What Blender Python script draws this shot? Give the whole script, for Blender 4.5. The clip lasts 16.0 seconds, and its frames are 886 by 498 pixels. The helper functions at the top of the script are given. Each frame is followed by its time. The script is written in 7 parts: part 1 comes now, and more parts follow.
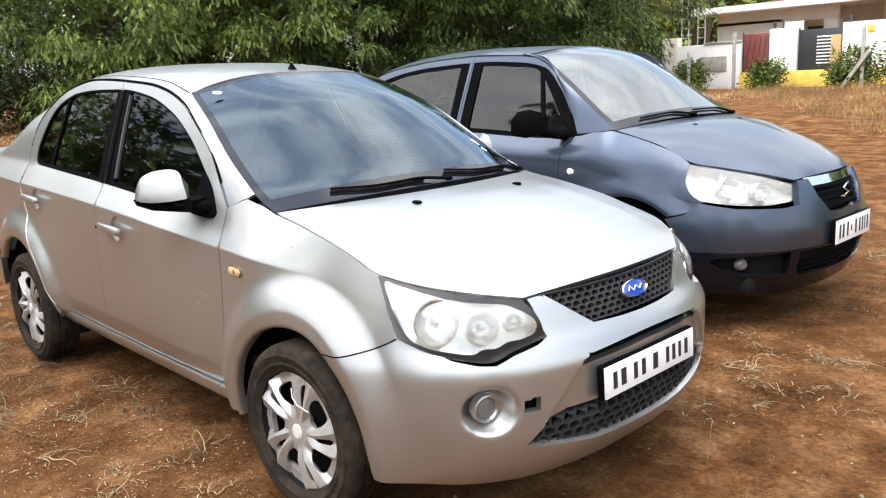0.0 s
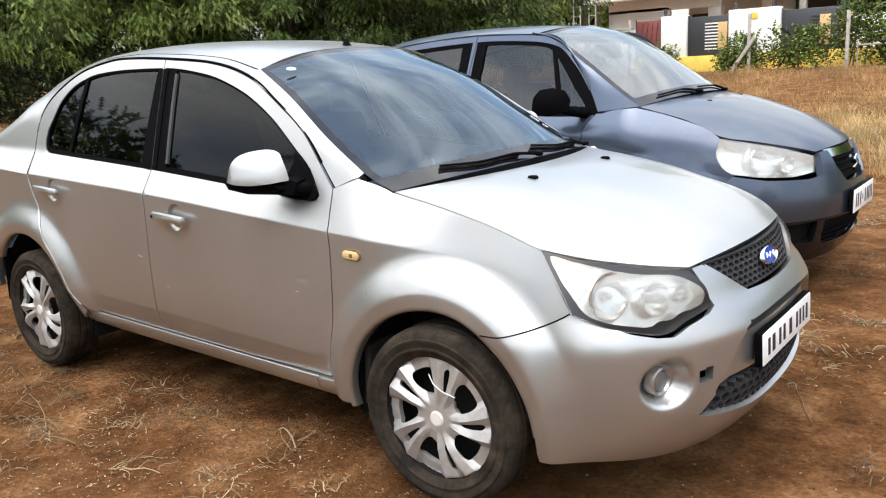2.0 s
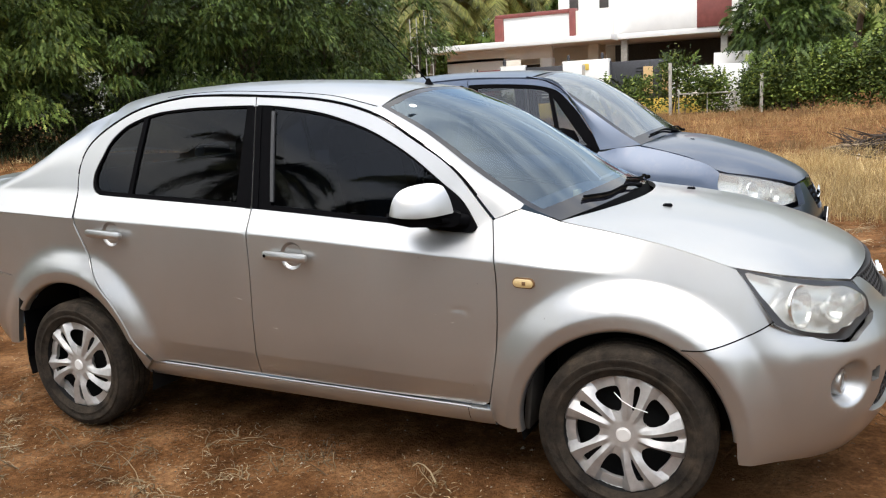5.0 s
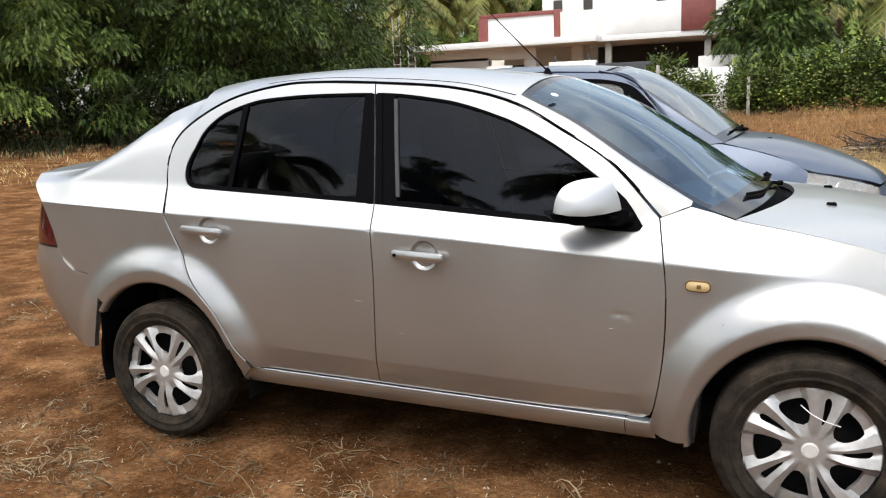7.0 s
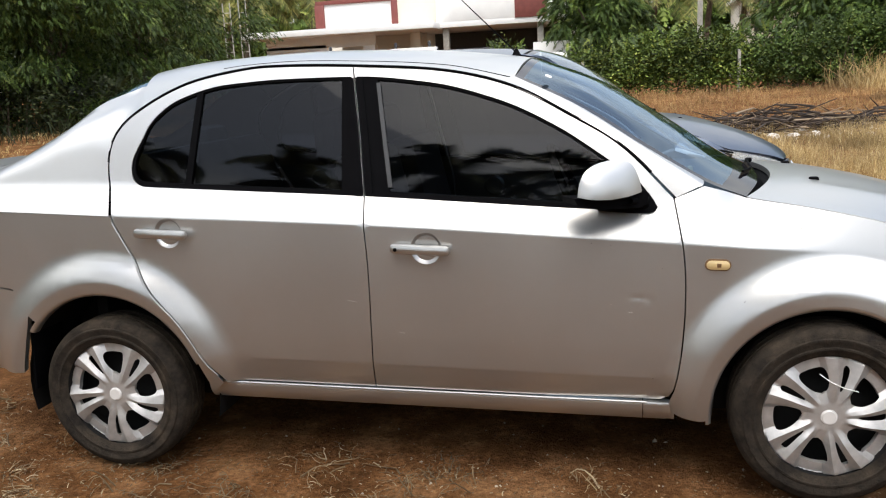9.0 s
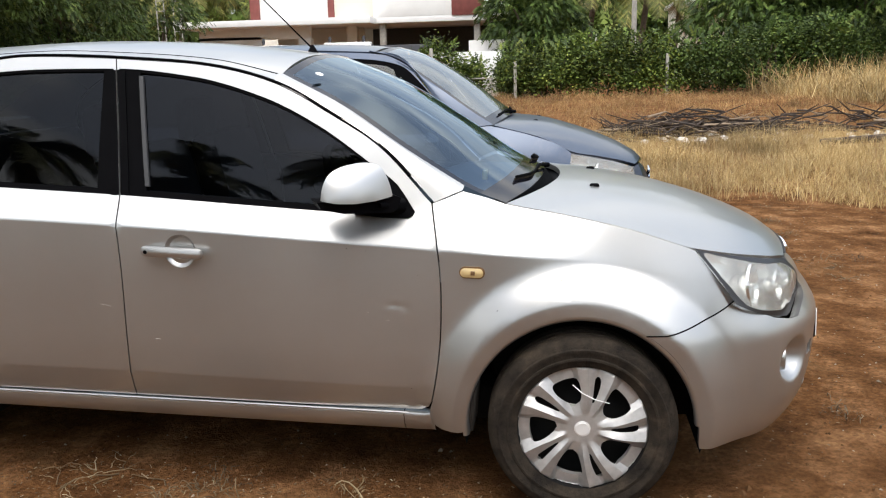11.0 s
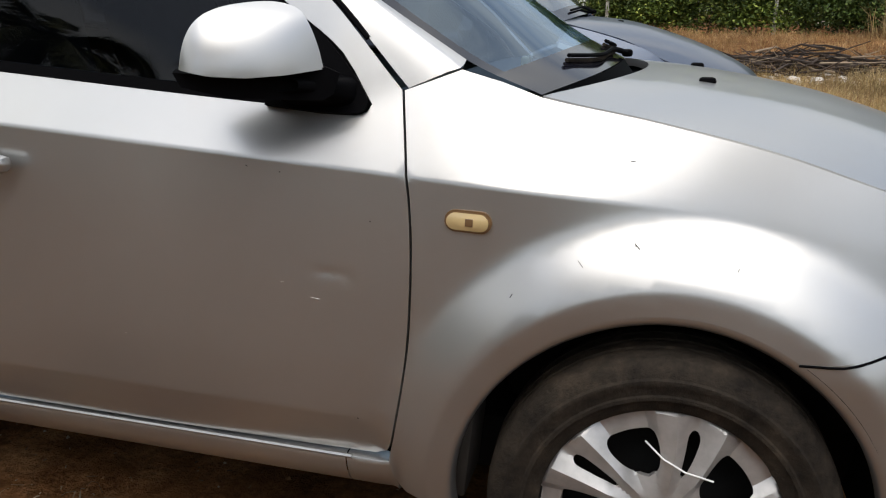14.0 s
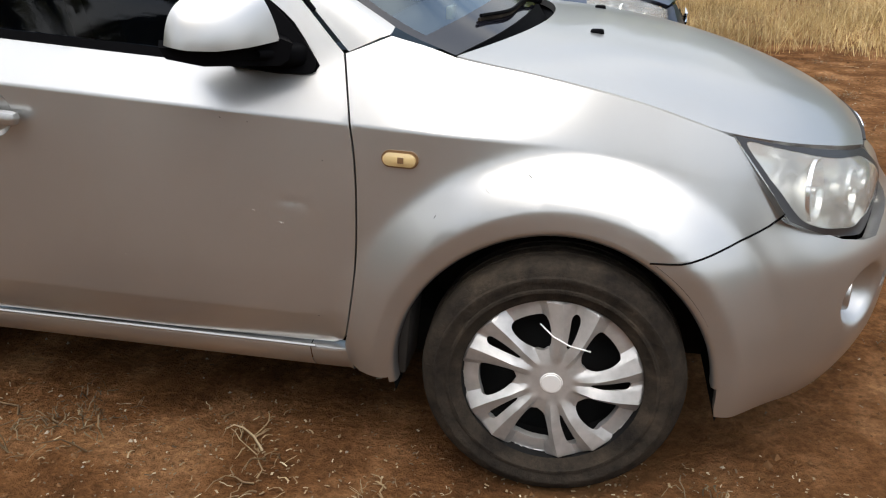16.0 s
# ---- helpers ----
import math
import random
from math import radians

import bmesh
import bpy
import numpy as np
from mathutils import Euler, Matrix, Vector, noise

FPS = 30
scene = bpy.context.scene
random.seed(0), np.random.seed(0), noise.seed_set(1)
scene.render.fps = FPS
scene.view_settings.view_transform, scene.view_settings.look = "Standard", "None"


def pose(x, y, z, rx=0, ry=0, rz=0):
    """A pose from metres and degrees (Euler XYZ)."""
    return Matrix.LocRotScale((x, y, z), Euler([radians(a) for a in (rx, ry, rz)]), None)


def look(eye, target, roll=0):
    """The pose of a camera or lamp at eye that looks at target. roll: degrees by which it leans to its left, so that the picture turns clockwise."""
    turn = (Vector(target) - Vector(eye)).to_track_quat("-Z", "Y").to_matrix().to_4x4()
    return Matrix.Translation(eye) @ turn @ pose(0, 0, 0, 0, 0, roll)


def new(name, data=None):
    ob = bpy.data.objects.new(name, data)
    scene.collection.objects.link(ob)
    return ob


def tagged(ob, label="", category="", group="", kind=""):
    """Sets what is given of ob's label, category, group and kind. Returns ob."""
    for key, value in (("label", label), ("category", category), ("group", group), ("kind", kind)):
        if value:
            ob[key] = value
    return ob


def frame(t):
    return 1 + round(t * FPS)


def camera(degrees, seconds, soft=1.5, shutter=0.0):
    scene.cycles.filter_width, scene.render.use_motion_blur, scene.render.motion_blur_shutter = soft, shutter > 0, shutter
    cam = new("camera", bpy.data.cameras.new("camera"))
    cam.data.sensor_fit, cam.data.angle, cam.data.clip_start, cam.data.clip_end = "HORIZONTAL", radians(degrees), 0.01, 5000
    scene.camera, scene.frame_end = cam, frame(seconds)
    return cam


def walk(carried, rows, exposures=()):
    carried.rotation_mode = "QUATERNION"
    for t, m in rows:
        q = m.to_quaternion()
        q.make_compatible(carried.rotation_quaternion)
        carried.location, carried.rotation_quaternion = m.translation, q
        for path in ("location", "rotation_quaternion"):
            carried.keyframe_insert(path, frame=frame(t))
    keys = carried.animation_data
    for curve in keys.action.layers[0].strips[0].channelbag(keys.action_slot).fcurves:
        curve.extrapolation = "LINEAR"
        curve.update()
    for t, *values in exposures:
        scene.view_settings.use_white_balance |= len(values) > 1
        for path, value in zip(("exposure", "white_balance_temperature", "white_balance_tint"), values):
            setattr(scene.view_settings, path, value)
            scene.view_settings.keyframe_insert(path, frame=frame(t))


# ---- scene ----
cam = camera(56.5, 16.0, soft=1.15)
PATH = [
    (0, (2.157, -2.181, 1.384), (0.746, -0.823, 0.981), -2.8),
    (0.5, (2.014, -2.397, 1.361), (0.719, -0.932, 0.94), -2.8),
    (1, (1.828, -2.562, 1.372), (0.564, -1.07, 0.95), -2.2),
    (1.5, (1.674, -2.584, 1.355), (0.401, -1.1, 0.935), -3.3),
    (2, (1.52, -2.642, 1.364), (0.31, -1.112, 0.924), -3.3),
    (2.5, (1.327, -2.846, 1.371), (0.236, -1.23, 0.931), -3.0),
    (3, (1.197, -3.014, 1.38), (0.194, -1.322, 1.019), -2.3),
    (3.5, (1.12, -3.165, 1.388), (0.144, -1.453, 1.045), -2.1),
    (4, (0.968, -3.267, 1.392), (0.04, -1.53, 1.043), -2.6),
    (4.2, (0.874, -3.295, 1.405), (-0.01, -1.537, 1.043), -3.1),
    (6.3, (0.221, -3.345, 1.35), (-0.616, -1.56, 1.014), -2.8),
    (6.5, (0.125, -3.389, 1.376), (-0.67, -1.59, 1.011), -2.6),
    (7, (-0.047, -3.376, 1.372), (-0.841, -1.576, 1.016), -2.2),
    (7.5, (-0.236, -3.341, 1.369), (-1.054, -1.547, 1.036), -1.5),
    (8, (-0.4, -3.369, 1.37), (-1.081, -1.518, 1.039), -2.5),
    (8.5, (-0.583, -3.39, 1.38), (-1.113, -1.496, 1.015), -3.1),
    (9, (-0.631, -3.402, 1.381), (-1.051, -1.488, 0.979), -3.0),
    (9.5, (-0.516, -3.328, 1.372), (-0.842, -1.398, 0.962), -1.8),
    (10, (-0.327, -3.286, 1.359), (-0.616, -1.349, 0.954), -1.4),
    (10.2, (-0.253, -3.278, 1.365), (-0.542, -1.341, 0.958), -1.4),
    (12.3, (0.173, -2.952, 1.348), (-0.184, -1.039, 0.886), -1.2),
    (12.5, (0.207, -2.904, 1.333), (-0.189, -1.003, 0.854), -1.3),
    (13, (0.14, -2.692, 1.315), (-0.267, -0.802, 0.802), -0.7),
    (13.5, (0.022, -2.347, 1.183), (-0.415, -0.465, 0.666), -0.5),
    (14, (-0.051, -2.05, 1.099), (-0.526, -0.187, 0.547), 0.3),
    (14.5, (-0.103, -1.844, 1.08), (-0.66, -0.02, 0.48), 0.8),
    (15, (-0.061, -2.003, 1.153), (-0.578, -0.204, 0.448), 1.1),
    (15.5, (0.02, -2.286, 1.249), (-0.402, -0.491, 0.475), 0.7),
    (16, (0.064, -2.378, 1.257), (-0.284, -0.565, 0.487), -0.2),
]
walk(cam, [(t, look(eye, target, roll)) for t, eye, target, roll in PATH], exposures=[(0.0, 1.55), (2.0, 1.38), (3.5, 1.12), (7.0, 1.04), (10.0, 0.97), (12.5, 0.82), (14.5, 0.36), (16.0, 0.86)])

# ---- sky and sun: a hazy, mostly clouded afternoon ----
SUN_AZ, SUN_EL = radians(278), radians(60)


def make_world():
    world = bpy.data.worlds.new("sky")
    scene.world = world
    world.use_nodes = True
    nt = world.node_tree
    nt.nodes.clear()
    out = nt.nodes.new("ShaderNodeOutputWorld")
    bg = nt.nodes.new("ShaderNodeBackground")
    sky = nt.nodes.new("ShaderNodeTexSky")
    sky.sky_type = "NISHITA"
    sky.sun_disc = False
    sky.sun_elevation = SUN_EL
    sky.sun_rotation = radians(90) - SUN_AZ
    sky.air_density, sky.dust_density = 1.2, 2.0
    coord = nt.nodes.new("ShaderNodeTexCoord")
    mapping = nt.nodes.new("ShaderNodeMapping")
    mapping.inputs["Scale"].default_value = (1.0, 1.0, 2.6)
    clouds = nt.nodes.new("ShaderNodeTexNoise")
    clouds.inputs["Scale"].default_value = 2.2
    clouds.inputs["Detail"].default_value = 5.0
    clouds.inputs["Roughness"].default_value = 0.55
    clouds.inputs["Distortion"].default_value = 0.12
    ramp = nt.nodes.new("ShaderNodeValToRGB")
    ramp.color_ramp.elements[0].position, ramp.color_ramp.elements[1].position = 0.43, 0.68
    ramp.color_ramp.elements[0].color, ramp.color_ramp.elements[1].color = (0.20, 0.20, 0.20, 1), (1, 1, 1, 1)
    mix = nt.nodes.new("ShaderNodeMixRGB")
    nt.links.new(coord.outputs["Generated"], mapping.inputs["Vector"])
    nt.links.new(mapping.outputs["Vector"], clouds.inputs["Vector"])
    nt.links.new(clouds.outputs["Fac"], ramp.inputs["Fac"])
    nt.links.new(ramp.outputs["Color"], mix.inputs["Fac"])
    haze = nt.nodes.new("ShaderNodeVectorMath")
    haze.operation, haze.inputs["Scale"].default_value = "SCALE", 1.45
    nt.links.new(sky.outputs["Color"], haze.inputs[0])
    nt.links.new(haze.outputs["Vector"], mix.inputs["Color1"])
    # thin cloud glows more towards the veiled sun
    dot = nt.nodes.new("ShaderNodeVectorMath")
    dot.operation = "DOT_PRODUCT"
    dot.inputs[1].default_value = (math.cos(SUN_EL) * math.cos(SUN_AZ), math.cos(SUN_EL) * math.sin(SUN_AZ), math.sin(SUN_EL))
    nt.links.new(coord.outputs["Generated"], dot.inputs[0])
    half, power, glow = [nt.nodes.new("ShaderNodeMath") for _ in range(3)]
    half.operation, half.inputs[1].default_value, half.inputs[2].default_value = "MULTIPLY_ADD", 0.5, 0.5
    power.operation, power.inputs[1].default_value = "POWER", 2.5
    glow.operation, glow.inputs[1].default_value, glow.inputs[2].default_value = "MULTIPLY_ADD", 0.72, 0.585
    nt.links.new(dot.outputs["Value"], half.inputs[0])
    nt.links.new(half.outputs["Value"], power.inputs[0])
    nt.links.new(power.outputs["Value"], glow.inputs[0])
    cloud = nt.nodes.new("ShaderNodeVectorMath")
    cloud.operation = "SCALE"
    cloud.inputs[0].default_value = (14.3, 14.2, 13.8)
    nt.links.new(glow.outputs["Value"], cloud.inputs["Scale"])
    nt.links.new(cloud.outputs["Vector"], mix.inputs["Color2"])
    # a clouded sky is brightest overhead and dims towards the horizon
    split, climb, dome = nt.nodes.new("ShaderNodeSeparateXYZ"), nt.nodes.new("ShaderNodeMath"), nt.nodes.new("ShaderNodeVectorMath")
    climb.operation, climb.use_clamp = "MULTIPLY_ADD", True
    climb.inputs[1].default_value, climb.inputs[2].default_value = 0.72, 0.28
    dome.operation = "SCALE"
    nt.links.new(coord.outputs["Generated"], split.inputs[0])
    nt.links.new(split.outputs["Z"], climb.inputs[0])
    nt.links.new(mix.outputs["Color"], dome.inputs[0])
    nt.links.new(climb.outputs["Value"], dome.inputs["Scale"])
    nt.links.new(dome.outputs["Vector"], bg.inputs["Color"])
    bg.inputs["Strength"].default_value = 0.15
    nt.links.new(bg.outputs["Background"], out.inputs["Surface"])


make_world()
sun = new("sun", bpy.data.lights.new("sun", "SUN"))
sun.data.energy, sun.data.angle, sun.data.color = 0.66, radians(52), (1.0, 0.94, 0.85)
sun.matrix_world = look((40 * math.cos(SUN_EL) * math.cos(SUN_AZ), 40 * math.cos(SUN_EL) * math.sin(SUN_AZ), 40 * math.sin(SUN_EL)), (0, 0, 0))


# ---- materials ----
def shader(name):
    mat = bpy.data.materials.new(name)
    mat.use_nodes = True
    nt = mat.node_tree
    bsdf = next(n for n in nt.nodes if n.type == "BSDF_PRINCIPLED")
    return mat, nt, bsdf


def noise_node(nt, scale, detail=4.0, rough=0.55, distortion=0.0, coord="Object", stretch=None):
    tc = nt.nodes.new("ShaderNodeTexCoord")
    n = nt.nodes.new("ShaderNodeTexNoise")
    n.inputs["Scale"].default_value, n.inputs["Detail"].default_value = scale, detail
    n.inputs["Roughness"].default_value, n.inputs["Distortion"].default_value = rough, distortion
    src = tc.outputs[coord]
    if stretch:
        m = nt.nodes.new("ShaderNodeMapping")
        m.inputs["Scale"].default_value = stretch
        nt.links.new(src, m.inputs["Vector"])
        src = m.outputs["Vector"]
    nt.links.new(src, n.inputs["Vector"])
    return n


def ramp_node(nt, fac, stops):
    r = nt.nodes.new("ShaderNodeValToRGB")
    els = r.color_ramp.elements
    while len(els) < len(stops):
        els.new(0.5)
    for e, (p, c) in zip(els, stops):
        e.position, e.color = p, (*c, 1)
    nt.links.new(fac, r.inputs["Fac"])
    return r.outputs["Color"]


def mix_color(nt, fac, a, b, mode="MIX"):
    m = nt.nodes.new("ShaderNodeMixRGB")
    m.blend_type = mode
    for sock, v in (("Fac", fac), ("Color1", a), ("Color2", b)):
        if hasattr(v, "links"):
            nt.links.new(v, m.inputs[sock])
        else:
            m.inputs[sock].default_value = v if sock == "Fac" else (*v, 1)
    return m.outputs["Color"]


def bump_node(nt, bsdf, height, strength, distance):
    b = nt.nodes.new("ShaderNodeBump")
    b.inputs["Strength"].default_value, b.inputs["Distance"].default_value = strength, distance
    nt.links.new(height, b.inputs["Height"])
    nt.links.new(b.outputs["Normal"], bsdf.inputs["Normal"])


def plain(name, color, rough=0.5, metal=0.0, vary=0.15, scale=12.0, bump=0.0, bump_scale=60.0, coat=0.0, spec=0.5):
    """A surface with soft blotches in tone and, if asked, a fine relief."""
    mat, nt, bsdf = shader(name)
    n = noise_node(nt, scale)
    dark, light = [tuple(min(1, c * f) for c in color) for f in (1 - vary, 1 + vary)]
    nt.links.new(ramp_node(nt, n.outputs["Fac"], [(0.3, dark), (0.7, light)]), bsdf.inputs["Base Color"])
    bsdf.inputs["Roughness"].default_value, bsdf.inputs["Metallic"].default_value = rough, metal
    bsdf.inputs["Coat Weight"].default_value, bsdf.inputs["Specular IOR Level"].default_value = coat, spec
    if bump:
        bump_node(nt, bsdf, noise_node(nt, bump_scale).outputs["Fac"], bump, 0.01)
    return mat


def car_paint(name, color, metal, rough, dust):
    mat, nt, bsdf = shader(name)
    big = noise_node(nt, 2.3, 5.0)
    tone = ramp_node(nt, big.outputs["Fac"], [(0.3, tuple(c * 0.95 for c in color)), (0.7, tuple(min(1, c * 1.04) for c in color))])
    dirt = ramp_node(nt, noise_node(nt, 9.0, 8.0, 0.7).outputs["Fac"], [(0.5, (0, 0, 0)), (0.8, (dust, dust, dust))])
    nt.links.new(mix_color(nt, dirt, tone, (0.42, 0.34, 0.26)), bsdf.inputs["Base Color"])
    bsdf.inputs["Metallic"].default_value = metal
    rr = nt.nodes.new("ShaderNodeMapRange")
    rr.inputs["To Min"].default_value, rr.inputs["To Max"].default_value = rough * 0.85, rough * 1.25
    nt.links.new(big.outputs["Fac"], rr.inputs["Value"])
    nt.links.new(rr.outputs["Result"], bsdf.inputs["Roughness"])
    bsdf.inputs["Coat Weight"].default_value, bsdf.inputs["Coat Roughness"].default_value = 0.5, 0.06
    return mat


def window_glass(name, tint, base_gloss=0.04, haze=0.0, sheen=(1, 1, 1), rise=5.0):
    """Thin car glass: tinted see-through with a mirror sheen that grows at grazing angles."""
    mat, nt, bsdf = shader(name)
    nt.nodes.remove(bsdf)
    out = next(n for n in nt.nodes if n.type == "OUTPUT_MATERIAL")
    see, gloss, mix = nt.nodes.new("ShaderNodeBsdfTransparent"), nt.nodes.new("ShaderNodeBsdfGlossy"), nt.nodes.new("ShaderNodeMixShader")
    see.inputs["Color"].default_value = (*tint, 1)
    gloss.inputs["Roughness"].default_value = 0.02
    gloss.inputs["Color"].default_value = (*sheen, 1)
    rim_w = nt.nodes.new("ShaderNodeLayerWeight")
    rim_w.inputs["Blend"].default_value = 0.5
    power, scale = nt.nodes.new("ShaderNodeMath"), nt.nodes.new("ShaderNodeMath")
    power.operation, power.inputs[1].default_value = "POWER", rise
    scale.operation, scale.use_clamp = "MULTIPLY_ADD", True
    scale.inputs[1].default_value, scale.inputs[2].default_value = 1 - base_gloss, base_gloss
    nt.links.new(rim_w.outputs["Facing"], power.inputs[0])
    nt.links.new(power.outputs["Value"], scale.inputs[0])
    nt.links.new(scale.outputs["Value"], mix.inputs["Fac"])
    if haze:
        dull, blend = nt.nodes.new("ShaderNodeBsdfDiffuse"), nt.nodes.new("ShaderNodeMixShader")
        dull.inputs["Color"].default_value = (0.75, 0.74, 0.68, 1)
        blend.inputs["Fac"].default_value = haze
        nt.links.new(see.outputs["BSDF"], blend.inputs[1])
        nt.links.new(dull.outputs["BSDF"], blend.inputs[2])
        see = blend
    nt.links.new(see.outputs[0], mix.inputs[1])
    nt.links.new(gloss.outputs["BSDF"], mix.inputs[2])
    nt.links.new(mix.outputs["Shader"], out.inputs["Surface"])
    return mat


def leaf_material(name, dark, light, dry=None):
    mat, nt, bsdf = shader(name)
    geo = nt.nodes.new("ShaderNodeNewGeometry")
    col = ramp_node(nt, geo.outputs["Random Per Island"], [(0.0, dark), (0.8, light), (1.0, dry or light)])
    # broad noise puts lit clumps and shaded hollows into the leaf colour
    patch = ramp_node(nt, noise_node(nt, 0.6, 4.0).outputs["Fac"], [(0.36, (0.45, 0.45, 0.45)), (0.64, (1.22, 1.22, 1.22))])
    nt.links.new(mix_color(nt, 1.0, col, patch, "MULTIPLY"), bsdf.inputs["Base Color"])
    bsdf.inputs["Roughness"].default_value = 0.6
    bsdf.inputs["Specular IOR Level"].default_value = 0.25
    return mat


def earth_material():
    mat, nt, bsdf = shader("earth")
    large = noise_node(nt, 0.35, 5.0)
    mid = noise_node(nt, 3.0, 8.0, 0.65)
    grain = noise_node(nt, 45.0, 6.0, 0.7)
    soil = ramp_node(nt, mid.outputs["Fac"], [(0.30, (0.040, 0.0175, 0.0068)), (0.5, (0.136, 0.062, 0.0235)), (0.70, (0.310, 0.165, 0.076))])
    soil = mix_color(nt, 0.75, soil, ramp_node(nt, grain.outputs["Fac"], [(0.32, (0.22, 0.22, 0.22)), (0.68, (0.90, 0.90, 0.90))]), "OVERLAY")
    straw = ramp_node(nt, noise_node(nt, 1.1, 9.0, 0.75, 0.6).outputs["Fac"], [(0.52, (0, 0, 0)), (0.72, (0.55, 0.55, 0.55))])
    soil = mix_color(nt, straw, soil, (0.23, 0.135, 0.062))
    soil = mix_color(nt, ramp_node(nt, large.outputs["Fac"], [(0.4, (0, 0, 0)), (0.7, (0.35, 0.35, 0.35))]), soil, (0.175, 0.084, 0.037))
    nt.links.new(soil, bsdf.inputs["Base Color"])
    bsdf.inputs["Roughness"].default_value = 0.95
    bsdf.inputs["Specular IOR Level"].default_value = 0.03
    h = nt.nodes.new("ShaderNodeMath")
    h.operation = "ADD"
    nt.links.new(mid.outputs["Fac"], h.inputs[0])
    nt.links.new(grain.outputs["Fac"], h.inputs[1])
    bump_node(nt, bsdf, h.outputs["Value"], 0.9, 0.04)
    return mat


def dusty_rubber():
    """Worn black rubber with brown dust rubbed into it in patches."""
    mat, nt, bsdf = shader("tyre_rubber")
    dust = ramp_node(nt, noise_node(nt, 11.0, 8.0, 0.7).outputs["Fac"], [(0.36, (0.013, 0.011, 0.0095)), (0.55, (0.036, 0.029, 0.022)), (0.74, (0.080, 0.060, 0.042))])
    nt.links.new(dust, bsdf.inputs["Base Color"])
    bsdf.inputs["Roughness"].default_value, bsdf.inputs["Specular IOR Level"].default_value = 0.88, 0.08
    bump_node(nt, bsdf, noise_node(nt, 55.0, 6.0, 0.7).outputs["Fac"], 0.8, 0.008)
    return mat


SILVER = car_paint("silver_paint", (0.434, 0.432, 0.420), 0.82, 0.31, 0.14)
SLATE = car_paint("slate_blue_paint", (0.066, 0.085, 0.122), 0.82, 0.33, 0.08)
TINTED = window_glass("tinted_glass", (0.13, 0.13, 0.135), 0.017)
WINDSCREEN = window_glass("windscreen_glass", (0.34, 0.46, 0.58), 0.080, sheen=(0.74, 0.88, 1.0), rise=4.4)
# grey haze mixed in for dust and for the reflection of pale cloud
PALE_SCREEN = window_glass("pale_windscreen_glass", (0.46, 0.53, 0.58), 0.10, 0.12, (0.85, 0.93, 1.0))
CLEAR = window_glass("clear_lens", (0.86, 0.87, 0.85), 0.06, 0.22)
BLACK = plain("black_plastic", (0.0035, 0.0035, 0.004), 0.55, bump=0.05, bump_scale=300, spec=0.012)
DULL_BLACK = plain("dull_black", (0.010, 0.010, 0.010), 0.9, spec=0.1)
GLOSS_BLACK = plain("gloss_black", (0.006, 0.006, 0.009), 0.08, spec=0.30)
RUBBER = dusty_rubber()
COVER = plain("wheel_cover_silver", (0.46, 0.45, 0.435), 0.44, 0.60, vary=0.16, scale=26)
CHROME = plain("chrome", (0.82, 0.82, 0.82), 0.10, 1.0, vary=0.04)
REFLECTOR = plain("lamp_reflector", (0.68, 0.68, 0.67), 0.18, 0.8, vary=0.08)
AMBER = plain("amber_plastic", (0.55, 0.41, 0.20), 0.25, vary=0.2, coat=0.5)
RED_LENS = plain("red_lens", (0.055, 0.005, 0.006), 0.12, vary=0.15, coat=0.4)
FOG_GLASS = plain("fog_glass", (0.13, 0.13, 0.125), 0.15, vary=0.2, coat=0.5)
WHITE_PLATE = plain("plate_white", (0.80, 0.80, 0.78), 0.35, vary=0.04)
INK = plain("black_ink", (0.02, 0.02, 0.022), 0.5)
BADGE_BLUE = plain("badge_blue", (0.015, 0.06, 0.36), 0.2, vary=0.1, coat=0.6)
FABRIC = plain("seat_fabric", (0.055, 0.055, 0.058), 0.9, bump=0.2, bump_scale=400)
DASH = plain("dashboard_plastic", (0.035, 0.036, 0.038), 0.7, bump=0.1, bump_scale=500)
EARTH = earth_material()


# ---- building helpers ----
def part(name, bm, material, parent, label=""):
    """Links a bmesh as one mesh object under a thing or a part."""
    me = bpy.data.meshes.new(name)
    bm.to_mesh(me)
    bm.free()
    return part_mesh(name, me, material, parent, label)


def part_mesh(name, me, material, parent, label="", angle=38):
    for p in me.polygons:
        p.use_smooth = True
    me.set_sharp_from_angle(angle=radians(angle))
    for m in material if isinstance(material, (list, tuple)) else [material]:
        me.materials.append(m)
    ob = new(name, me)
    ob.parent = parent
    if label:
        tagged(ob, label)
    return ob


def thing(name, label, category, group="", kind="", at=(0, 0, 0)):
    ob = new(name)
    ob.location = at
    return tagged(ob, label, category, group, kind)


def pchip(table):
    """A smooth curve through (x, value) pairs that never overshoots."""
    xs, ys = [float(a) for a, _ in table], [float(b) for _, b in table]
    n = len(xs)
    d = [(ys[i + 1] - ys[i]) / (xs[i + 1] - xs[i]) for i in range(n - 1)]
    m = [d[0]] + [0 if d[i - 1] * d[i] <= 0 else 2 * d[i - 1] * d[i] / (d[i - 1] + d[i]) for i in range(1, n - 1)] + [d[-1]]

    def f(x):
        if x <= xs[0]:
            return ys[0] + m[0] * (x - xs[0])
        if x >= xs[-1]:
            return ys[-1] + m[-1] * (x - xs[-1])
        i = max(k for k in range(n - 1) if xs[k] <= x)
        h = xs[i + 1] - xs[i]
        t = (x - xs[i]) / h
        return (ys[i] * (1 + 2 * t) * (1 - t) ** 2 + m[i] * h * t * (1 - t) ** 2 + ys[i + 1] * t * t * (3 - 2 * t) + m[i + 1] * h * t * t * (t - 1))

    return f


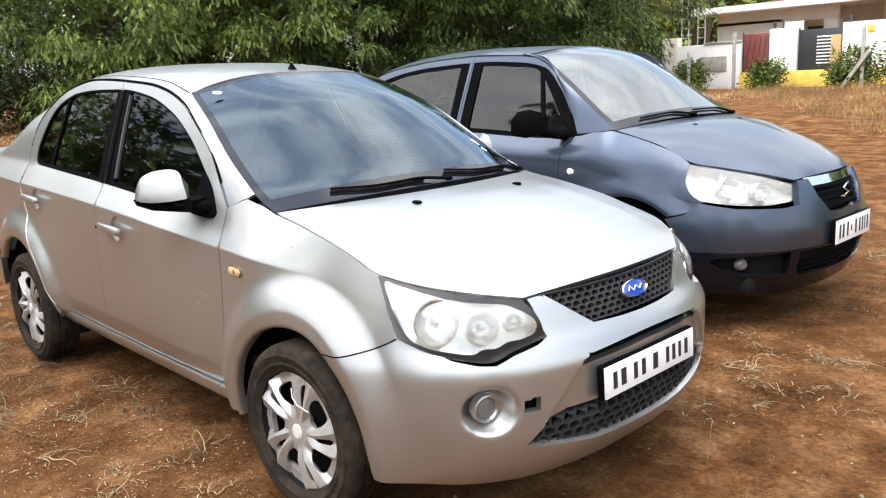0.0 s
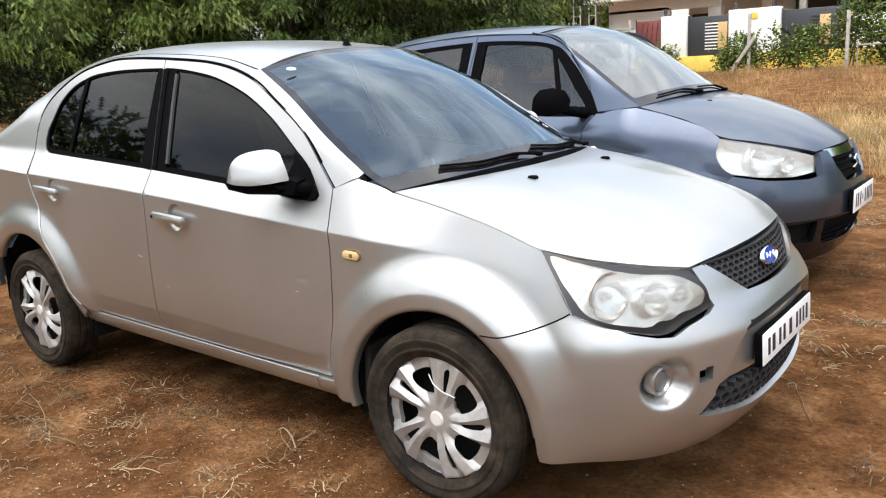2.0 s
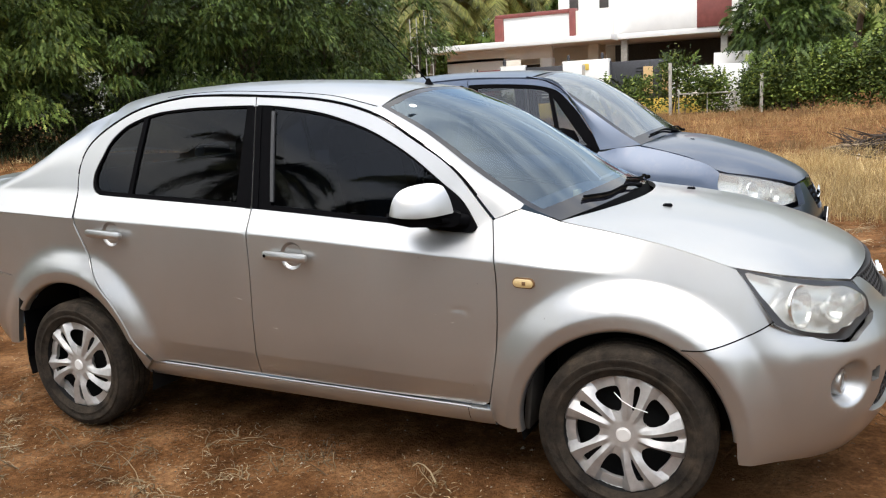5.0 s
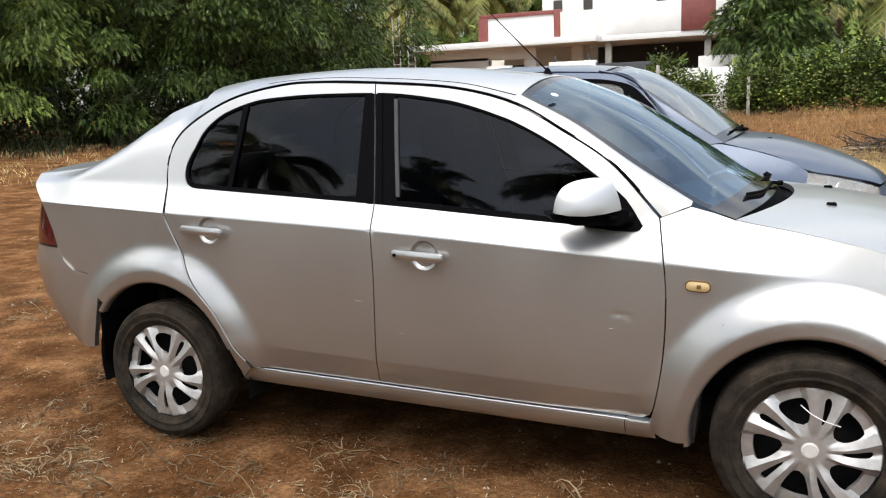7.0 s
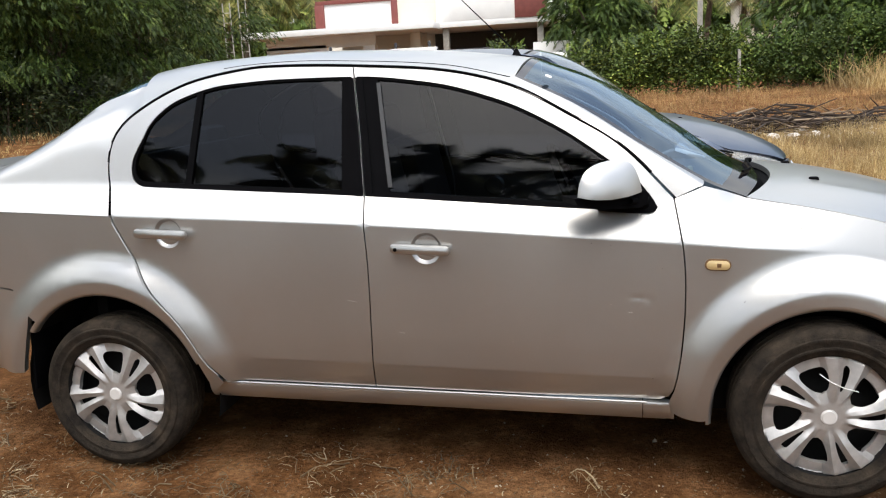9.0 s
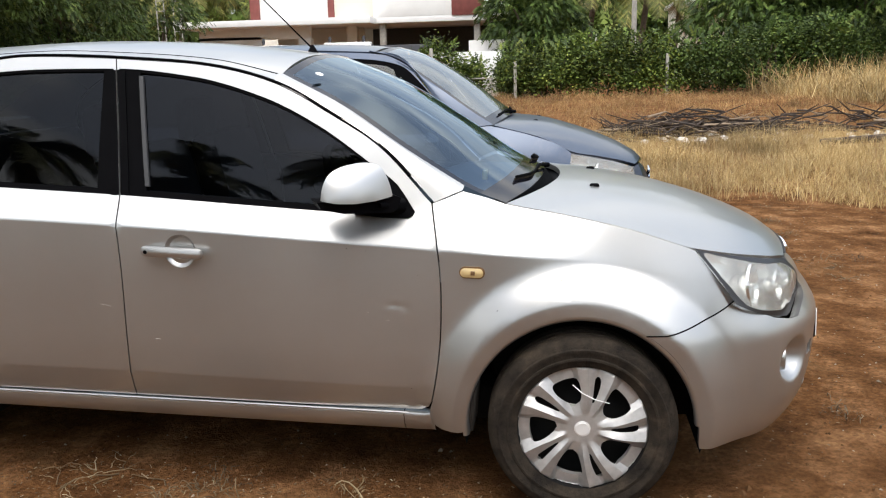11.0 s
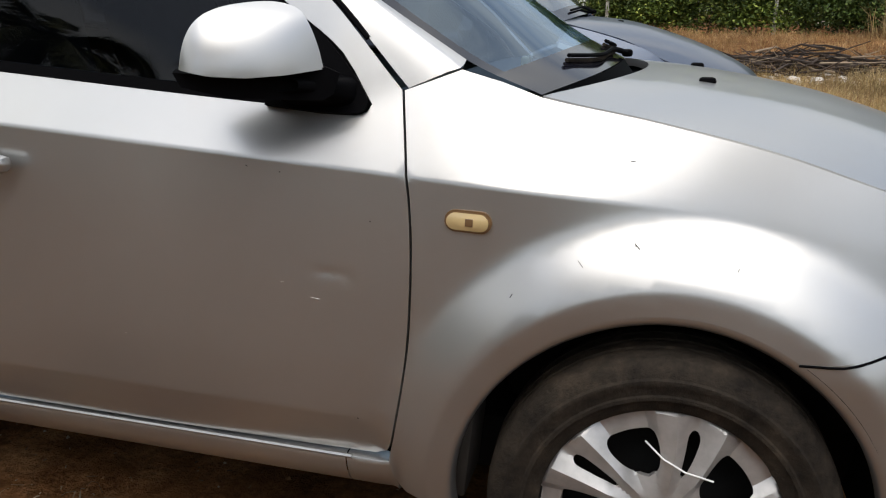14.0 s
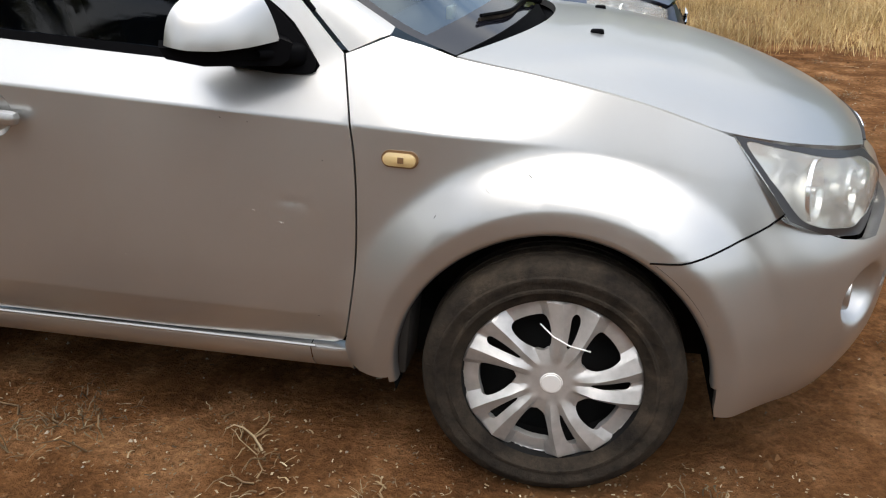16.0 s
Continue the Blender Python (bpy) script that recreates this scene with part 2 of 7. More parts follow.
def curve(pts, n=24):
    """n + 1 points evenly along a smooth curve through pts (any dimension)."""
    p = [np.array(q, float) for q in pts]
    if len(p) == 2:
        return [p[0] + (p[1] - p[0]) * k / n for k in range(n + 1)]
    p = [2 * p[0] - p[1], *p, 2 * p[-1] - p[-2]]
    fine = []
    for a, b, c, d in zip(p, p[1:], p[2:], p[3:]):
        for k in range(16):
            t = k / 16
            fine.append(0.5 * (2 * b + (c - a) * t + (2 * a - 5 * b + 4 * c - d) * t * t + (3 * b - a - 3 * c + d) * t**3))
    fine.append(p[-2])
    fine = np.array(fine)
    s = np.r_[0, np.cumsum(np.linalg.norm(np.diff(fine, axis=0), axis=1))]
    want = np.linspace(0, s[-1], n + 1)
    return [np.array([np.interp(w, s, fine[:, k]) for k in range(fine.shape[1])]) for w in want]


def coons(bottom, top, left, right):
    """A grid of points filling four curves; bottom and top run left to right, left and right run upwards."""
    nu, nv = len(bottom) - 1, len(left) - 1
    rows = []
    for j in range(nv + 1):
        v = j / nv
        row = []
        for i in range(nu + 1):
            u = i / nu
            p = (1 - v) * bottom[i] + v * top[i] + (1 - u) * left[j] + u * right[j]
            p = p - ((1 - u) * (1 - v) * bottom[0] + u * (1 - v) * bottom[-1] + (1 - u) * v * top[0] + u * v * top[-1])
            row.append(p)
        rows.append(row)
    return rows


def grid_bm(rows, bm=None, flip=False):
    bm = bm or bmesh.new()
    vs = [[bm.verts.new(tuple(p)) for p in row] for row in rows]
    for a, b in zip(vs, vs[1:]):
        for i in range(len(a) - 1):
            q = [a[i], a[i + 1], b[i + 1], b[i]]
            bm.faces.new(q[::-1] if flip else q)
    return bm


def face_out(bm, centre):
    """Turns the faces of an open sheet away from a point."""
    bm.normal_update()
    c = Vector(centre)
    if sum((f.calc_center_median() - c).dot(f.normal) * f.calc_area() for f in bm.faces) < 0:
        bmesh.ops.reverse_faces(bm, faces=bm.faces[:])
    bm.normal_update()


def rim(bm, depth):
    """Folds the free edges of a sheet inwards, so that panels have thickness at their gaps."""
    edges = [e for e in bm.edges if e.is_boundary]
    normals = {v: v.normal.copy() for e in edges for v in e.verts}
    made = bmesh.ops.extrude_edge_only(bm, edges=edges)["geom"]
    fresh = [v for v in made if isinstance(v, bmesh.types.BMVert)]
    for v in fresh:
        old = next((e.other_vert(v) for e in v.link_edges if e.other_vert(v) in normals), None)
        if old is not None:
            v.co = old.co - normals[old] * depth


def inset_polygon(poly, d):
    """Moves a closed outline inwards by d."""
    p = np.array(poly, float)
    area = 0.5 * np.sum(p[:, 0] * np.roll(p[:, 1], -1) - np.roll(p[:, 0], -1) * p[:, 1])
    sign = 1 if area > 0 else -1
    a, b = np.roll(p, 1, 0), np.roll(p, -1, 0)
    out = []
    for q, r, s in zip(a, p, b):
        e1, e2 = (r - q) / (np.linalg.norm(r - q) + 1e-12), (s - r) / (np.linalg.norm(s - r) + 1e-12)
        n1, n2 = np.array([-e1[1], e1[0]]) * sign, np.array([-e2[1], e2[0]]) * sign
        m = n1 + n2
        out.append(r + m / max(0.6, m @ m / 1.0) * d * (2 if m @ m > 1.2 else 1) * (1 if m @ m > 1.2 else 0.6))
    return [tuple(q) for q in out]


def dense(poly, step):
    out = []
    for a, b in zip(poly, poly[1:] + poly[:1]):
        a, b = np.array(a, float), np.array(b, float)
        k = max(1, int(np.linalg.norm(b - a) / step + 0.5))
        out += [tuple(a + (b - a) * i / k) for i in range(k)]
    return out


def inside(poly, x, y):
    hit = False
    for (x0, y0), (x1, y1) in zip(poly, poly[1:] + poly[:1]):
        if (y0 > y) != (y1 > y) and x < (x1 - x0) * (y - y0) / (y1 - y0) + x0:
            hit = not hit
    return hit


def inside_many(poly, pts):
    p = np.array(poly)
    q = np.roll(p, -1, 0)
    x, y = pts[:, :1], pts[:, 1:]
    cross = ((p[:, 1] > y) != (q[:, 1] > y)) & (x < (q[:, 0] - p[:, 0]) * (y - p[:, 1]) / (q[:, 1] - p[:, 1] + 1e-15) + p[:, 0])
    return cross.sum(1) % 2 == 1


def edge_distance(poly, pts):
    p = np.array(poly)
    d = np.roll(p, -1, 0) - p
    best = np.full(len(pts), 9.0)
    for a, e in zip(p, d):
        t = np.clip(((pts - a) @ e) / (e @ e + 1e-15), 0, 1)
        best = np.minimum(best, np.linalg.norm(pts - a - t[:, None] * e, axis=1))
    return best


from mathutils import geometry


def sheet(outline, place, step=0.025, holes=(), gap=0.0, lines=(), warp=None):
    """A bmesh that fills a flat outline with small triangles and lays them on a curved surface place(u, v).
    lines: extra curves in the plane that edges follow. warp: a map to the plane in which the rows of triangles run, with its
    way back, so that they follow a crease."""
    back = None
    if warp:
        there, back = warp
        outline, holes, lines = [there(*q) for q in outline], [[there(*q) for q in h] for h in holes], [[there(*q) for q in c] for c in lines]
    outline = inset_polygon(dense(outline, step * 0.8), gap) if gap else dense(outline, step * 0.8)
    loops = [outline] + [dense(h, step * 0.6) for h in holes]
    o = np.array(outline)
    lo, hi = o.min(0), o.max(0)
    gx, gy = np.meshgrid(np.arange(lo[0], hi[0], step), np.arange(math.floor(lo[1] / step) * step, hi[1], step))
    gx = gx + (np.arange(gx.shape[0]) % 2)[:, None] * step * 0.5
    pts = np.c_[gx.ravel(), gy.ravel()]
    keep = inside_many(outline, pts) & (edge_distance(outline, pts) > step * 0.55)
    for h in loops[1:]:
        keep &= ~inside_many(h, pts) & (edge_distance(h, pts) > step * 0.4)
    extra, links = [], []
    for c in lines:
        if not len(c):
            continue
        e = np.array(c)
        ok = inside_many(outline, e) & (edge_distance(outline, e) > step * 0.3)
        for h in loops[1:]:
            ok &= ~inside_many(h, e) & (edge_distance(h, e) > step * 0.3)
        for k, (q, good) in enumerate(zip(c, ok)):
            if good:
                if k and ok[k - 1]:
                    links.append((len(extra) - 1, len(extra)))
                extra.append(tuple(q))
    if extra:
        e = np.array(extra)
        keep &= np.array([np.min(np.linalg.norm(e - q, axis=1)) for q in pts]) > step * 0.5
    verts, edges = [], []
    for loop in loops:
        k = len(verts)
        verts += loop
        edges += [(k + i, k + (i + 1) % len(loop)) for i in range(len(loop))]
    edges += [(len(verts) + i, len(verts) + j) for i, j in links]
    verts += extra + [tuple(q) for q in pts[keep]]
    vo, _, fo, *_ = geometry.delaunay_2d_cdt([Vector(v) for v in verts], edges, [], 1, 1e-6)
    vo = np.array([(v.x, v.y) for v in vo])
    faces = np.array([f for f in fo if len(f) == 3])
    mid = vo[faces].mean(1)
    ok = np.ones(len(faces), bool)
    for h in loops[1:]:
        ok &= ~inside_many(h, mid)
    ok &= inside_many(outline, mid)
    bm = bmesh.new()
    vs = [bm.verts.new(place(*(back(*v) if back else v))) for v in vo.tolist()]
    for f in faces[ok]:
        try:
            bm.faces.new([vs[i] for i in f])
        except ValueError:
            pass
    bmesh.ops.delete(bm, geom=[v for v in bm.verts if not v.link_faces], context="VERTS")
    return bm


def pill(w, h, depth, side, bulge=0.004):
    """A small lens with round ends, facing out along y."""
    r, c = h / 2, w / 2 - h / 2
    loop = [(c + r * math.cos(a), r * math.sin(a)) for a in np.linspace(-math.pi / 2, math.pi / 2, 12)] + [(-c + r * math.cos(a), r * math.sin(a)) for a in np.linspace(math.pi / 2, 1.5 * math.pi, 12)]
    bm = sheet(loop, lambda u, v: (u, side * (depth + bulge * (1 - (v / r) ** 2)), v), 0.008)
    face_out(bm, (0, -side, 0))
    rim(bm, depth + 0.004)
    return bm


def lathe(profile, n=48, axis="y", bm=None):
    """Turns (radius, along) pairs round an axis."""
    bm = bm or bmesh.new()
    rings = []
    for r, a in profile:
        ring = []
        for k in range(n):
            c, s = math.cos(2 * math.pi * k / n), math.sin(2 * math.pi * k / n)
            ring.append(bm.verts.new({"y": (r * c, a, r * s), "z": (r * c, r * s, a), "x": (a, r * c, r * s)}[axis]))
        rings.append(ring)
    for a, b in zip(rings, rings[1:]):
        for k in range(n):
            bm.faces.new([a[k], a[(k + 1) % n], b[(k + 1) % n], b[k]])
    bmesh.ops.remove_doubles(bm, verts=bm.verts[:], dist=1e-6)
    bmesh.ops.recalc_face_normals(bm, faces=bm.faces[:])
    return bm


def box(size, at=(0, 0, 0), bevel=0.0, bm=None, turn=None):
    own = bmesh.new()
    bmesh.ops.create_cube(own, size=1.0)
    bmesh.ops.scale(own, vec=size, verts=own.verts[:])
    if bevel:
        bmesh.ops.bevel(own, geom=own.edges[:], offset=bevel, segments=2, affect="EDGES", profile=0.5)
    if turn is not None:
        own.transform(turn)
    bmesh.ops.translate(own, vec=at, verts=own.verts[:])
    if bm is None:
        return own
    tmp = bpy.data.meshes.new("tmp")
    own.to_mesh(tmp)
    own.free()
    bm.from_mesh(tmp)
    bpy.data.meshes.remove(tmp)
    return bm


def tube(points, radius, sides=8, bm=None, cap=True):
    """A round bar along points; radius may be a list."""
    bm = bm or bmesh.new()
    p = [Vector(q) for q in points]
    radii = [float(r) for r in (radius if isinstance(radius, (list, tuple)) else [radius] * len(p))]
    rings = []
    for i, (q, r) in enumerate(zip(p, radii)):
        d = (p[min(i + 1, len(p) - 1)] - p[max(i - 1, 0)]).normalized()
        a = d.cross(Vector((0, 0, 1)) if abs(d.z) < 0.9 else Vector((1, 0, 0))).normalized()
        b = d.cross(a)
        rings.append([bm.verts.new(q + r * (math.cos(2 * math.pi * k / sides) * a + math.sin(2 * math.pi * k / sides) * b)) for k in range(sides)])
    for a, b in zip(rings, rings[1:]):
        for k in range(sides):
            bm.faces.new([a[k], b[k], b[(k + 1) % sides], a[(k + 1) % sides]])
    if cap:
        bm.faces.new(rings[0])
        bm.faces.new(rings[-1][::-1])
    return bm


def quads_mesh(name, v, nper=4):
    """A mesh of loose faces from an array of corners."""
    me = bpy.data.meshes.new(name)
    v = v.reshape(-1, 3)
    me.from_pydata(v.tolist(), [], np.arange(len(v)).reshape(-1, nper).tolist())
    return me


def smooth01(a, b, x):
    t = np.clip((x - a) / (b - a), 0, 1)
    return t * t * (3 - 2 * t)


# ---- ground: bare red earth that rises a little towards the houses ----
def ground_z(x, y):
    r = np.hypot(x - 0.0, y)
    return 0.45 * smooth01(7.0, 28.0, r)


def ground_top(x, y):
    """Height of the bumpy surface at many places."""
    bumps = [0.012 * noise.fractal(Vector((a * 0.55, b * 0.55, 3.0)), 0.9, 2.1, 6) + 0.010 * noise.noise(Vector((a * 2.7, b * 2.7, 9.0))) for a, b in zip(np.ravel(x).tolist(), np.ravel(y).tolist())]
    return ground_z(x, y) + np.array(bumps).reshape(np.shape(x)) - 0.006


def make_ground():
    near = np.arange(-9, 9.01, 0.11)
    far = np.array([12, 15, 19, 24, 30, 38, 50, 75, 120, 220, 400, 800.0])
    line = np.r_[-far[::-1], near, far]
    gx, gy = np.meshgrid(line, line, indexing="ij")
    z = ground_z(gx, gy)
    rough = np.array([[noise.fractal(Vector((a * 0.55, b * 0.55, 3.0)), 0.9, 2.1, 6) if max(abs(a), abs(b)) < 13 else 0.0 for b in line] for a in line])
    fine = np.array([[noise.noise(Vector((a * 2.7, b * 2.7, 9.0))) if max(abs(a), abs(b)) < 9.2 else 0.0 for b in line] for a in line])
    z = z + 0.012 * rough + 0.010 * fine - 0.008
    n = len(line)
    v = np.stack([gx, gy, z], -1).reshape(-1, 3)
    i = np.arange(n * n).reshape(n, n)
    q = np.stack([i[:-1, :-1], i[1:, :-1], i[1:, 1:], i[:-1, 1:]], -1).reshape(-1, 4)
    me = bpy.data.meshes.new("ground")
    me.from_pydata(v.tolist(), [], q.tolist())
    ob = part_mesh("ground", me, EARTH, None, angle=180)
    tagged(ob, "bare reddish-brown earth strewn with dry straw", "ground", kind="structure")


make_ground()


# ---- saloon cars: shared body surfaces ----
class Shape:
    """The side of a car as half-width over length and height, from a few smooth curves."""

    def __init__(self, **k):
        self.width, self.crease = pchip(k["width"]), pchip(k["crease"])
        self.top_z, self.top_y = pchip(k["top_z"]), pchip(k["top_y"])
        self.low = pchip(k["low"])
        self.arches, self.flare = k["arches"], k["flare"]
        self.lean, self.bow = k["lean"], k["bow"]
        self.tumble, self.keep = k.get("tumble", 0.0), k.get("keep", 0.0)
        self.power = pchip(k.get("power", [(-5, 1.7), (5, 1.7)]))
        self.dents, self.scoops = k.get("dents", ()), k.get("scoops", ())

    def flare_at(self, x, z):
        y = 0.0
        for cx, cz, r0, r1 in self.arches:
            r = math.hypot(x - cx, z - cz)
            if r < r1:
                t = min(1.0, max(0.0, (r1 - r) / (r1 - r0)))
                # a hollow corner at the outside, then a steep rise that rounds off towards the lip
                y += self.flare * (2.2 * t * t if t < 0.18 else 0.0713 + 0.792 * (t - 0.18) if t < 0.55 else 0.364 + 0.792 * (t - 0.55) - 0.39 * (t - 0.55) ** 2) * 1.575
                y -= 0.16 * max(0.0, r0 - r)
        return y

    def y(self, x, z):
        w, zc, zt = self.width(x), self.crease(x), self.top_z(x)
        tumble = self.tumble * float(smooth01(-0.30, 0.15, x))
        if z <= zc:
            y = w + self.low(z / zc) * (1 - self.keep * float(smooth01(-0.50, -0.43, x)) * float(smooth01(0.55, 0.42, z / zc))) - tumble * max(0.0, (z - 0.57) / 0.145) ** 1.2
        elif z <= zt:
            s = (z - zc) / max(1e-4, zt - zc)
            y0 = w + self.low(1.0) - tumble * max(0.0, (zc - 0.57) / 0.145) ** 1.2
            y = y0 - (y0 - self.top_y(x)) * s ** self.power(x)
        else:
            h = z - zt
            y = self.top_y(x) - self.lean * h - self.bow * h * h
        y += self.flare_at(x, z)
        for dx, dz, rx, rz, depth in self.dents:
            q = ((x - dx) / rx) ** 2 + ((z - dz) / rz) ** 2
            if q < 4:
                y -= depth * math.exp(-2 * q)
        for dx, dz, r, depth in self.scoops:
            q = math.hypot(x - dx, z - dz) / r
            if q < 1:
                y -= depth * float(smooth01(1.0, 0.80, q))
        return y

    def rows(self):
        """To and from a plane in which the crease runs level."""
        def there(x, z):
            c = self.crease(x)
            return (x, z / c if z < c else 1 + z - c)

        def back(x, w):
            c = self.crease(x)
            return (x, w * c if w < 1 else c + w - 1)

        return there, back

    def right(self, off=0.0):
        return lambda x, z: (x, -(self.y(x, z) + off), z)

    def left(self, off=0.0):
        return lambda x, z: (x, self.y(x, z) + off, z)


def cap_mesh(bm):
    me = bpy.data.meshes.new("shell")
    bm.to_mesh(me)
    bm.free()
    return me


def arc(cx, cz, r, a0, a1, n=20, rz=None):
    return [(cx + r * math.cos(radians(a0 + (a1 - a0) * k / n)), cz + (rz or r) * math.sin(radians(a0 + (a1 - a0) * k / n))) for k in range(n + 1)]


def flat(pts, n):
    return [tuple(p) for p in curve(pts, n)]


def panel(name, outline, shape, side, material, parent, label="", gap=0.0022, depth=0.014, off=0.0, step=0.025, holes=(), lines=()):
    x0, x1 = min(p[0] for p in outline), max(p[0] for p in outline)
    lines = list(lines)
    if x1 - x0 > 0.5:
        xs = np.linspace(x0, x1, int((x1 - x0) / 0.03))
        lines += [[(x, shape.crease(x) + d) for x in xs] for d in (-0.005, 0.0, 0.005)]
        lines += [[(x, shape.crease(x) * f) for x in xs if abs(x) > 0.55 and abs(x + 2.486) > 0.56] for f in (0.480, 0.472, 0.466, 0.460, 0.45, 0.43, 0.41)]
        for cx, cz, r0, _ in shape.arches:
            lines += [[(cx + r * math.cos(a), cz + r * math.sin(a)) for a in np.linspace(-0.25, math.pi + 0.25, 70)] for r in (r0 - 0.004, r0 + 0.004)]
    bm = sheet(outline, shape.right(off) if side < 0 else shape.left(off), step, holes, gap, lines, shape.rows())
    face_out(bm, (-1.2, 0, 0.7))
    if depth:
        rim(bm, depth)
    return part(name, bm, material, parent, label)


def tyre_profile(r, w, rim_r):
    return [(rim_r, -w * 0.42), (rim_r + 0.012, -w * 0.47), (rim_r + 0.022, -w * 0.490), (rim_r + 0.025, -w * 0.512), (rim_r + 0.031, -w * 0.512), (rim_r + 0.034, -w * 0.498), (r - 0.045, -w * 0.51), (r - 0.040, -w * 0.525), (r - 0.034, -w * 0.520), (r - 0.031, -w * 0.495), (r - 0.02, -w * 0.475), (r - 0.006, -w * 0.40),
            (r - 0.001, -w * 0.30), (r - 0.001, -w * 0.21), (r - 0.009, -w * 0.20), (r - 0.009, -w * 0.17), (r, -w * 0.16), (r, -w * 0.03), (r - 0.009, -w * 0.02),
            (r - 0.009, w * 0.02), (r, w * 0.03), (r, w * 0.16), (r - 0.009, w * 0.17), (r - 0.009, w * 0.20), (r - 0.001, w * 0.21), (r - 0.006, w * 0.40), (r - 0.045, w * 0.50), (rim_r, w * 0.42)]


BIG_HOLE = radians(109)


SPOKE_HEIGHT = ((0, -0.012), (11.5, -0.012), (17, 0.003), (21, 0.0125), (31, 0.001), (33, -0.004), (36, -0.004), (38, 0.001), (45, 0.0125), (55, 0.003), (60.5, -0.012), (72, -0.012))


def wheel_cover(rr):
    """A pressed plastic cover: five broad and five narrow bent spokes between large openings and slits."""
    def at(r, deg):
        a = BIG_HOLE + radians(deg) + 0.16 * (r - 0.6)
        return (rr * r * math.cos(a), rr * r * math.sin(a))

    holes, ridges = [], []
    for k in range(5):
        o = 72 * k
        big = [(0.375, o - 2), (0.42, o - 12), (0.52, o - 16), (0.66, o - 16.5), (0.75, o - 15), (0.785, o - 12), (0.79, o), (0.785, o + 12), (0.75, o + 15.5), (0.66, o + 16.5), (0.52, o + 14.5), (0.42, o + 9)]
        slit = [(0.42, o + 33.5), (0.52, o + 31.5), (0.66, o + 31), (0.79, o + 31.5), (0.84, o + 34.5), (0.80, o + 38), (0.66, o + 38), (0.52, o + 37), (0.44, o + 36)]
        for loop, n in ((big, 44), (slit, 36)):
            pts = [at(r, d) for r, d in loop]
            holes.append([tuple(q) for q in curve(pts + pts[:1], n)][:-1])
        for d in (21, 45):
            ridges.append([at(r, o + d) for r in np.linspace(0.30, 0.95, 24)])
        for d in (-11.5, -17, 11.5, 17):
            ridges.append([at(r, o + d) for r in np.linspace(0.81, 0.955, 9)])

    def place(u, v):
        r = math.hypot(u, v) / rr
        ang = math.degrees(math.atan2(v, u) - BIG_HOLE - 0.16 * (r - 0.6)) % 72
        h = next(y0 + (y1 - y0) * (ang - x0) / (x1 - x0) for (x0, y0), (x1, y1) in zip(SPOKE_HEIGHT, SPOKE_HEIGHT[1:]) if ang <= x1)
        k = min(1.0, max(0.0, (r - 0.22) / 0.25)) * min(1.0, max(0.0, (0.985 - r) / 0.035))
        dish = 0.008 - 0.024 * max(0.0, r - 0.35) ** 2 if r < 0.93 else -0.0001 - 0.012 * ((r - 0.93) / 0.07) ** 2
        return (u, -(dish + h * k - 0.004), v)

    outline = [(rr * math.cos(2 * math.pi * k / 64), rr * math.sin(2 * math.pi * k / 64)) for k in range(64)]
    bm = sheet(outline, place, 0.0046, holes, 0.0, ridges)
    face_out(bm, (0, 1, 0))
    rim(bm, 0.016)
    return bm


def make_wheel(parent, at, side, r, w, rim_r, turn, steer=0.0, tie=False):
    hub = new("wheel")
    hub.parent = parent
    hub.matrix_basis = pose(*at, 0, turn, steer) if side < 0 else pose(*at, 0, turn, 180 + steer)
    part("tyre", lathe(tyre_profile(r, w, rim_r * 0.97), 72), RUBBER, hub, "worn black rubber tyre dusted with earth")
    part("steel_rim", lathe([(rim_r, -w * 0.40), (rim_r * 0.95, -w * 0.30), (rim_r * 0.90, w * 0.1), (rim_r * 0.5, w * 0.05), (0.03, -0.01), (0.0, -0.01)], 40), DULL_BLACK, hub)
    cover = part_mesh("wheel_cover", cap_mesh(wheel_cover(rim_r)), COVER, hub, "scuffed silver plastic wheel cover with paired spokes", 24)
    cover.location = (0, -w * 0.40, 0)
    cap = part("centre_cap", lathe([(0.0, -0.0085), (0.0205, -0.0085), (0.022, -0.0065), (0.0245, -0.0065), (0.026, 0.0)], 28), CHROME_DULL, hub, "pale round centre cap")
    cap.location = (0, -w * 0.40, 0)
    if tie:
        part("cable_tie", tube([(-0.030, -w * 0.36, 0.138), (0.0, -w * 0.40 - 0.012, 0.118), (0.035, -w * 0.40 - 0.020, 0.103), (0.080, -w * 0.40 - 0.012, 0.088)], 0.0016, 6), WHITE_PLATE, hub, "white plastic cable tie")
    return hub


SCRATCH = plain("scratched_paint", (0.50, 0.49, 0.47), 0.6, vary=0.1)
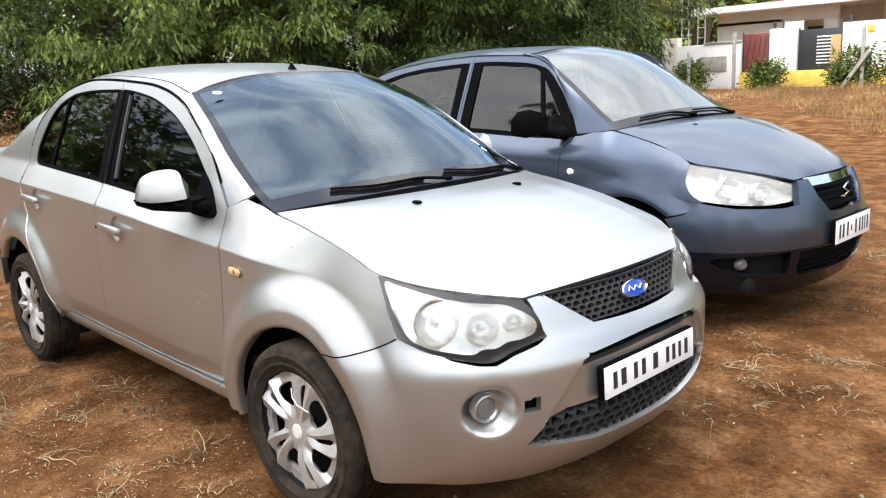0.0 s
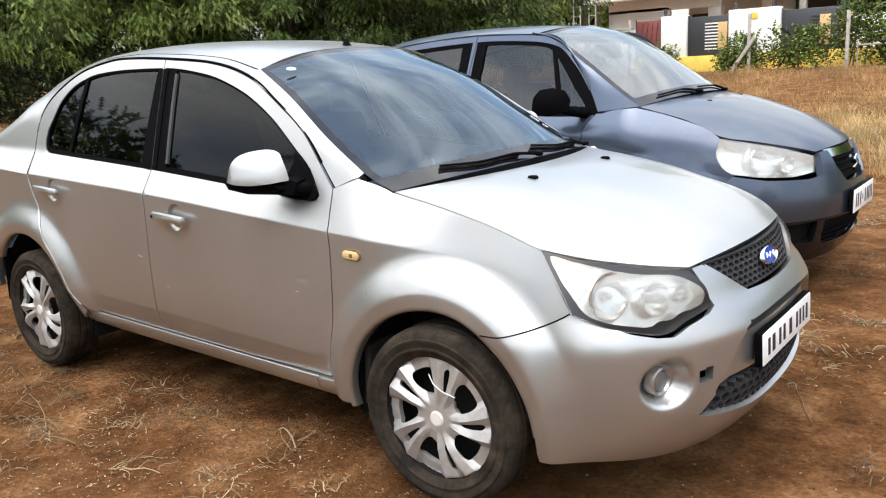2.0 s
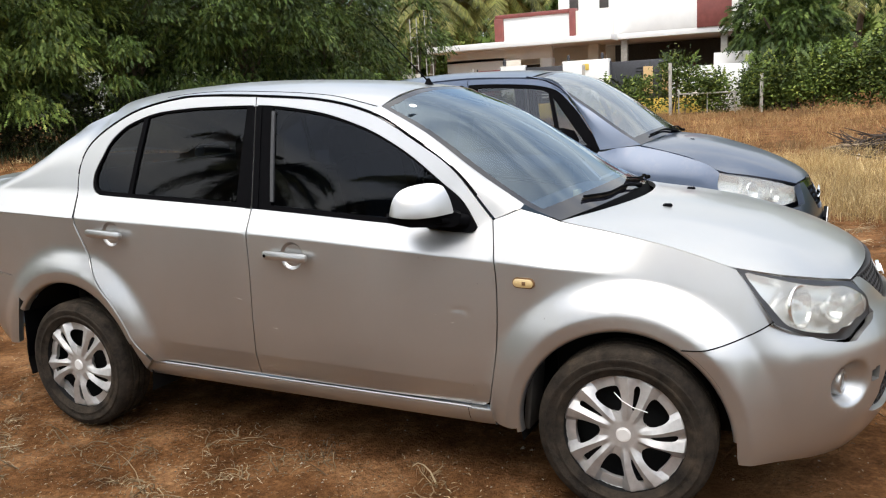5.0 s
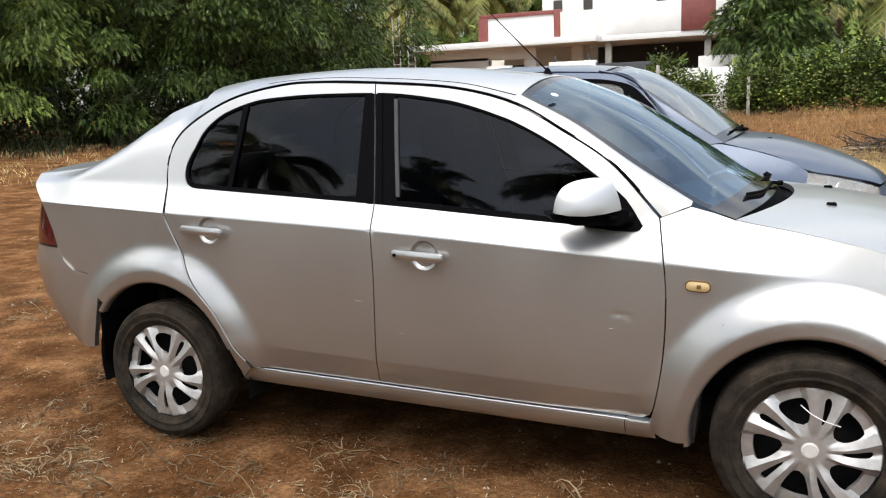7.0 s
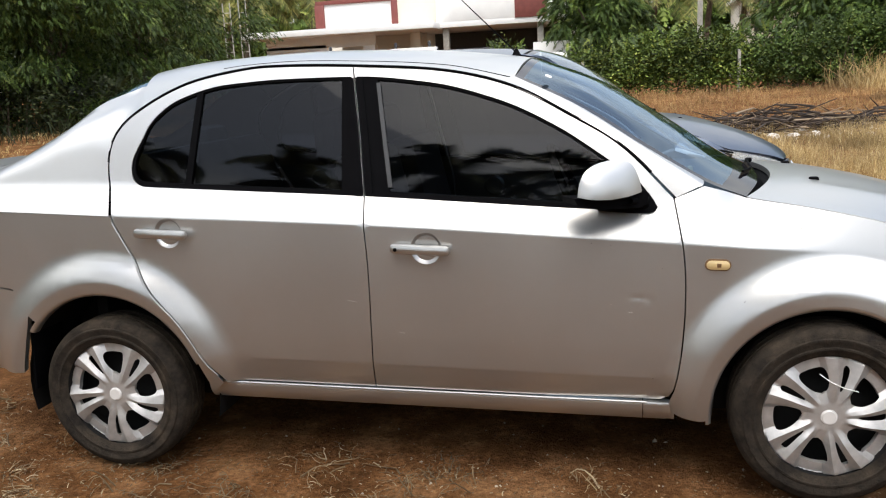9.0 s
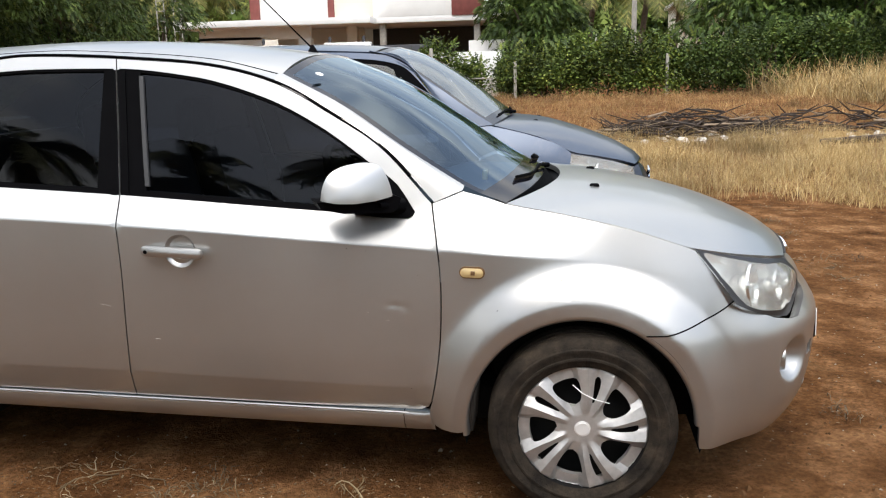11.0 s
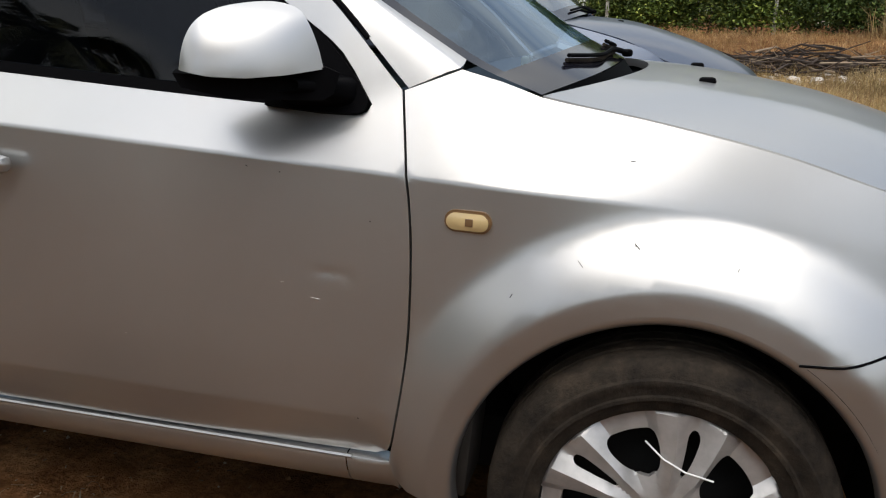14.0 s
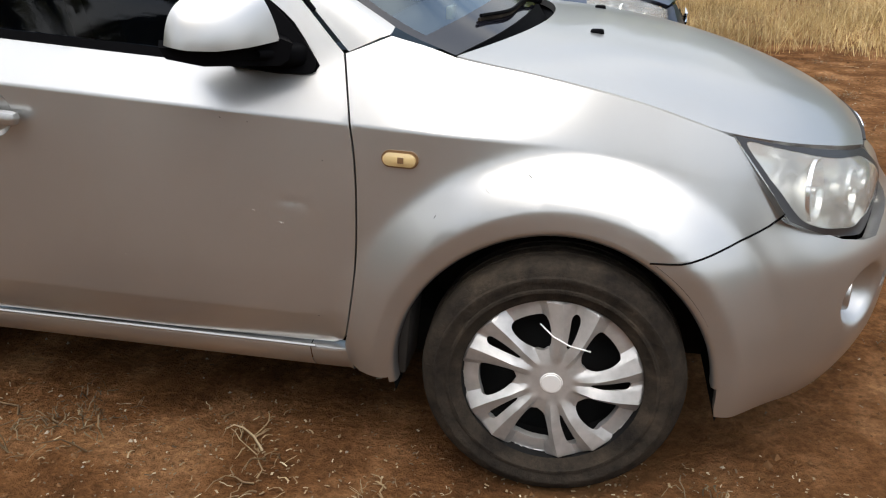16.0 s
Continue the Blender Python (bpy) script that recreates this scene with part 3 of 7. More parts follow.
# owner, length along the car, height, size, tilt, material and kind of each mark in the paint
SCUFFS = (
    ("door", -0.600, 0.620, 0.022, 6, SCRATCH, "scratch"), ("door", -0.660, 0.645, 0.010, 0, SCRATCH, "scratch"),
    ("door", -0.72, 0.846, 0.006, 30, INK, "paint_chip"), ("door", -0.660, 0.838, 0.004, 0, INK, "paint_chip"),
    ("door", -0.50, 0.762, 0.004, 0, INK, "paint_chip"), ("door", -0.53, 0.395, 0.005, 40, INK, "paint_chip"),
    ("door", -1.36, 0.545, 0.030, 8, SCRATCH, "scratch"), ("door", -0.98, 0.52, 0.006, 0, SCRATCH, "scratch"),
    ("rear", -1.53, 0.655, 0.050, 12, SCRATCH, "scratch"), ("rear", -2.21, 0.66, 0.012, 50, SCRATCH, "scratch"),
    ("rear", -2.19, 0.635, 0.010, 60, SCRATCH, "scratch"), ("fender", -0.255, 0.660, 0.012, -60, INK, "paint_chip"),
    ("fender", -0.06, 0.745, 0.030, 50, INK, "paint_chip"), ("fender", -0.145, 0.715, 0.034, 55, SCRATCH, "scratch"),
    ("fender", -0.08, 0.872, 0.012, -4, INK, "paint_chip"), ("fender", 0.09, 0.72, 0.014, -75, SCRATCH, "scratch"),
)
DEAD_BROWN = plain("bulb_brown", (0.16, 0.09, 0.04), 0.4)
FLAP = plain("dusty_rubber", (0.032, 0.028, 0.024), 0.9, vary=0.4, scale=9)
CHROME_DULL = plain("pale_cap", (0.70, 0.69, 0.67), 0.4, 0.2, vary=0.05)


def seat_bm(width, at, lean=12):
    bm = box((0.50, width, 0.16), (0, 0, 0.10), 0.05)
    box((0.14, width, 0.62), (-0.30, 0, 0.42), 0.05, bm, Matrix.Rotation(radians(-lean), 4, "Y"))
    bmesh.ops.translate(bm, vec=at, verts=bm.verts[:])
    return bm


def add_cabin(car, x0, y0, z0, wheel_y, belt, reach=0.0):
    """Seats, dashboard, steering wheel and a dark floor, as dimly seen through the glass."""
    part("cabin_floor", box((2.3, 1.30, 0.05), (-1.55 + x0, y0, 0.33 + z0), 0.01), DULL_BLACK, car)
    part("firewall", box((0.05, 1.30, 0.55), (-0.40 + x0, y0, 0.60 + z0), 0.01), DULL_BLACK, car)
    part("rear_bulkhead", box((0.05, 1.25, 0.62), (-2.62 + x0, y0, 0.64 + z0), 0.01), DULL_BLACK, car)
    part("parcel_shelf", box((0.42, 1.16, 0.03), (-2.62 + x0, y0, belt + 0.02 + z0), 0.01), DULL_BLACK, car)
    dash = sheet([(-0.62, -0.64), (-0.62, 0.64), (-0.25, 0.56), (-0.20, 0), (-0.25, -0.56)], lambda u, v: (u + x0, v + y0, belt - 0.055 + z0 - 0.5 * max(0, -0.5 - u) ** 1.2), 0.05)
    face_out(dash, (0, y0, 0))
    rim(dash, 0.2)
    part("dashboard", dash, DASH, car)
    for y in (-0.36, 0.36):
        seat = part("front_seat", seat_bm(0.50, (-1.22 + x0, y + y0, 0.40 + z0)), FABRIC, car)
        head = part("headrest", box((0.10, 0.27, 0.20), (0, 0, 0), 0.045), FABRIC, seat)
        head.location = (-1.70 + x0, y + y0, 1.17 + z0)
    rear = part("rear_seat", seat_bm(1.20, (-2.08 + x0, y0, 0.42 + z0), 18), FABRIC, car)
    for y in (-0.34, 0.34):
        head = part("headrest", box((0.09, 0.24, 0.16), (0, 0, 0), 0.04), FABRIC, rear)
        head.location = (-2.58 + x0, y + y0, 1.12 + z0)
    ring = lathe([(0.185 + 0.014 * math.cos(a), 0.014 * math.sin(a)) for a in [2 * math.pi * k / 10 for k in range(11)]], 36, "x")
    box((0.03, 0.36, 0.035), (0, 0, 0), 0.01, ring)
    box((0.04, 0.11, 0.11), (0.01, 0, -0.01), 0.02, ring)
    sw = part("steering_wheel", ring, BLACK, car)
    sw.matrix_basis = pose(-0.80 + x0, wheel_y + y0, 0.93 + z0, 0, -24, 0)


def plate_bars(parent, x, y, z, w, h, bars, tilt=0.0):
    """A white number plate in a black surround with plain bars for its characters."""
    back = part("plate_frame", box((0.022, w + 0.010, h + 0.008), (-0.006, 0, 0), 0.003), BLACK, parent, "black plastic plate surround")
    back.matrix_basis = pose(x, y, z, 0, tilt, 0)
    plate = part("number_plate", box((0.006, w, h), (0, 0, 0), 0.002), WHITE_PLATE, parent, "white number plate with black characters")
    plate.matrix_basis = pose(x + 0.007, y, z, 0, tilt, 0)
    for off, bw, bh in bars:
        b = part("character_bar", box((0.002, bw * 0.66, bh)), INK, plate)
        b.location = (0.0035, off, 0)


# ---- the silver saloon ----
def lofted(section, us, n):
    return [[np.array(section(u, -1 + 2 * k / n), float) for k in range(n + 1)] for u in us]


def silver_saloon():
    car = thing("silver_car", "silver four-door saloon car parked on bare red earth", "car")
    sh = Shape(
        width=[(-3.45, 0.66), (-3.25, 0.735), (-3.05, 0.772), (-2.8, 0.788), (-2.3, 0.80), (-1.0, 0.802), (-0.35, 0.787), (0.0, 0.779), (0.2, 0.775), (0.35, 0.764), (0.45, 0.741), (0.6, 0.66)],
        crease=[(-3.3, 1.00), (-2.92, 0.985), (-2.37, 0.960), (-1.49, 0.917), (-0.45, 0.840), (0.0, 0.799), (0.35, 0.737), (0.5, 0.70)],
        top_z=[(-3.3, 1.09), (-2.35, 1.062), (-1.49, 1.006), (-0.60, 0.945), (-0.47, 0.968), (-0.37, 1.012), (-0.236, 0.968), (-0.05, 0.934), (0.14, 0.892), (0.328, 0.835), (0.5, 0.795)],
        top_y=[(-3.3, 0.69), (-2.4, 0.712), (-1.5, 0.728), (-0.6, 0.735), (-0.46, 0.712), (-0.36, 0.682), (-0.236, 0.663), (0.05, 0.678), (0.328, 0.69), (0.5, 0.68)],
        low=[(0.18, -0.140), (0.25, -0.098), (0.33, -0.052), (0.375, -0.034), (0.42, -0.0195), (0.460, -0.0088), (0.466, -0.0070), (0.472, -0.0060), (0.52, -0.003), (0.60, 0.0), (0.72, -0.001), (0.85, -0.0055), (1.0, -0.0135)],
        arches=[(0.0, 0.29, 0.396, 0.508), (-2.486, 0.31, 0.418, 0.520)], flare=0.044, lean=0.36, bow=0.10,
        power=[(-3.5, 1.0), (-0.55, 1.0), (-0.30, 1.03), (-0.05, 1.10), (0.2, 1.06), (0.6, 1.0)], tumble=0.026, keep=0.62,
        dents=[(-0.575, 0.668, 0.042, 0.012, 0.0020), (-0.540, 0.658, 0.018, 0.020, 0.0012)], scoops=[(-1.262, 0.835, 0.053, 0.012), (-2.200, 0.897, 0.053, 0.012)],
    )
    # outlines over length and height
    dlo_top = [(-2.37, 1.150), (-2.308, 1.285), (-2.2, 1.361), (-2.024, 1.403), (-1.806, 1.412), (-1.541, 1.408), (-1.265, 1.375), (-1.03, 1.308), (-0.841, 1.218), (-0.659, 1.097), (-0.572, 1.034), (-0.520, 0.962)]
    belt = pchip([(-2.321, 1.056), (-1.492, 1.006), (-0.625, 0.942), (-0.517, 0.937)])
    rail = [(-0.462, 0.975), (-0.623, 1.14), (-0.804, 1.253), (-0.992, 1.350), (-1.227, 1.411), (-1.545, 1.442), (-1.80, 1.455), (-1.966, 1.450), (-2.182, 1.410), (-2.358, 1.327), (-2.450, 1.24), (-2.466, 1.12), (-2.414, 0.94)]
    rear_gap = [(-2.414, 0.94), (-2.349, 0.822), (-2.275, 0.70), (-2.165, 0.575), (-2.085, 0.435), (-2.05, 0.38)]
    front_gap = [(-0.462, 0.975), (-0.434, 0.80), (-0.430, 0.65), (-0.440, 0.50), (-0.462, 0.37), (-0.478, 0.33)]
    bottom = pchip([(-2.0, 0.345), (-1.47, 0.333), (-0.5, 0.312)])
    b_gap = [(-1.545, 1.442), (-1.500, 1.15), (-1.482, 1.0), (-1.467, 0.78), (-1.468, 0.55), (-1.476, 0.333)]
    dlo_z = pchip(dlo_top)

    for side in (-1, 1):
        # front door: outline clockwise from the upper pillar end
        fr = flat(rail[5::-1], 40)
        fg = flat(front_gap, 24)
        fb = [(x, bottom(x)) for x in np.linspace(-0.505, -1.476, 30)]
        bg = flat(b_gap, 30)[::-1]
        door_out = fr + fg[1:] + fb + bg[1:-1]
        win = [(x, dlo_z(x)) for x in np.linspace(-1.531, -0.524, 44)] + [(-0.512, 0.950)] + [(x, belt(x)) for x in np.linspace(-0.520, -1.476, 26)]
        crease = []
        for sx, sz, r, _ in sh.scoops:
            for f in (1.0, 0.93, 0.87, 0.80, 0.5):
                crease.append([(sx + f * r * math.cos(a), sz + f * r * math.sin(a)) for a in np.linspace(0, 2 * math.pi, 25)])
        bent = [[(-0.565 + f * 0.06 * math.cos(a), 0.665 + f * 0.032 * math.sin(a)) for a in np.linspace(0, 2 * math.pi, 19)] for f in (0.12, 0.3, 0.48, 0.66, 0.84, 1.0)]
        door = panel("front_door", door_out, sh, side, SILVER, car, "silver front door with a small dent" if side < 0 else "", holes=[win], lines=crease + bent)
        pane_out = [(x, dlo_z(x) - 0.010) for x in np.linspace(-1.455, -0.60, 40)] + [(x, belt(x) + 0.019) for x in np.linspace(-0.60, -1.395, 20)]
        panel("window_trim", win, sh, side, BLACK, door, "matt black window surround", gap=0.0005, off=-0.004, holes=[pane_out], depth=0.02)
        panel("window_pane", pane_out, sh, side, TINTED, door, "dark tinted side glass", gap=0, off=-0.012, depth=0)
        post = [(-1.458, dlo_z(-1.455) - 0.02), (-1.444, dlo_z(-1.444) - 0.02), (-1.386, 1.032), (-1.400, 1.032)]
        panel("channel", post, sh, side, DASH, door, "grey glass run channel", gap=0, off=-0.002, depth=0.01, step=0.02)
        # rear door
        rr = flat(rail[5:], 44)
        rg = flat(rear_gap, 22)
        rb = [(x, bottom(x)) for x in np.linspace(-2.03, -1.476, 20)]
        rdoor_out = rr + rg[1:] + rb + flat(b_gap, 30)[::-1][1:-1]
        rtop = [(x, dlo_z(x)) for x in np.linspace(-1.550, -2.34, 40)]
        rwin = rtop + flat([(-2.357, 1.190), (-2.371, 1.155), (-2.3735, 1.120), (-2.366, 1.090), (-2.348, 1.068), (-2.321, 1.057)], 14) + [(x, belt(x)) for x in np.linspace(-2.29, -1.493, 22)]
        rdoor = panel("rear_door", rdoor_out, sh, side, SILVER, car, holes=[rwin], lines=crease)
        rpane = [(x, dlo_z(x) - 0.009) for x in np.linspace(-1.585, -2.112, 26)] + [(x, belt(x) + 0.017) for x in np.linspace(-2.132, -1.565, 20)]
        quarter = [(x, dlo_z(x) - 0.009) for x in np.linspace(-2.136, -2.322, 14)] + flat([(-2.346, 1.195), (-2.359, 1.155), (-2.361, 1.122), (-2.353, 1.096), (-2.335, 1.079), (-2.308, 1.073)], 12) + [(x, belt(x) + 0.017) for x in np.linspace(-2.26, -2.156, 5)]
        panel("window_trim", rwin, sh, side, BLACK, rdoor, "matt black window surround", gap=0.0005, off=-0.004, holes=[rpane, quarter], depth=0.02)
        panel("window_pane", rpane, sh, side, TINTED, rdoor, "dark tinted side glass", gap=0, off=-0.012, depth=0)
        panel("quarter_pane", quarter, sh, side, TINTED, rdoor, "dark tinted quarter glass", gap=0, off=-0.012, depth=0)
        gz = pchip(sorted((z, x) for x, z in b_gap))
        for owner, dx0, dx1 in ((door, 0.0028, 0.030), (rdoor, -0.0028, -0.030)):
            zs = np.linspace(1.006, 1.404, 16)
            strip = [(gz(z) + dx0, z) for z in zs] + [(gz(z) + dx1, z) for z in zs[::-1]]
            panel("pillar_cover", strip, sh, side, BLACK, owner, gap=0, off=0.0015, depth=0.006, step=0.02)
        # handles in their scoops
        for owner, hx, hz in ((door, -1.277, 0.836), (rdoor, -2.215, 0.899)):
            y = sh.width(hx) - 0.008
            grip = box((0.205, 0.030, 0.034), (0, 0, 0), 0.0145)
            for v in grip.verts:
                v.co.y += side * (0.016 - 1.1 * v.co.x**2) + side * 0.015
            h = part("door_handle", grip, SILVER, owner, "silver grab handle")
            h.matrix_basis = pose(hx, side * (y + 0.004), hz, 0, 3.0, 0)
            if owner is door:
                lock = part("keyhole", lathe([(0.0, -0.002), (0.0055, -0.002), (0.0065, 0.0)], 20), BLACK, h)
                lock.location = (-0.080, side * 0.0385, 0)
        # front fender
        arch_f = arc(-0.005, 0.285, 0.360, 196, 58, 34)
        seam = flat([arch_f[-1], (0.26, 0.596), (0.346, 0.622), (0.41, 0.652), (0.452, 0.680)], 14)
        lamp_edge = flat([(0.452, 0.680), (0.40, 0.745), (0.335, 0.828)], 8)
        hood_edge = [(x, sh.top_z(x) - 0.002) for x in np.linspace(0.325, -0.236, 30)]
        cowl_edge = [(-0.30, 0.990), (-0.367, 1.010), (-0.415, 0.992)]
        fender_out = [(-0.478, 0.318), (-0.485, 0.272), (-0.455, 0.266), (-0.385, 0.258), (-0.368, 0.259), (-0.362, 0.265)] + arch_f[5:] + seam[1:] + lamp_edge[1:] + hood_edge[1:] + cowl_edge + fg[:-1]
        fender = panel("front_fender", fender_out, sh, side, SILVER, car, depth=0.03, step=0.02)
        if side < 0:
            for owner, px, pz, length, tilt, mat, what in SCUFFS:
                mark = part(what, box((length * 0.7, 0.0008, 0.0014), (0, 0, 0), 0.0003), mat, {"door": door, "rear": rdoor, "fender": fender}[owner], "pale scratch in the silver paint" if mat is SCRATCH else "dark chip in the silver paint")
                mark.matrix_basis = pose(px, side * (sh.y(px, pz) + 0.0005), pz, 0, tilt, 0)
        # rolled lips inside the wheel openings
        for cx, cz, r, a0, a1 in ((-0.005, 0.285, 0.3585, 186, 3), (-2.486, 0.305, 0.3835, 143, 18)):
            rows = []
            for a in np.linspace(radians(a0), radians(a1), 60):
                ca, sa = math.cos(a), math.sin(a)
                y0 = sh.y(cx + r * ca, cz + r * sa)
                rows.append([np.array([cx + (r - dr) * ca, side * (y0 - dy), cz + (r - dr) * sa]) for dr, dy in ((-0.0045, -0.0008), (0.001, -0.0004), (0.008, 0.003), (0.013, 0.010), (0.0135, 0.035))])
            bm = grid_bm(rows)
            face_out(bm, (cx, 0, cz + 1.2))
            part("arch_lip", bm, SILVER, car, "rolled silver lip of the wheel opening")
        joint = [(x, side * (sh.y(x, z) + 0.0005), z) for x, z in seam]
        part("bumper_joint", tube(joint, 0.0022, 6), BLACK, car, "dark joint between fender and bumper")
        rx, rz = -0.333, 0.772
        ry = sh.y(rx, rz)
        rep = part("side_repeater", pill(0.070, 0.029, 0.007, side), AMBER, fender, "faded amber indicator lamp")
        rep.matrix_basis = pose(rx, side * ry, rz, 0, 2.5, 0)
        bulb = part("bulb", box((0.013, 0.003, 0.013), (0, 0, 0), 0.001), DEAD_BROWN, rep)
        bulb.location = (0.003, side * 0.0105, 0)
        edge = part("repeater_rim", pill(0.079, 0.037, 0.006, side, 0.0), DEAD_BROWN, rep)
        edge.location = (0, -side * 0.002, 0)
        # rear quarter, below its crease
        arch_r = arc(-2.486, 0.305, 0.385, 148, 14, 34)
        q_low = [(-3.02, 0.745), (-2.97, 0.70), (-2.88, 0.688)]
        q_crease = [(x, sh.crease(x)) for x in np.linspace(-3.15, -2.425, 26)]
        q_out = [(-3.135, 0.965), (-3.085, 0.87), (-3.06, 0.795)] + q_low + arch_r[3:] + [(-2.085, 0.30), (-2.04, 0.345)] + rg[::-1][2:] + [(-2.42, 0.955)] + q_crease[::-1]
        panel("rear_quarter", q_out, sh, side, SILVER, car, gap=0.002, depth=0.03)
        # sill
        prof = [(0.735, 0.006), (0.757, 0.005), (0.7665, 0.002), (0.7690, -0.003), (0.7685, -0.009), (0.7640, -0.026), (0.755, -0.046), (0.740, -0.064), (0.70, -0.072)]
        for x0, x1, name in ((-2.115, -0.563, "sill"), (-0.5605, -0.462, "sill_end")):
            rows = []
            for x in np.linspace(x0, x1, 40):
                k = float(smooth01(-0.50, -0.43, x))
                rows.append([np.array([x, side * (y * (1 - k) + k * (sh.y(x, 0.30) - 0.012)), bottom(x) - 0.010 + dz * (1 - 0.2 * k)]) for y, dz in prof])
            bm = grid_bm(rows)
            face_out(bm, (-1.2, 0, 0.3))
            part(name, bm, SILVER, car)
        # bright rolled edges above the sill and behind the rear door
        bead = [(x, side * 0.7685, bottom(x) - 0.0065) for x in np.linspace(-2.085, -0.55, 30)]
        part("sill_edge", tube(bead, 0.0042, 6), SILVER, car, "thin bright rolled edge above the sill")
        lip = [(x - 0.0055, z - 0.002) for x, z in flat(rear_gap, 30)]
        part("flange_edge", tube([(x, side * (sh.y(x, z) - 0.0005), z) for x, z in lip], 0.0034, 6), SILVER, car, "thin bright rolled edge behind the rear door")
        front_flap = box((0.024, 0.13, 0.22), (0, 0, 0), 0.006)
        for v in front_flap.verts:
            v.co.x += 1.2 * max(0.0, v.co.z) ** 2
        flap = part("mud_flap", front_flap, FLAP, car, "dusty grey rubber mud flap")
        flap.matrix_basis = pose(-0.350, side * 0.675, 0.345, 0, 2, 0)
        # liners behind the wheels, and a mud flap
        for cx, r in ((0.0, 0.375), (-2.486, 0.40)):
            ring = [[np.array([cx + r * math.cos(radians(a)), side * yy, 0.295 + r * math.sin(radians(a))]) for a in np.linspace(-15, 195, 24)] for yy in (0.45, 0.755)]
            liner = grid_bm(ring)
            liner.faces.new([v for v in liner.verts if abs(abs(v.co.y) - 0.45) < 1e-6])
            part("wheel_well", liner, DULL_BLACK, car)
        flap = part("mud_flap", box((0.012, 0.18, 0.27), (0, 0, 0), 0.004), BLACK, car, "black rubber mud flap")
        flap.matrix_basis = pose(-2.832, side * 0.695, 0.425, 0, 4, 0)
        # rail, pillar and shoulder that join the side to the roof
        ws_edge = [(-0.236, 0.663, 0.968), (-0.367, 0.655, 1.022), (-0.55, 0.632, 1.135), (-0.76, 0.588, 1.272), (-0.976, 0.535, 1.379)]
        wse = [np.array([x, side * y, z]) for x, y, z in ws_edge]
        lo = curve([np.array([x, side * (sh.y(x, z) - 0.003), z]) for x, z in ((-0.454, 0.977), (-0.418, 0.992), (-0.390, 1.004), (-0.370, 1.011))] + [wse[1]], 12)
        outer = curve([lo[0]] + [np.array([x, side * (sh.y(x, z) - 0.002), z + 0.006]) for x, z in rail[1:4]], 30)
        inner = curve(wse[1:], 30)
        up = curve([outer[-1], np.array([-0.986, side * 0.558, 1.3685]), inner[-1]], 12)
        bm = grid_bm(coons(lo, up, outer, inner))
        face_out(bm, (-1.2, 0, 0.9))
        rim(bm, 0.012)
        part("front_pillar", bm, SILVER, car)
        # black tube added to draw the dark gap above the doors
        gap_line = [(x + 0.004 * nx, z + 0.004 * nz) for (x, z), (nx, nz) in zip(flat(rail, 70), [((c[1] - a[1]) / math.dist(a, c), (a[0] - c[0]) / math.dist(a, c)) for a, c in zip(flat(rail, 70)[:1] + flat(rail, 70), flat(rail, 70)[1:] + flat(rail, 70)[-1:])])]
        part("door_gap_line", tube([(x, side * (sh.y(x, z) - 0.004), z) for x, z in gap_line[3:-6]], 0.0052, 6), BLACK, car, "black line drawn for the dark gap round the door frames")
        make_wheel(car, (0.0, side * 0.728, 0.288), side, 0.293, 0.178, 0.206, 0 if side < 0 else 100, 2.0, side < 0)
        make_wheel(car, (-2.486, side * 0.728, 0.290), side, 0.293, 0.178, 0.206, 23, 0)
        # door mirror
        mirror = new("door_mirror")
        mirror.parent = car
        tagged(mirror, "silver door mirror on a black foot")
        cap = sheet(flat([(0.0, 0.004), (0.006, 0.050), (0.022, 0.088), (0.050, 0.110), (0.090, 0.120), (0.125, 0.120), (0.155, 0.108), (0.172, 0.082), (0.184, 0.045), (0.192, 0.002)], 48) + [(0.15, -0.006), (0.10, -0.010), (0.05, -0.006)],
                    lambda u, v: (u - 0.755, side * (0.900 + 0.040 * (1 - ((u - 0.09) / 0.125) ** 2) * (1 - ((v - 0.03) / 0.13) ** 2) - 0.52 * (u - 0.02) - 0.25 * v - 0.016 * (abs((u - 0.095) / 0.1) ** 5 + max(0.0, (v - 0.02) / 0.102) ** 5)), v * 0.86 + 1.010), 0.007)
        face_out(cap, (-0.66, side * 0.7, 1.0))
        rim(cap, 0.09)
        part_mesh("mirror_shell", cap_mesh(cap), SILVER, mirror, "silver painted mirror shell")
        foot = sheet([(-0.010, 0.014), (0.05, 0.008), (0.14, 0.010), (0.195, 0.020), (0.215, 0.010), (0.205, -0.022), (0.19, -0.032), (0.06, -0.026), (0.0, -0.008)],
                     lambda u, v: (u - 0.755, side * (0.902 - 0.53 * (u - 0.02)), v + 0.995), 0.015)
        face_out(foot, (-0.66, side * 0.6, 1.0))
        rim(foot, 0.10)
        part("mirror_base", foot, BLACK, mirror)
        sail = flat([(-0.645, 1.088), (-0.600, 1.056), (-0.573, 1.030), (-0.545, 1.000), (-0.526, 0.975), (-0.517, 0.955), (-0.522, 0.941), (-0.540, 0.9365), (-0.60, 0.9375)], 30) + [(-0.70, 0.946), (-0.69, 0.975), (-0.66, 1.03)]
        panel("mirror_sail", sail, sh, side, BLACK, mirror, off=0.012, depth=0.03, gap=0, step=0.02)
        arm_rows = []
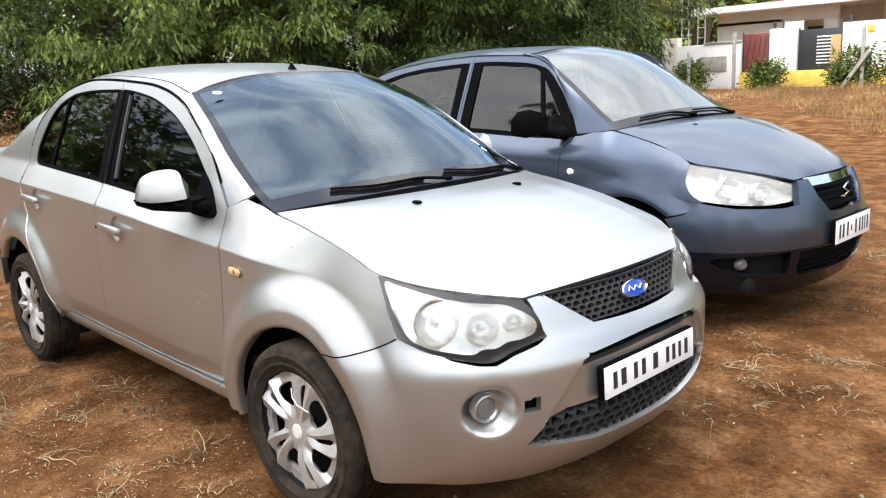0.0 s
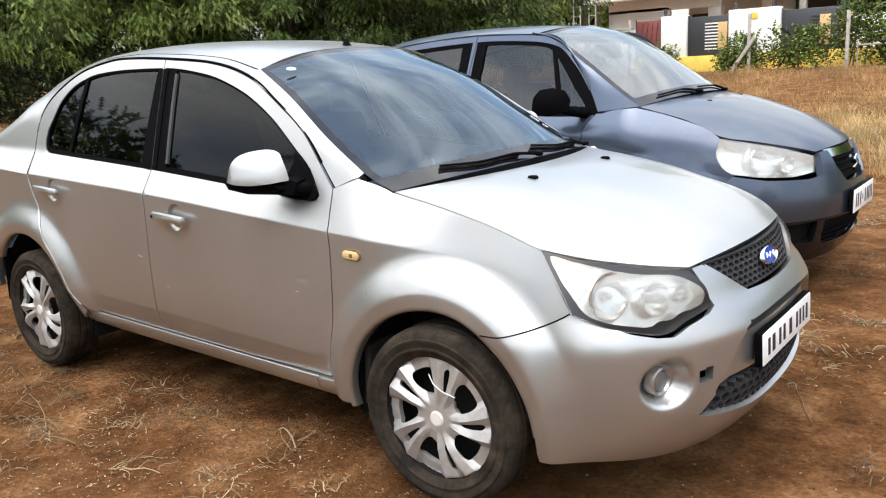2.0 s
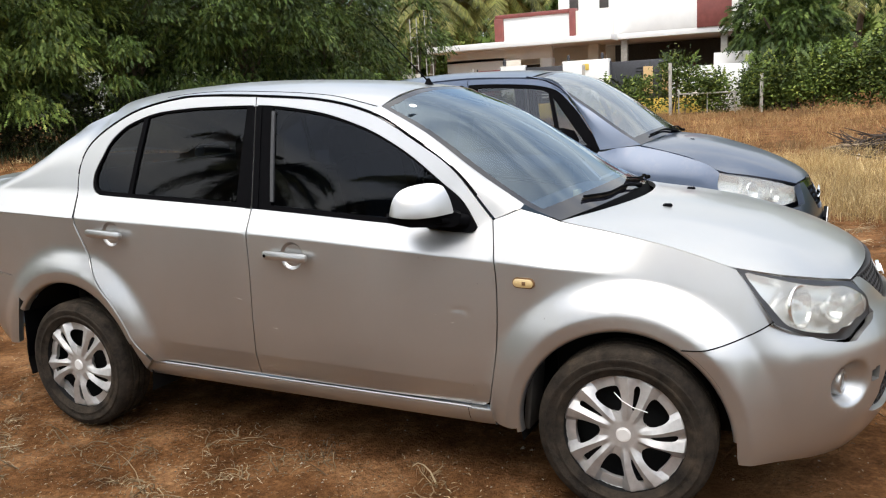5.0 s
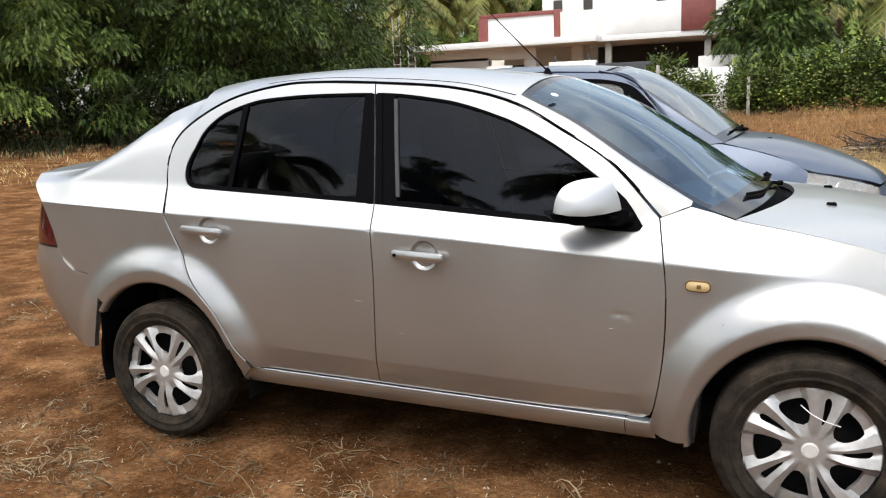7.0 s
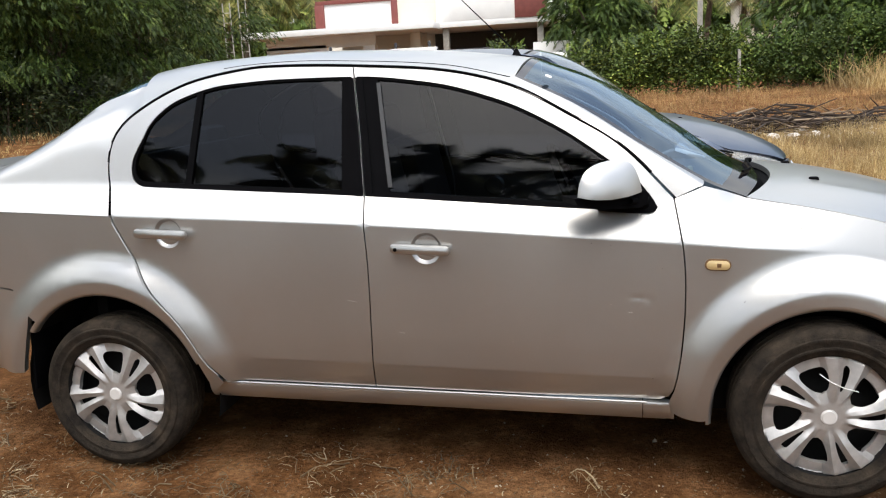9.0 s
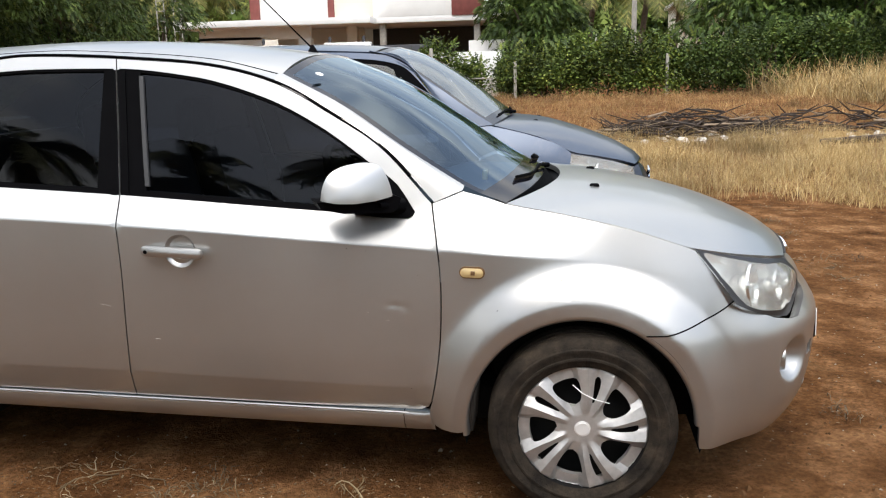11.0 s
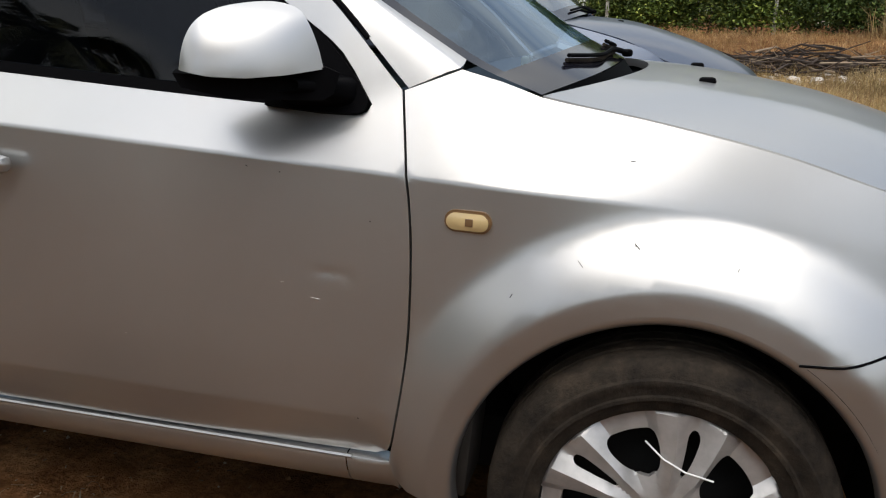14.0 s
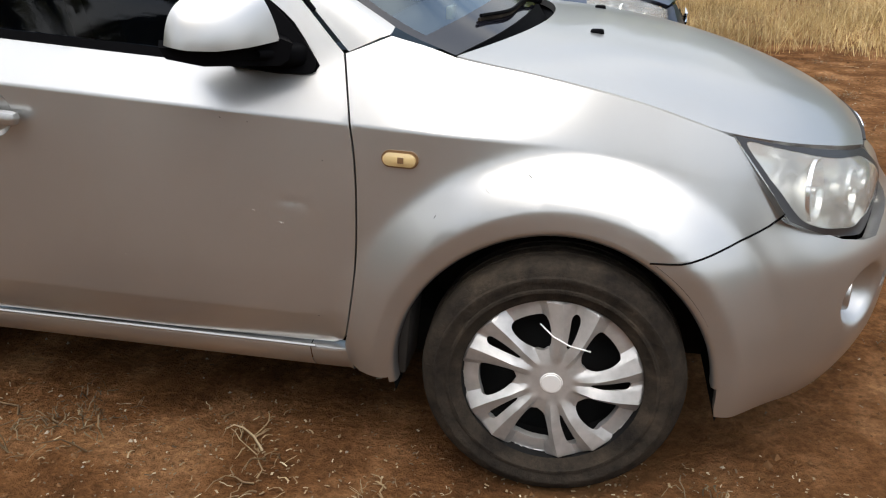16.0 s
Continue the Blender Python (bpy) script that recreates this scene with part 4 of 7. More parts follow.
        for cx, cy, cz, hx, hz in ((-0.600, 0.705, 0.972, 0.066, 0.026), (-0.605, 0.745, 0.972, 0.066, 0.026), (-0.614, 0.775, 0.978, 0.066, 0.019), (-0.630, 0.805, 0.984, 0.064, 0.014), (-0.652, 0.845, 0.989, 0.060, 0.011)):
            ring_pts = []
            for a in np.linspace(0, 2 * math.pi, 25):
                c, q = math.cos(a), math.sin(a)
                rad = (abs(c) ** 4 + abs(q) ** 4) ** -0.25
                ring_pts.append(np.array([cx + hx * rad * c, side * cy, cz + hz * rad * q]))
            arm_rows.append(ring_pts)
        arm = grid_bm(arm_rows)
        face_out(arm, (-0.61, side * 0.77, 0.972))
        part_mesh("mirror_arm", cap_mesh(arm), BLACK, mirror, angle=75)

    # roof
    roof_mid = pchip([(-3.0, 1.25), (-2.8, 1.39), (-2.6, 1.440), (-2.4, 1.486), (-2.2, 1.506), (-1.8, 1.518), (-1.4, 1.502), (-1.1, 1.470), (-0.95, 1.447)])
    rail_z = pchip(sorted(rail[3:10]))

    def roof(x, s):
        zr = rail_z(x) + 0.008
        yr = sh.y(x, zr) - 0.006
        bowf = (1 - s * s) * 0.035 * smooth01(-1.35, -0.98, x) - 0.10 * (1 - s * s) * smooth01(-1.8, -2.36, x)
        return (x + bowf, s * yr, zr + (roof_mid(x + bowf) - zr) * (1 - abs(s) ** (3.1 + 0.5 * float(smooth01(-1.9, -2.36, x)))))

    rows = lofted(roof, np.linspace(-0.985, -2.36, 56), 36)
    bm = grid_bm(rows)
    face_out(bm, (-1.5, 0, 0.5))
    rim(bm, 0.015)
    part("roof", bm, SILVER, car, "silver roof panel")
    for s in (-1, 1):
        gutter = tube([(a, b, c - 0.0025) for a, b, c in (roof(x, s * 0.93) for x in np.linspace(-1.0, -2.05, 30))], 0.004, 6)
        part("roof_gutter", gutter, BLACK, car, "thin black gutter moulding along the roof")
    # rear pillars, shoulders and boot
    for side in (-1, 1):
        gap_curve = [np.array([x, side * sh.y(x, z), z]) for x, z in ([(-2.43, 0.962)] + [(x - 0.004, z) for x, z in rail[::-1][1:4]])]
        left = curve(gap_curve, 24)
        crest = [tuple(left[-1])] + [(a, side * b, c - 0.003) for a, b, c in (roof(-2.352, 0.97), roof(-2.356, 0.90), roof(-2.357, 0.80))] + [(-2.45, side * 0.487, 1.400), (-2.52, side * 0.490, 1.380), (-2.60, side * 0.500, 1.349), (-2.73, side * 0.520, 1.268), (-2.91, side * 0.534, 1.178), (-3.00, side * 0.546, 1.140), (-3.10, side * 0.570, 1.122), (-3.295, side * 0.605, 1.106)]
        top = curve(crest, 36)
        base = curve([left[0]] + [np.array([x, side * sh.y(x, sh.crease(x)), sh.crease(x)]) for x in (-2.7, -2.95, -3.15)], 36)
        tail = curve([base[-1], np.array([-3.235, side * 0.690, 1.062]), top[-1]], 24)
        rows = coons(base, top, left, tail)
        for j, row in enumerate(rows):
            for i, p in enumerate(row):
                v, u = j / (len(rows) - 1), i / (len(row) - 1)
                w = float((1 - smooth01(0.50, 1.0, v)) * (1 - smooth01(0.70, 1.0, u)))
                p[1] += w * (side * sh.y(float(p[0]), float(p[2])) - p[1])
        bm = grid_bm(rows)
        face_out(bm, (-2.6, 0, 0.7))
        part("rear_shoulder", bm, SILVER, car)
    crest_f = [(-2.396, 0.485, 1.403), (-2.45, 0.486, 1.398), (-2.52, 0.489, 1.379), (-2.60, 0.499, 1.347), (-2.73, 0.519, 1.266), (-2.95, 0.536, 1.158)]
    back = []
    for k, (x, y, z) in enumerate([tuple(p) for p in curve(crest_f, 16)]):
        b = (1 - k / 16) ** 1.5
        back.append([np.array([x - 0.062 * (1 - s * s), s * y, z + (1 - abs(s) ** 2.8) * (0.045 + 0.020 * b)]) for s in np.linspace(-1, 1, 17)])
    bm = grid_bm(back)
    face_out(bm, (-2.3, 0, 0.8))
    part("rear_screen", bm, WINDSCREEN, car, "rear window glass")
    deck = []
    for k, (x, y, z) in enumerate([tuple(p) for p in curve([(-2.95, 0.536, 1.158), (-3.00, 0.546, 1.140), (-3.10, 0.570, 1.122), (-3.295, 0.605, 1.106)], 12)]):
        deck.append([np.array([x - (0.06 + 0.008 * k) * (1 - s * s), s * y, z + (1 - s * s) * 0.02]) for s in np.linspace(-1, 1, 17)])
    for dx, dz in ((0.012, -0.02), (0.0, -0.14), (0.02, -0.30)):
        deck.append([np.array([-3.295 - 0.156 * (1 - s * s) - dx, s * 0.60, 1.106 + dz + (1 - s * s) * 0.02]) for s in np.linspace(-1, 1, 17)])
    bm = grid_bm(deck)
    face_out(bm, (-3.0, 0, 0.6))
    part("boot_lid", bm, SILVER, car)
    # tail: lamps and rear bumper, wrapped round the corner
    tail_x = pchip([(0.30, 3.12), (0.38, 3.235), (0.48, 3.345), (0.60, 3.43), (0.735, 3.47), (0.76, 3.45), (0.80, 3.44), (1.0, 3.425), (1.10, 3.40)])
    tail_w = pchip([(0.30, 0.745), (0.36, 0.765), (0.6, 0.785), (0.735, 0.785), (0.76, 0.778), (0.80, 0.780), (1.0, 0.735), (1.10, 0.70)])

    def tail_place(u, z):
        a, w = tail_x(z) - 2.85, tail_w(z)
        c, s = math.cos(u), math.sin(u)
        r = (abs(c) ** 3.2 + abs(s) ** 3.2) ** (-1 / 3.2)
        x = -2.85 - a * r * c
        return (x, w * r * s + math.copysign(sh.flare_at(x, z) if abs(u) > 1.0 else 0.0, s), z)

    def tail_angle(x, y, z):
        return math.atan2(y / tail_w(z), (-2.85 - x) / (tail_x(z) - 2.85))

    right = [(tail_angle(x, -y, z), z) for x, y, z in ((-2.865, 0.77, 0.365), (-2.835, 0.79, 0.46), (-2.80, 0.79, 0.56), (-2.772, 0.79, 0.676), (-2.88, 0.79, 0.684), (-2.965, 0.785, 0.698), (-3.02, 0.78, 0.742), (-3.06, 0.775, 0.793))]
    out = right + [(0.0, 0.793)] + [(-a, z) for a, z in right[::-1]] + [(0.0, 0.345)]
    bm = sheet(out, tail_place, 0.03, gap=0.0)
    face_out(bm, (-2.8, 0, 0.5))
    rim(bm, 0.03)
    part("rear_bumper", bm, SILVER, car, "silver rear bumper with a thin step line")
    for s in (-1, 1):
        lamp = [(tail_angle(x, s * y, z), z) for x, y, z in ((-3.062, 0.778, 0.800), (-3.40, 0.50, 0.800), (-3.38, 0.50, 1.098), (-3.255, 0.655, 1.098), (-3.165, 0.715, 1.05), (-3.10, 0.755, 0.92))]
        bm = sheet(lamp, tail_place, 0.03, gap=0.003)
        face_out(bm, (-2.8, 0, 0.8))
        rim(bm, 0.04)
        part("tail_lamp", bm, RED_LENS, car, "dark red tail lamp")

    # hood
    edge = curve([(x, sh.top_y(x) - 0.006, sh.top_z(x) - 0.002) for x in np.linspace(-0.236, 0.325, 9)] + [(0.45, 0.640, 0.808), (0.57, 0.540, 0.780), (0.655, 0.425, 0.756)], 40)
    mid = curve([(-0.075, 0, 0.982), (0.10, 0, 0.966), (0.32, 0, 0.925), (0.52, 0, 0.862), (0.65, 0, 0.806), (0.705, 0, 0.768)], 40)

    def hood(u, s):
        k = int(round(u * 40))
        e, m = edge[k], mid[k]
        w = abs(s)
        ridge = 0.008 * math.exp(-(((w - 0.62) / 0.12) ** 2)) * math.sin(math.pi * min(1, u * 1.05))
        return (m[0] + (e[0] - m[0]) * w**2.0, s * e[1], m[2] + (e[2] - m[2]) * w**2.4 + ridge * 0.6)

    bm = grid_bm(lofted(hood, [k / 40 for k in range(41)], 44))
    face_out(bm, (0.2, 0, 0.3))
    rim(bm, 0.02)
    hood_ob = part("hood", bm, SILVER, car, "silver engine hood reflecting the sky")
    for y in (-0.265, 0.268):
        noz = part("washer_nozzle", box((0.034, 0.026, 0.018), (0, 0, 0), 0.007), BLACK, hood_ob)
        noz.location = (0.047, y, 0.966)
    # cowl, windscreen and its black border
    low_ws = curve([(-0.236, -0.660, 0.966), (-0.165, -0.40, 0.985), (-0.135, 0, 0.992), (-0.165, 0.40, 0.985), (-0.236, 0.660, 0.966)], 40)
    top_ws = curve([(-0.976, -0.535, 1.379), (-0.955, -0.28, 1.434), (-0.948, 0, 1.446), (-0.955, 0.28, 1.434), (-0.976, 0.535, 1.379)], 40)
    side_l = curve([(x, -y, z) for x, y, z in ws_edge], 30)
    side_r = curve([(x, y, z) for x, y, z in ws_edge], 30)
    rows = coons(low_ws, top_ws, side_l, side_r)
    for j, row in enumerate(rows):
        for i, p in enumerate(row):
            k = math.sin(math.pi * j / 30) * math.sin(math.pi * i / 40)
            p[0] += 0.018 * k
            p[2] += 0.022 * k
    rows_ws = rows
    glass = grid_bm([row[1:-1] for row in rows[3:-1]])
    face_out(glass, (-1.2, 0, 0.7))
    part("windscreen", glass, WINDSCREEN, car, "windscreen mirroring a cloudy sky")
    border = grid_bm(rows[:4])
    grid_bm([row[:2] for row in rows[3:]], border)
    grid_bm([row[-2:] for row in rows[3:]], border)
    grid_bm([row[1:-1] for row in rows[-2:]], border)
    face_out(border, (-1.2, 0, 0.7))
    part("screen_border", border, GLOSS_BLACK, car, "black ceramic border of the windscreen")
    hood_back = [np.array(hood(0, s)) + (0.012, 0, -0.022) for s in np.linspace(-0.985, 0.985, 41)]
    dip = [0.5 * a + 0.5 * b - (0, 0, 0.035) for a, b in zip(low_ws, hood_back)]
    bm = grid_bm([low_ws, dip, hood_back])
    face_out(bm, (-0.2, 0, 0.2))
    part("cowl", bm, BLACK, car)
    for i0, i1 in ((22, 7), (37, 23)):
        steps = np.linspace(0, 1, 15)
        pts = [np.array(rows[0 if q < 0.2 else (1 if q < 0.7 else 2)][int(round(i0 + (i1 - i0) * q))]) + (0.008, 0, 0.012) for q in steps]
        pts = [np.array(q) for q in curve([pts[0], pts[4], pts[9], pts[14]], 14)]
        w = tube(pts, [0.0065] * 5 + [0.0045] * 10, 6)
        box((0.026, 0.026, 0.018), tuple(pts[0]), 0.007, w)
        wiper = part("wiper", w, BLACK, car, "black wiper arm")
        part("wiper_blade", tube([tuple(p + (-0.004, 0, -0.009)) for p in pts[3:]], 0.0045, 6), RUBBER, wiper)
    ant = part("antenna", lathe([(0.0, 0.03), (0.006, 0.028), (0.018, 0.006), (0.024, 0.0)], 20, "z"), BLACK, car, "thin whip antenna on a black foot")
    ant.location = (-1.033, 0.0, 1.458)
    part("whip", tube([(0, 0, 0.015), (-0.28, 0.0, 0.30)], [0.0035, 0.0018], 6), BLACK, ant)

    # nose: bumper skin as a rounded plan curve over height
    nose_x = pchip([(0.18, 0.700), (0.22, 0.745), (0.30, 0.795), (0.36, 0.815), (0.46, 0.823), (0.56, 0.826), (0.61, 0.805), (0.66, 0.770), (0.72, 0.742), (0.76, 0.715)])
    nose_w = pchip([(0.18, 0.735), (0.24, 0.770), (0.33, 0.786), (0.46, 0.797), (0.54, 0.794), (0.58, 0.786), (0.61, 0.776), (0.66, 0.756), (0.76, 0.72)])
    XC = 0.15

    def mouth(z):
        return 0.575 - 0.95 * (z - 0.40) - 2.2 * max(0.0, z - 0.54) ** 1.3

    def nose(u, z, off=0.0):
        a, w = nose_x(z) - XC + off, nose_w(z) + off
        c, s = math.cos(u), math.sin(u)
        r = (abs(c) ** 2.5 + abs(s) ** 2.5) ** (-1 / 2.5)
        x, y = XC + a * r * c, w * r * s
        d = math.hypot((abs(y) - 0.590) / 0.070, (z - 0.460) / 0.078)
        if d < 1.0 and x > 0.5:
            k = 0.050 * smooth01(1.0, 0.55, d)
            x, y = x - k * 0.9, y - math.copysign(k * 0.45, y)
        if abs(u) > 0.8 and x < 0.52:
            k = float(smooth01(0.52, 0.35, x))
            y = y * (1 - k) + math.copysign(sh.y(x, z) + off, y) * k
        # the sunken mouth round the number plate
        if 0.39 < z < 0.61:
            x -= 0.024 * float(smooth01(0.0, 0.016, mouth(z) - abs(u)) * smooth01(0.0, 0.010, 0.594 - 0.09 * u * u - z) * smooth01(0.395, 0.410, z))
        return (x, y, z)

    def at_angle(x, y, z):
        return math.atan2(y / nose_w(z), (x - XC) / (nose_x(z) - XC))

    half = [(at_angle(x, y, z), z) for x, y, z in [(0.362, -0.77, 0.224), (0.358, -0.78, 0.25)] + [(x, -0.79, z) for x, z in arc(-0.005, 0.285, 0.362, 2, 57, 14)]]
    half += [(at_angle(x, y, z), z) for x, y, z in ((0.346, -0.77, 0.6225), (0.41, -0.752, 0.655), (0.450, -0.735, 0.677), (0.52, -0.685, 0.639), (0.575, -0.640, 0.612), (0.625, -0.588, 0.597), (0.652, -0.545, 0.594), (0.676, -0.495, 0.616), (0.705, -0.425, 0.634), (0.712, -0.398, 0.648))]
    half += [(at_angle(0.665, -0.420, 0.752), 0.752), (at_angle(0.69, -0.372, 0.757), 0.757), (at_angle(0.72, -0.285, 0.700), 0.700), (at_angle(0.755, -0.225, 0.656), 0.656), (at_angle(0.77, -0.10, 0.650), 0.650)]
    outline = half + [(0.0, 0.648)] + [(-u, z) for u, z in half[::-1]] + [(0.6, 0.205), (0.0, 0.215), (-0.6, 0.205)]
    mesh_hole = [(-0.635, 0.345), (-0.59, 0.332), (-0.3, 0.298), (0.0, 0.290), (0.3, 0.298), (0.59, 0.332), (0.635, 0.345), (0.56, 0.400), (0.45, 0.425), (0, 0.425), (-0.45, 0.425), (-0.56, 0.400)]
    slot_hole = [(-0.43, 0.540), (-0.40, 0.562), (-0.36, 0.575), (0.0, 0.590), (0.36, 0.575), (0.40, 0.562), (0.43, 0.540), (0.33, 0.548), (0, 0.555), (-0.33, 0.548)]
    hook = [(at_angle(0.733, -0.52, 0.47) + d, z) for d, z in ((0, 0.446), (0.062, 0.446), (0.062, 0.490), (0.03, 0.490), (0.026, 0.484), (0, 0.484))]
    def side_angle(y, z):
        lo_a, hi_a = 0.0, 1.5
        for _ in range(24):
            a = (lo_a + hi_a) / 2
            c, s = math.cos(a), math.sin(a)
            lo_a, hi_a = (a, hi_a) if nose_w(z) * s * (c**2.5 + s**2.5) ** (-0.4) < y else (lo_a, a)
        return lo_a

    rings = []
    for q in (1.02, 0.92, 0.82, 0.70, 0.56):
        loop = [(side_angle(0.590 + 0.070 * q * math.cos(a), 0.460 + 0.078 * q * math.sin(a)), 0.460 + 0.078 * q * math.sin(a)) for a in np.linspace(0, 2 * math.pi, 37)]
        rings += [loop, [(-u, z) for u, z in loop]]
    for d in (0.0, 0.016):
        rings += [[(s * (mouth(z) - d), z) for z in np.linspace(0.40, 0.575, 22)] for s in (-1, 1)]
        rings.append([(u, 0.594 - 0.09 * u * u - d * 0.6) for u in np.linspace(-0.36, 0.36, 50)])
    bm = sheet(outline, nose, 0.013, holes=[mesh_hole, slot_hole, hook], gap=0.002, lines=rings)
    face_out(bm, (0, 0, 0.45))
    rim(bm, 0.030)
    bumper = part("front_bumper", bm, SILVER, car, "silver front bumper with a missing tow-hook cap")
    bm = sheet([(-0.70, 0.27), (0.70, 0.27), (0.70, 0.62), (-0.70, 0.62)], lambda u, z: nose(u, z, -0.055), 0.05)
    face_out(bm, (0, 0, 0.45))
    part("bumper_backing", bm, DULL_BLACK, bumper)

    def honeycomb(u0, u1, z0, z1, keep, off, cell, place):
        """Flattened six-sided rings laid on the nose."""
        bm = bmesh.new()
        dz = cell * 0.48
        rows_n = int((z1 - z0) / dz) + 1
        for j in range(rows_n):
            z = z0 + j * dz
            for i in range(int((u1 - u0) / cell) + 2):
                u = u0 + (i + 0.5 * (j % 2)) * cell
                if not keep(u, z):
                    continue
                ring_o, ring_i = [], []
                for k in range(6):
                    a = radians(60 * k + 30)
                    for ring_, f in ((ring_o, 0.60), (ring_i, 0.45)):
                        ring_.append(bm.verts.new(place(u + cell * f * math.cos(a), z + cell * f * 0.55 * math.sin(a), off)))
                deep = [bm.verts.new(Vector(v.co) - Vector((0.022, 0, 0))) for v in ring_i]
                for k in range(6):
                    n = (k + 1) % 6
                    bm.faces.new([ring_o[k], ring_o[n], ring_i[n], ring_i[k]])
                    bm.faces.new([ring_i[k], ring_i[n], deep[n], deep[k]])
        return bm

    bm = honeycomb(-0.62, 0.62, 0.285, 0.43, lambda u, z: inside(mesh_hole, u, z), -0.018, 0.055, nose)
    part("lower_grille", bm, GRILLE_GREY, bumper, "black honeycomb lower grille")
    # upper grille on a flat slope between hood and bumper
    g_out = [(-0.375, 0.757), (0.375, 0.757), (0.30, 0.700), (0.232, 0.654), (-0.232, 0.654), (-0.30, 0.700)]

    def grille_place(y, z, off=0.0):
        return (0.742 - 0.42 * (z - 0.70) - 0.35 * y * y + off, y, z)

    grille = new("grille")
    grille.parent = car
    tagged(grille, "black honeycomb upper grille")
    bm = sheet(g_out, lambda y, z: grille_place(y, z, -0.03), 0.04)
    face_out(bm, (0, 0, 0.7))
    part("grille_backing", bm, DULL_BLACK, grille)
    small = [(y * 0.97, 0.7055 + (z - 0.7055) * 0.93) for y, z in g_out]
    part("honeycomb", honeycomb(-0.37, 0.37, 0.660, 0.755, lambda u, z: inside(small, u, z), 0.0, 0.034, grille_place), GRILLE_GREY, grille)
    bm = sheet(g_out, lambda y, z: grille_place(y, z, 0.004), 0.02, holes=[small])
    face_out(bm, (0, 0, 0.7))
    rim(bm, 0.03)
    part("grille_surround", bm, GRILLE_GREY, grille)
    oval = lathe([(0.0, 0.010), (0.050, 0.009), (0.058, 0.005), (0.060, 0.0)], 40, "x")
    oval.transform(Matrix.Diagonal((1, 1.10, 0.46, 1)))
    badge = part("badge", oval, BADGE_BLUE, grille, "blue oval badge with a bright rim")
    badge.matrix_basis = pose(0.748, 0, 0.708, 0, -22, 0)
    ring = lathe([(0.056, 0.007), (0.0585, 0.0115), (0.062, 0.009), (0.063, 0.0)], 40, "x")
    ring.transform(Matrix.Diagonal((1, 1.10, 0.46, 1)))
    part("badge_rim", ring, CHROME, badge)
    mark = tube([(0.0105, -0.038, -0.004), (0.0105, -0.028, 0.010), (0.0105, -0.012, -0.006), (0.0105, 0.004, 0.007), (0.0105, 0.020, -0.006), (0.0105, 0.036, 0.006)], 0.0021, 6)
    part("badge_mark", mark, WHITE_PLATE, badge)
    plate_bars(bumper, 0.813, -0.005, 0.480, 0.51, 0.098,
               [(-0.205, 0.030, 0.052), (-0.160, 0.040, 0.052), (-0.095, 0.030, 0.052), (-0.050, 0.030, 0.052), (0.018, 0.040, 0.052), (0.090, 0.026, 0.052), (0.128, 0.026, 0.052), (0.165, 0.022, 0.052), (0.205, 0.028, 0.052)], -2)

    # headlamps and fog lamps
    for s in (-1, 1):
        c = lambda *p: [(x, s * y, z) for x, y, z in p]
        top = curve(c((0.332, 0.694, 0.832), (0.45, 0.646, 0.802), (0.57, 0.545, 0.772), (0.655, 0.428, 0.748)), 24)
        front = curve(c((0.712, 0.400, 0.640), (0.700, 0.412, 0.70), (0.655, 0.428, 0.748)), 14)
        low = curve(c((0.452, 0.738, 0.672), (0.535, 0.680, 0.628), (0.622, 0.592, 0.598), (0.652, 0.546, 0.595), (0.676, 0.495, 0.617), (0.712, 0.400, 0.640)), 24)
        rear = curve(c((0.452, 0.738, 0.672), (0.40, 0.722, 0.745), (0.332, 0.694, 0.832)), 14)
        rows = coons(low, top, rear, front)
        n = Vector((0.75, s * 0.55, 0.35)).normalized()
        for j, row in enumerate(rows):
            for i, p in enumerate(row):
                p += np.array(n) * 0.022 * math.sin(math.pi * j / 14) * math.sin(math.pi * i / 24)
        lampo = new("headlamp")
        lampo.parent = car
        tagged(lampo, "slightly hazy clear headlamp with two round reflectors")
        bm = grid_bm(rows)
        face_out(bm, (0.2, 0, 0.5))
        part("lamp_lens", bm, CLEAR, lampo, "clear lens")
        inner = [[p - np.array(n) * (0.012 + 0.05 * (math.sin(math.pi * j / 14) * math.sin(math.pi * i / 24)) ** 0.5) for i, p in enumerate(row)] for j, row in enumerate(rows)]
        bm = grid_bm(inner)
        face_out(bm, (0.2, 0, 0.5))
        part("lamp_housing", bm, REFLECTOR, lampo, "bright reflector bowl")
        def on_lens(u, v, rows=rows, n=n):
            i, j = min(u * 24, 23.999), min(v * 14, 13.999)
            a, b = int(i), int(j)
            f, g = i - a, j - b
            p = (rows[b][a] * (1 - f) + rows[b][a + 1] * f) * (1 - g) + (rows[b + 1][a] * (1 - f) + rows[b + 1][a + 1] * f) * g
            return tuple(p + np.array(n) * 0.0012)

        clear = [(0.035, 0.50), (0.04, 0.92), (0.15, 0.95), (0.30, 0.935), (0.45, 0.90), (0.60, 0.885), (0.75, 0.885), (0.88, 0.83), (0.968, 0.48), (0.94, 0.20), (0.84, 0.15), (0.75, 0.19), (0.67, 0.17), (0.58, 0.19), (0.50, 0.10), (0.35, 0.08), (0.20, 0.07), (0.09, 0.12)]
        border = sheet([(0, 0), (1, 0), (1, 1), (0, 1)], on_lens, 0.035, holes=[flat(clear + clear[:1], 90)[:-1]])
        face_out(border, (0.2, 0, 0.5))
        part("lamp_border", border, LAMP_GREY, lampo, "dark grey lamp surround")
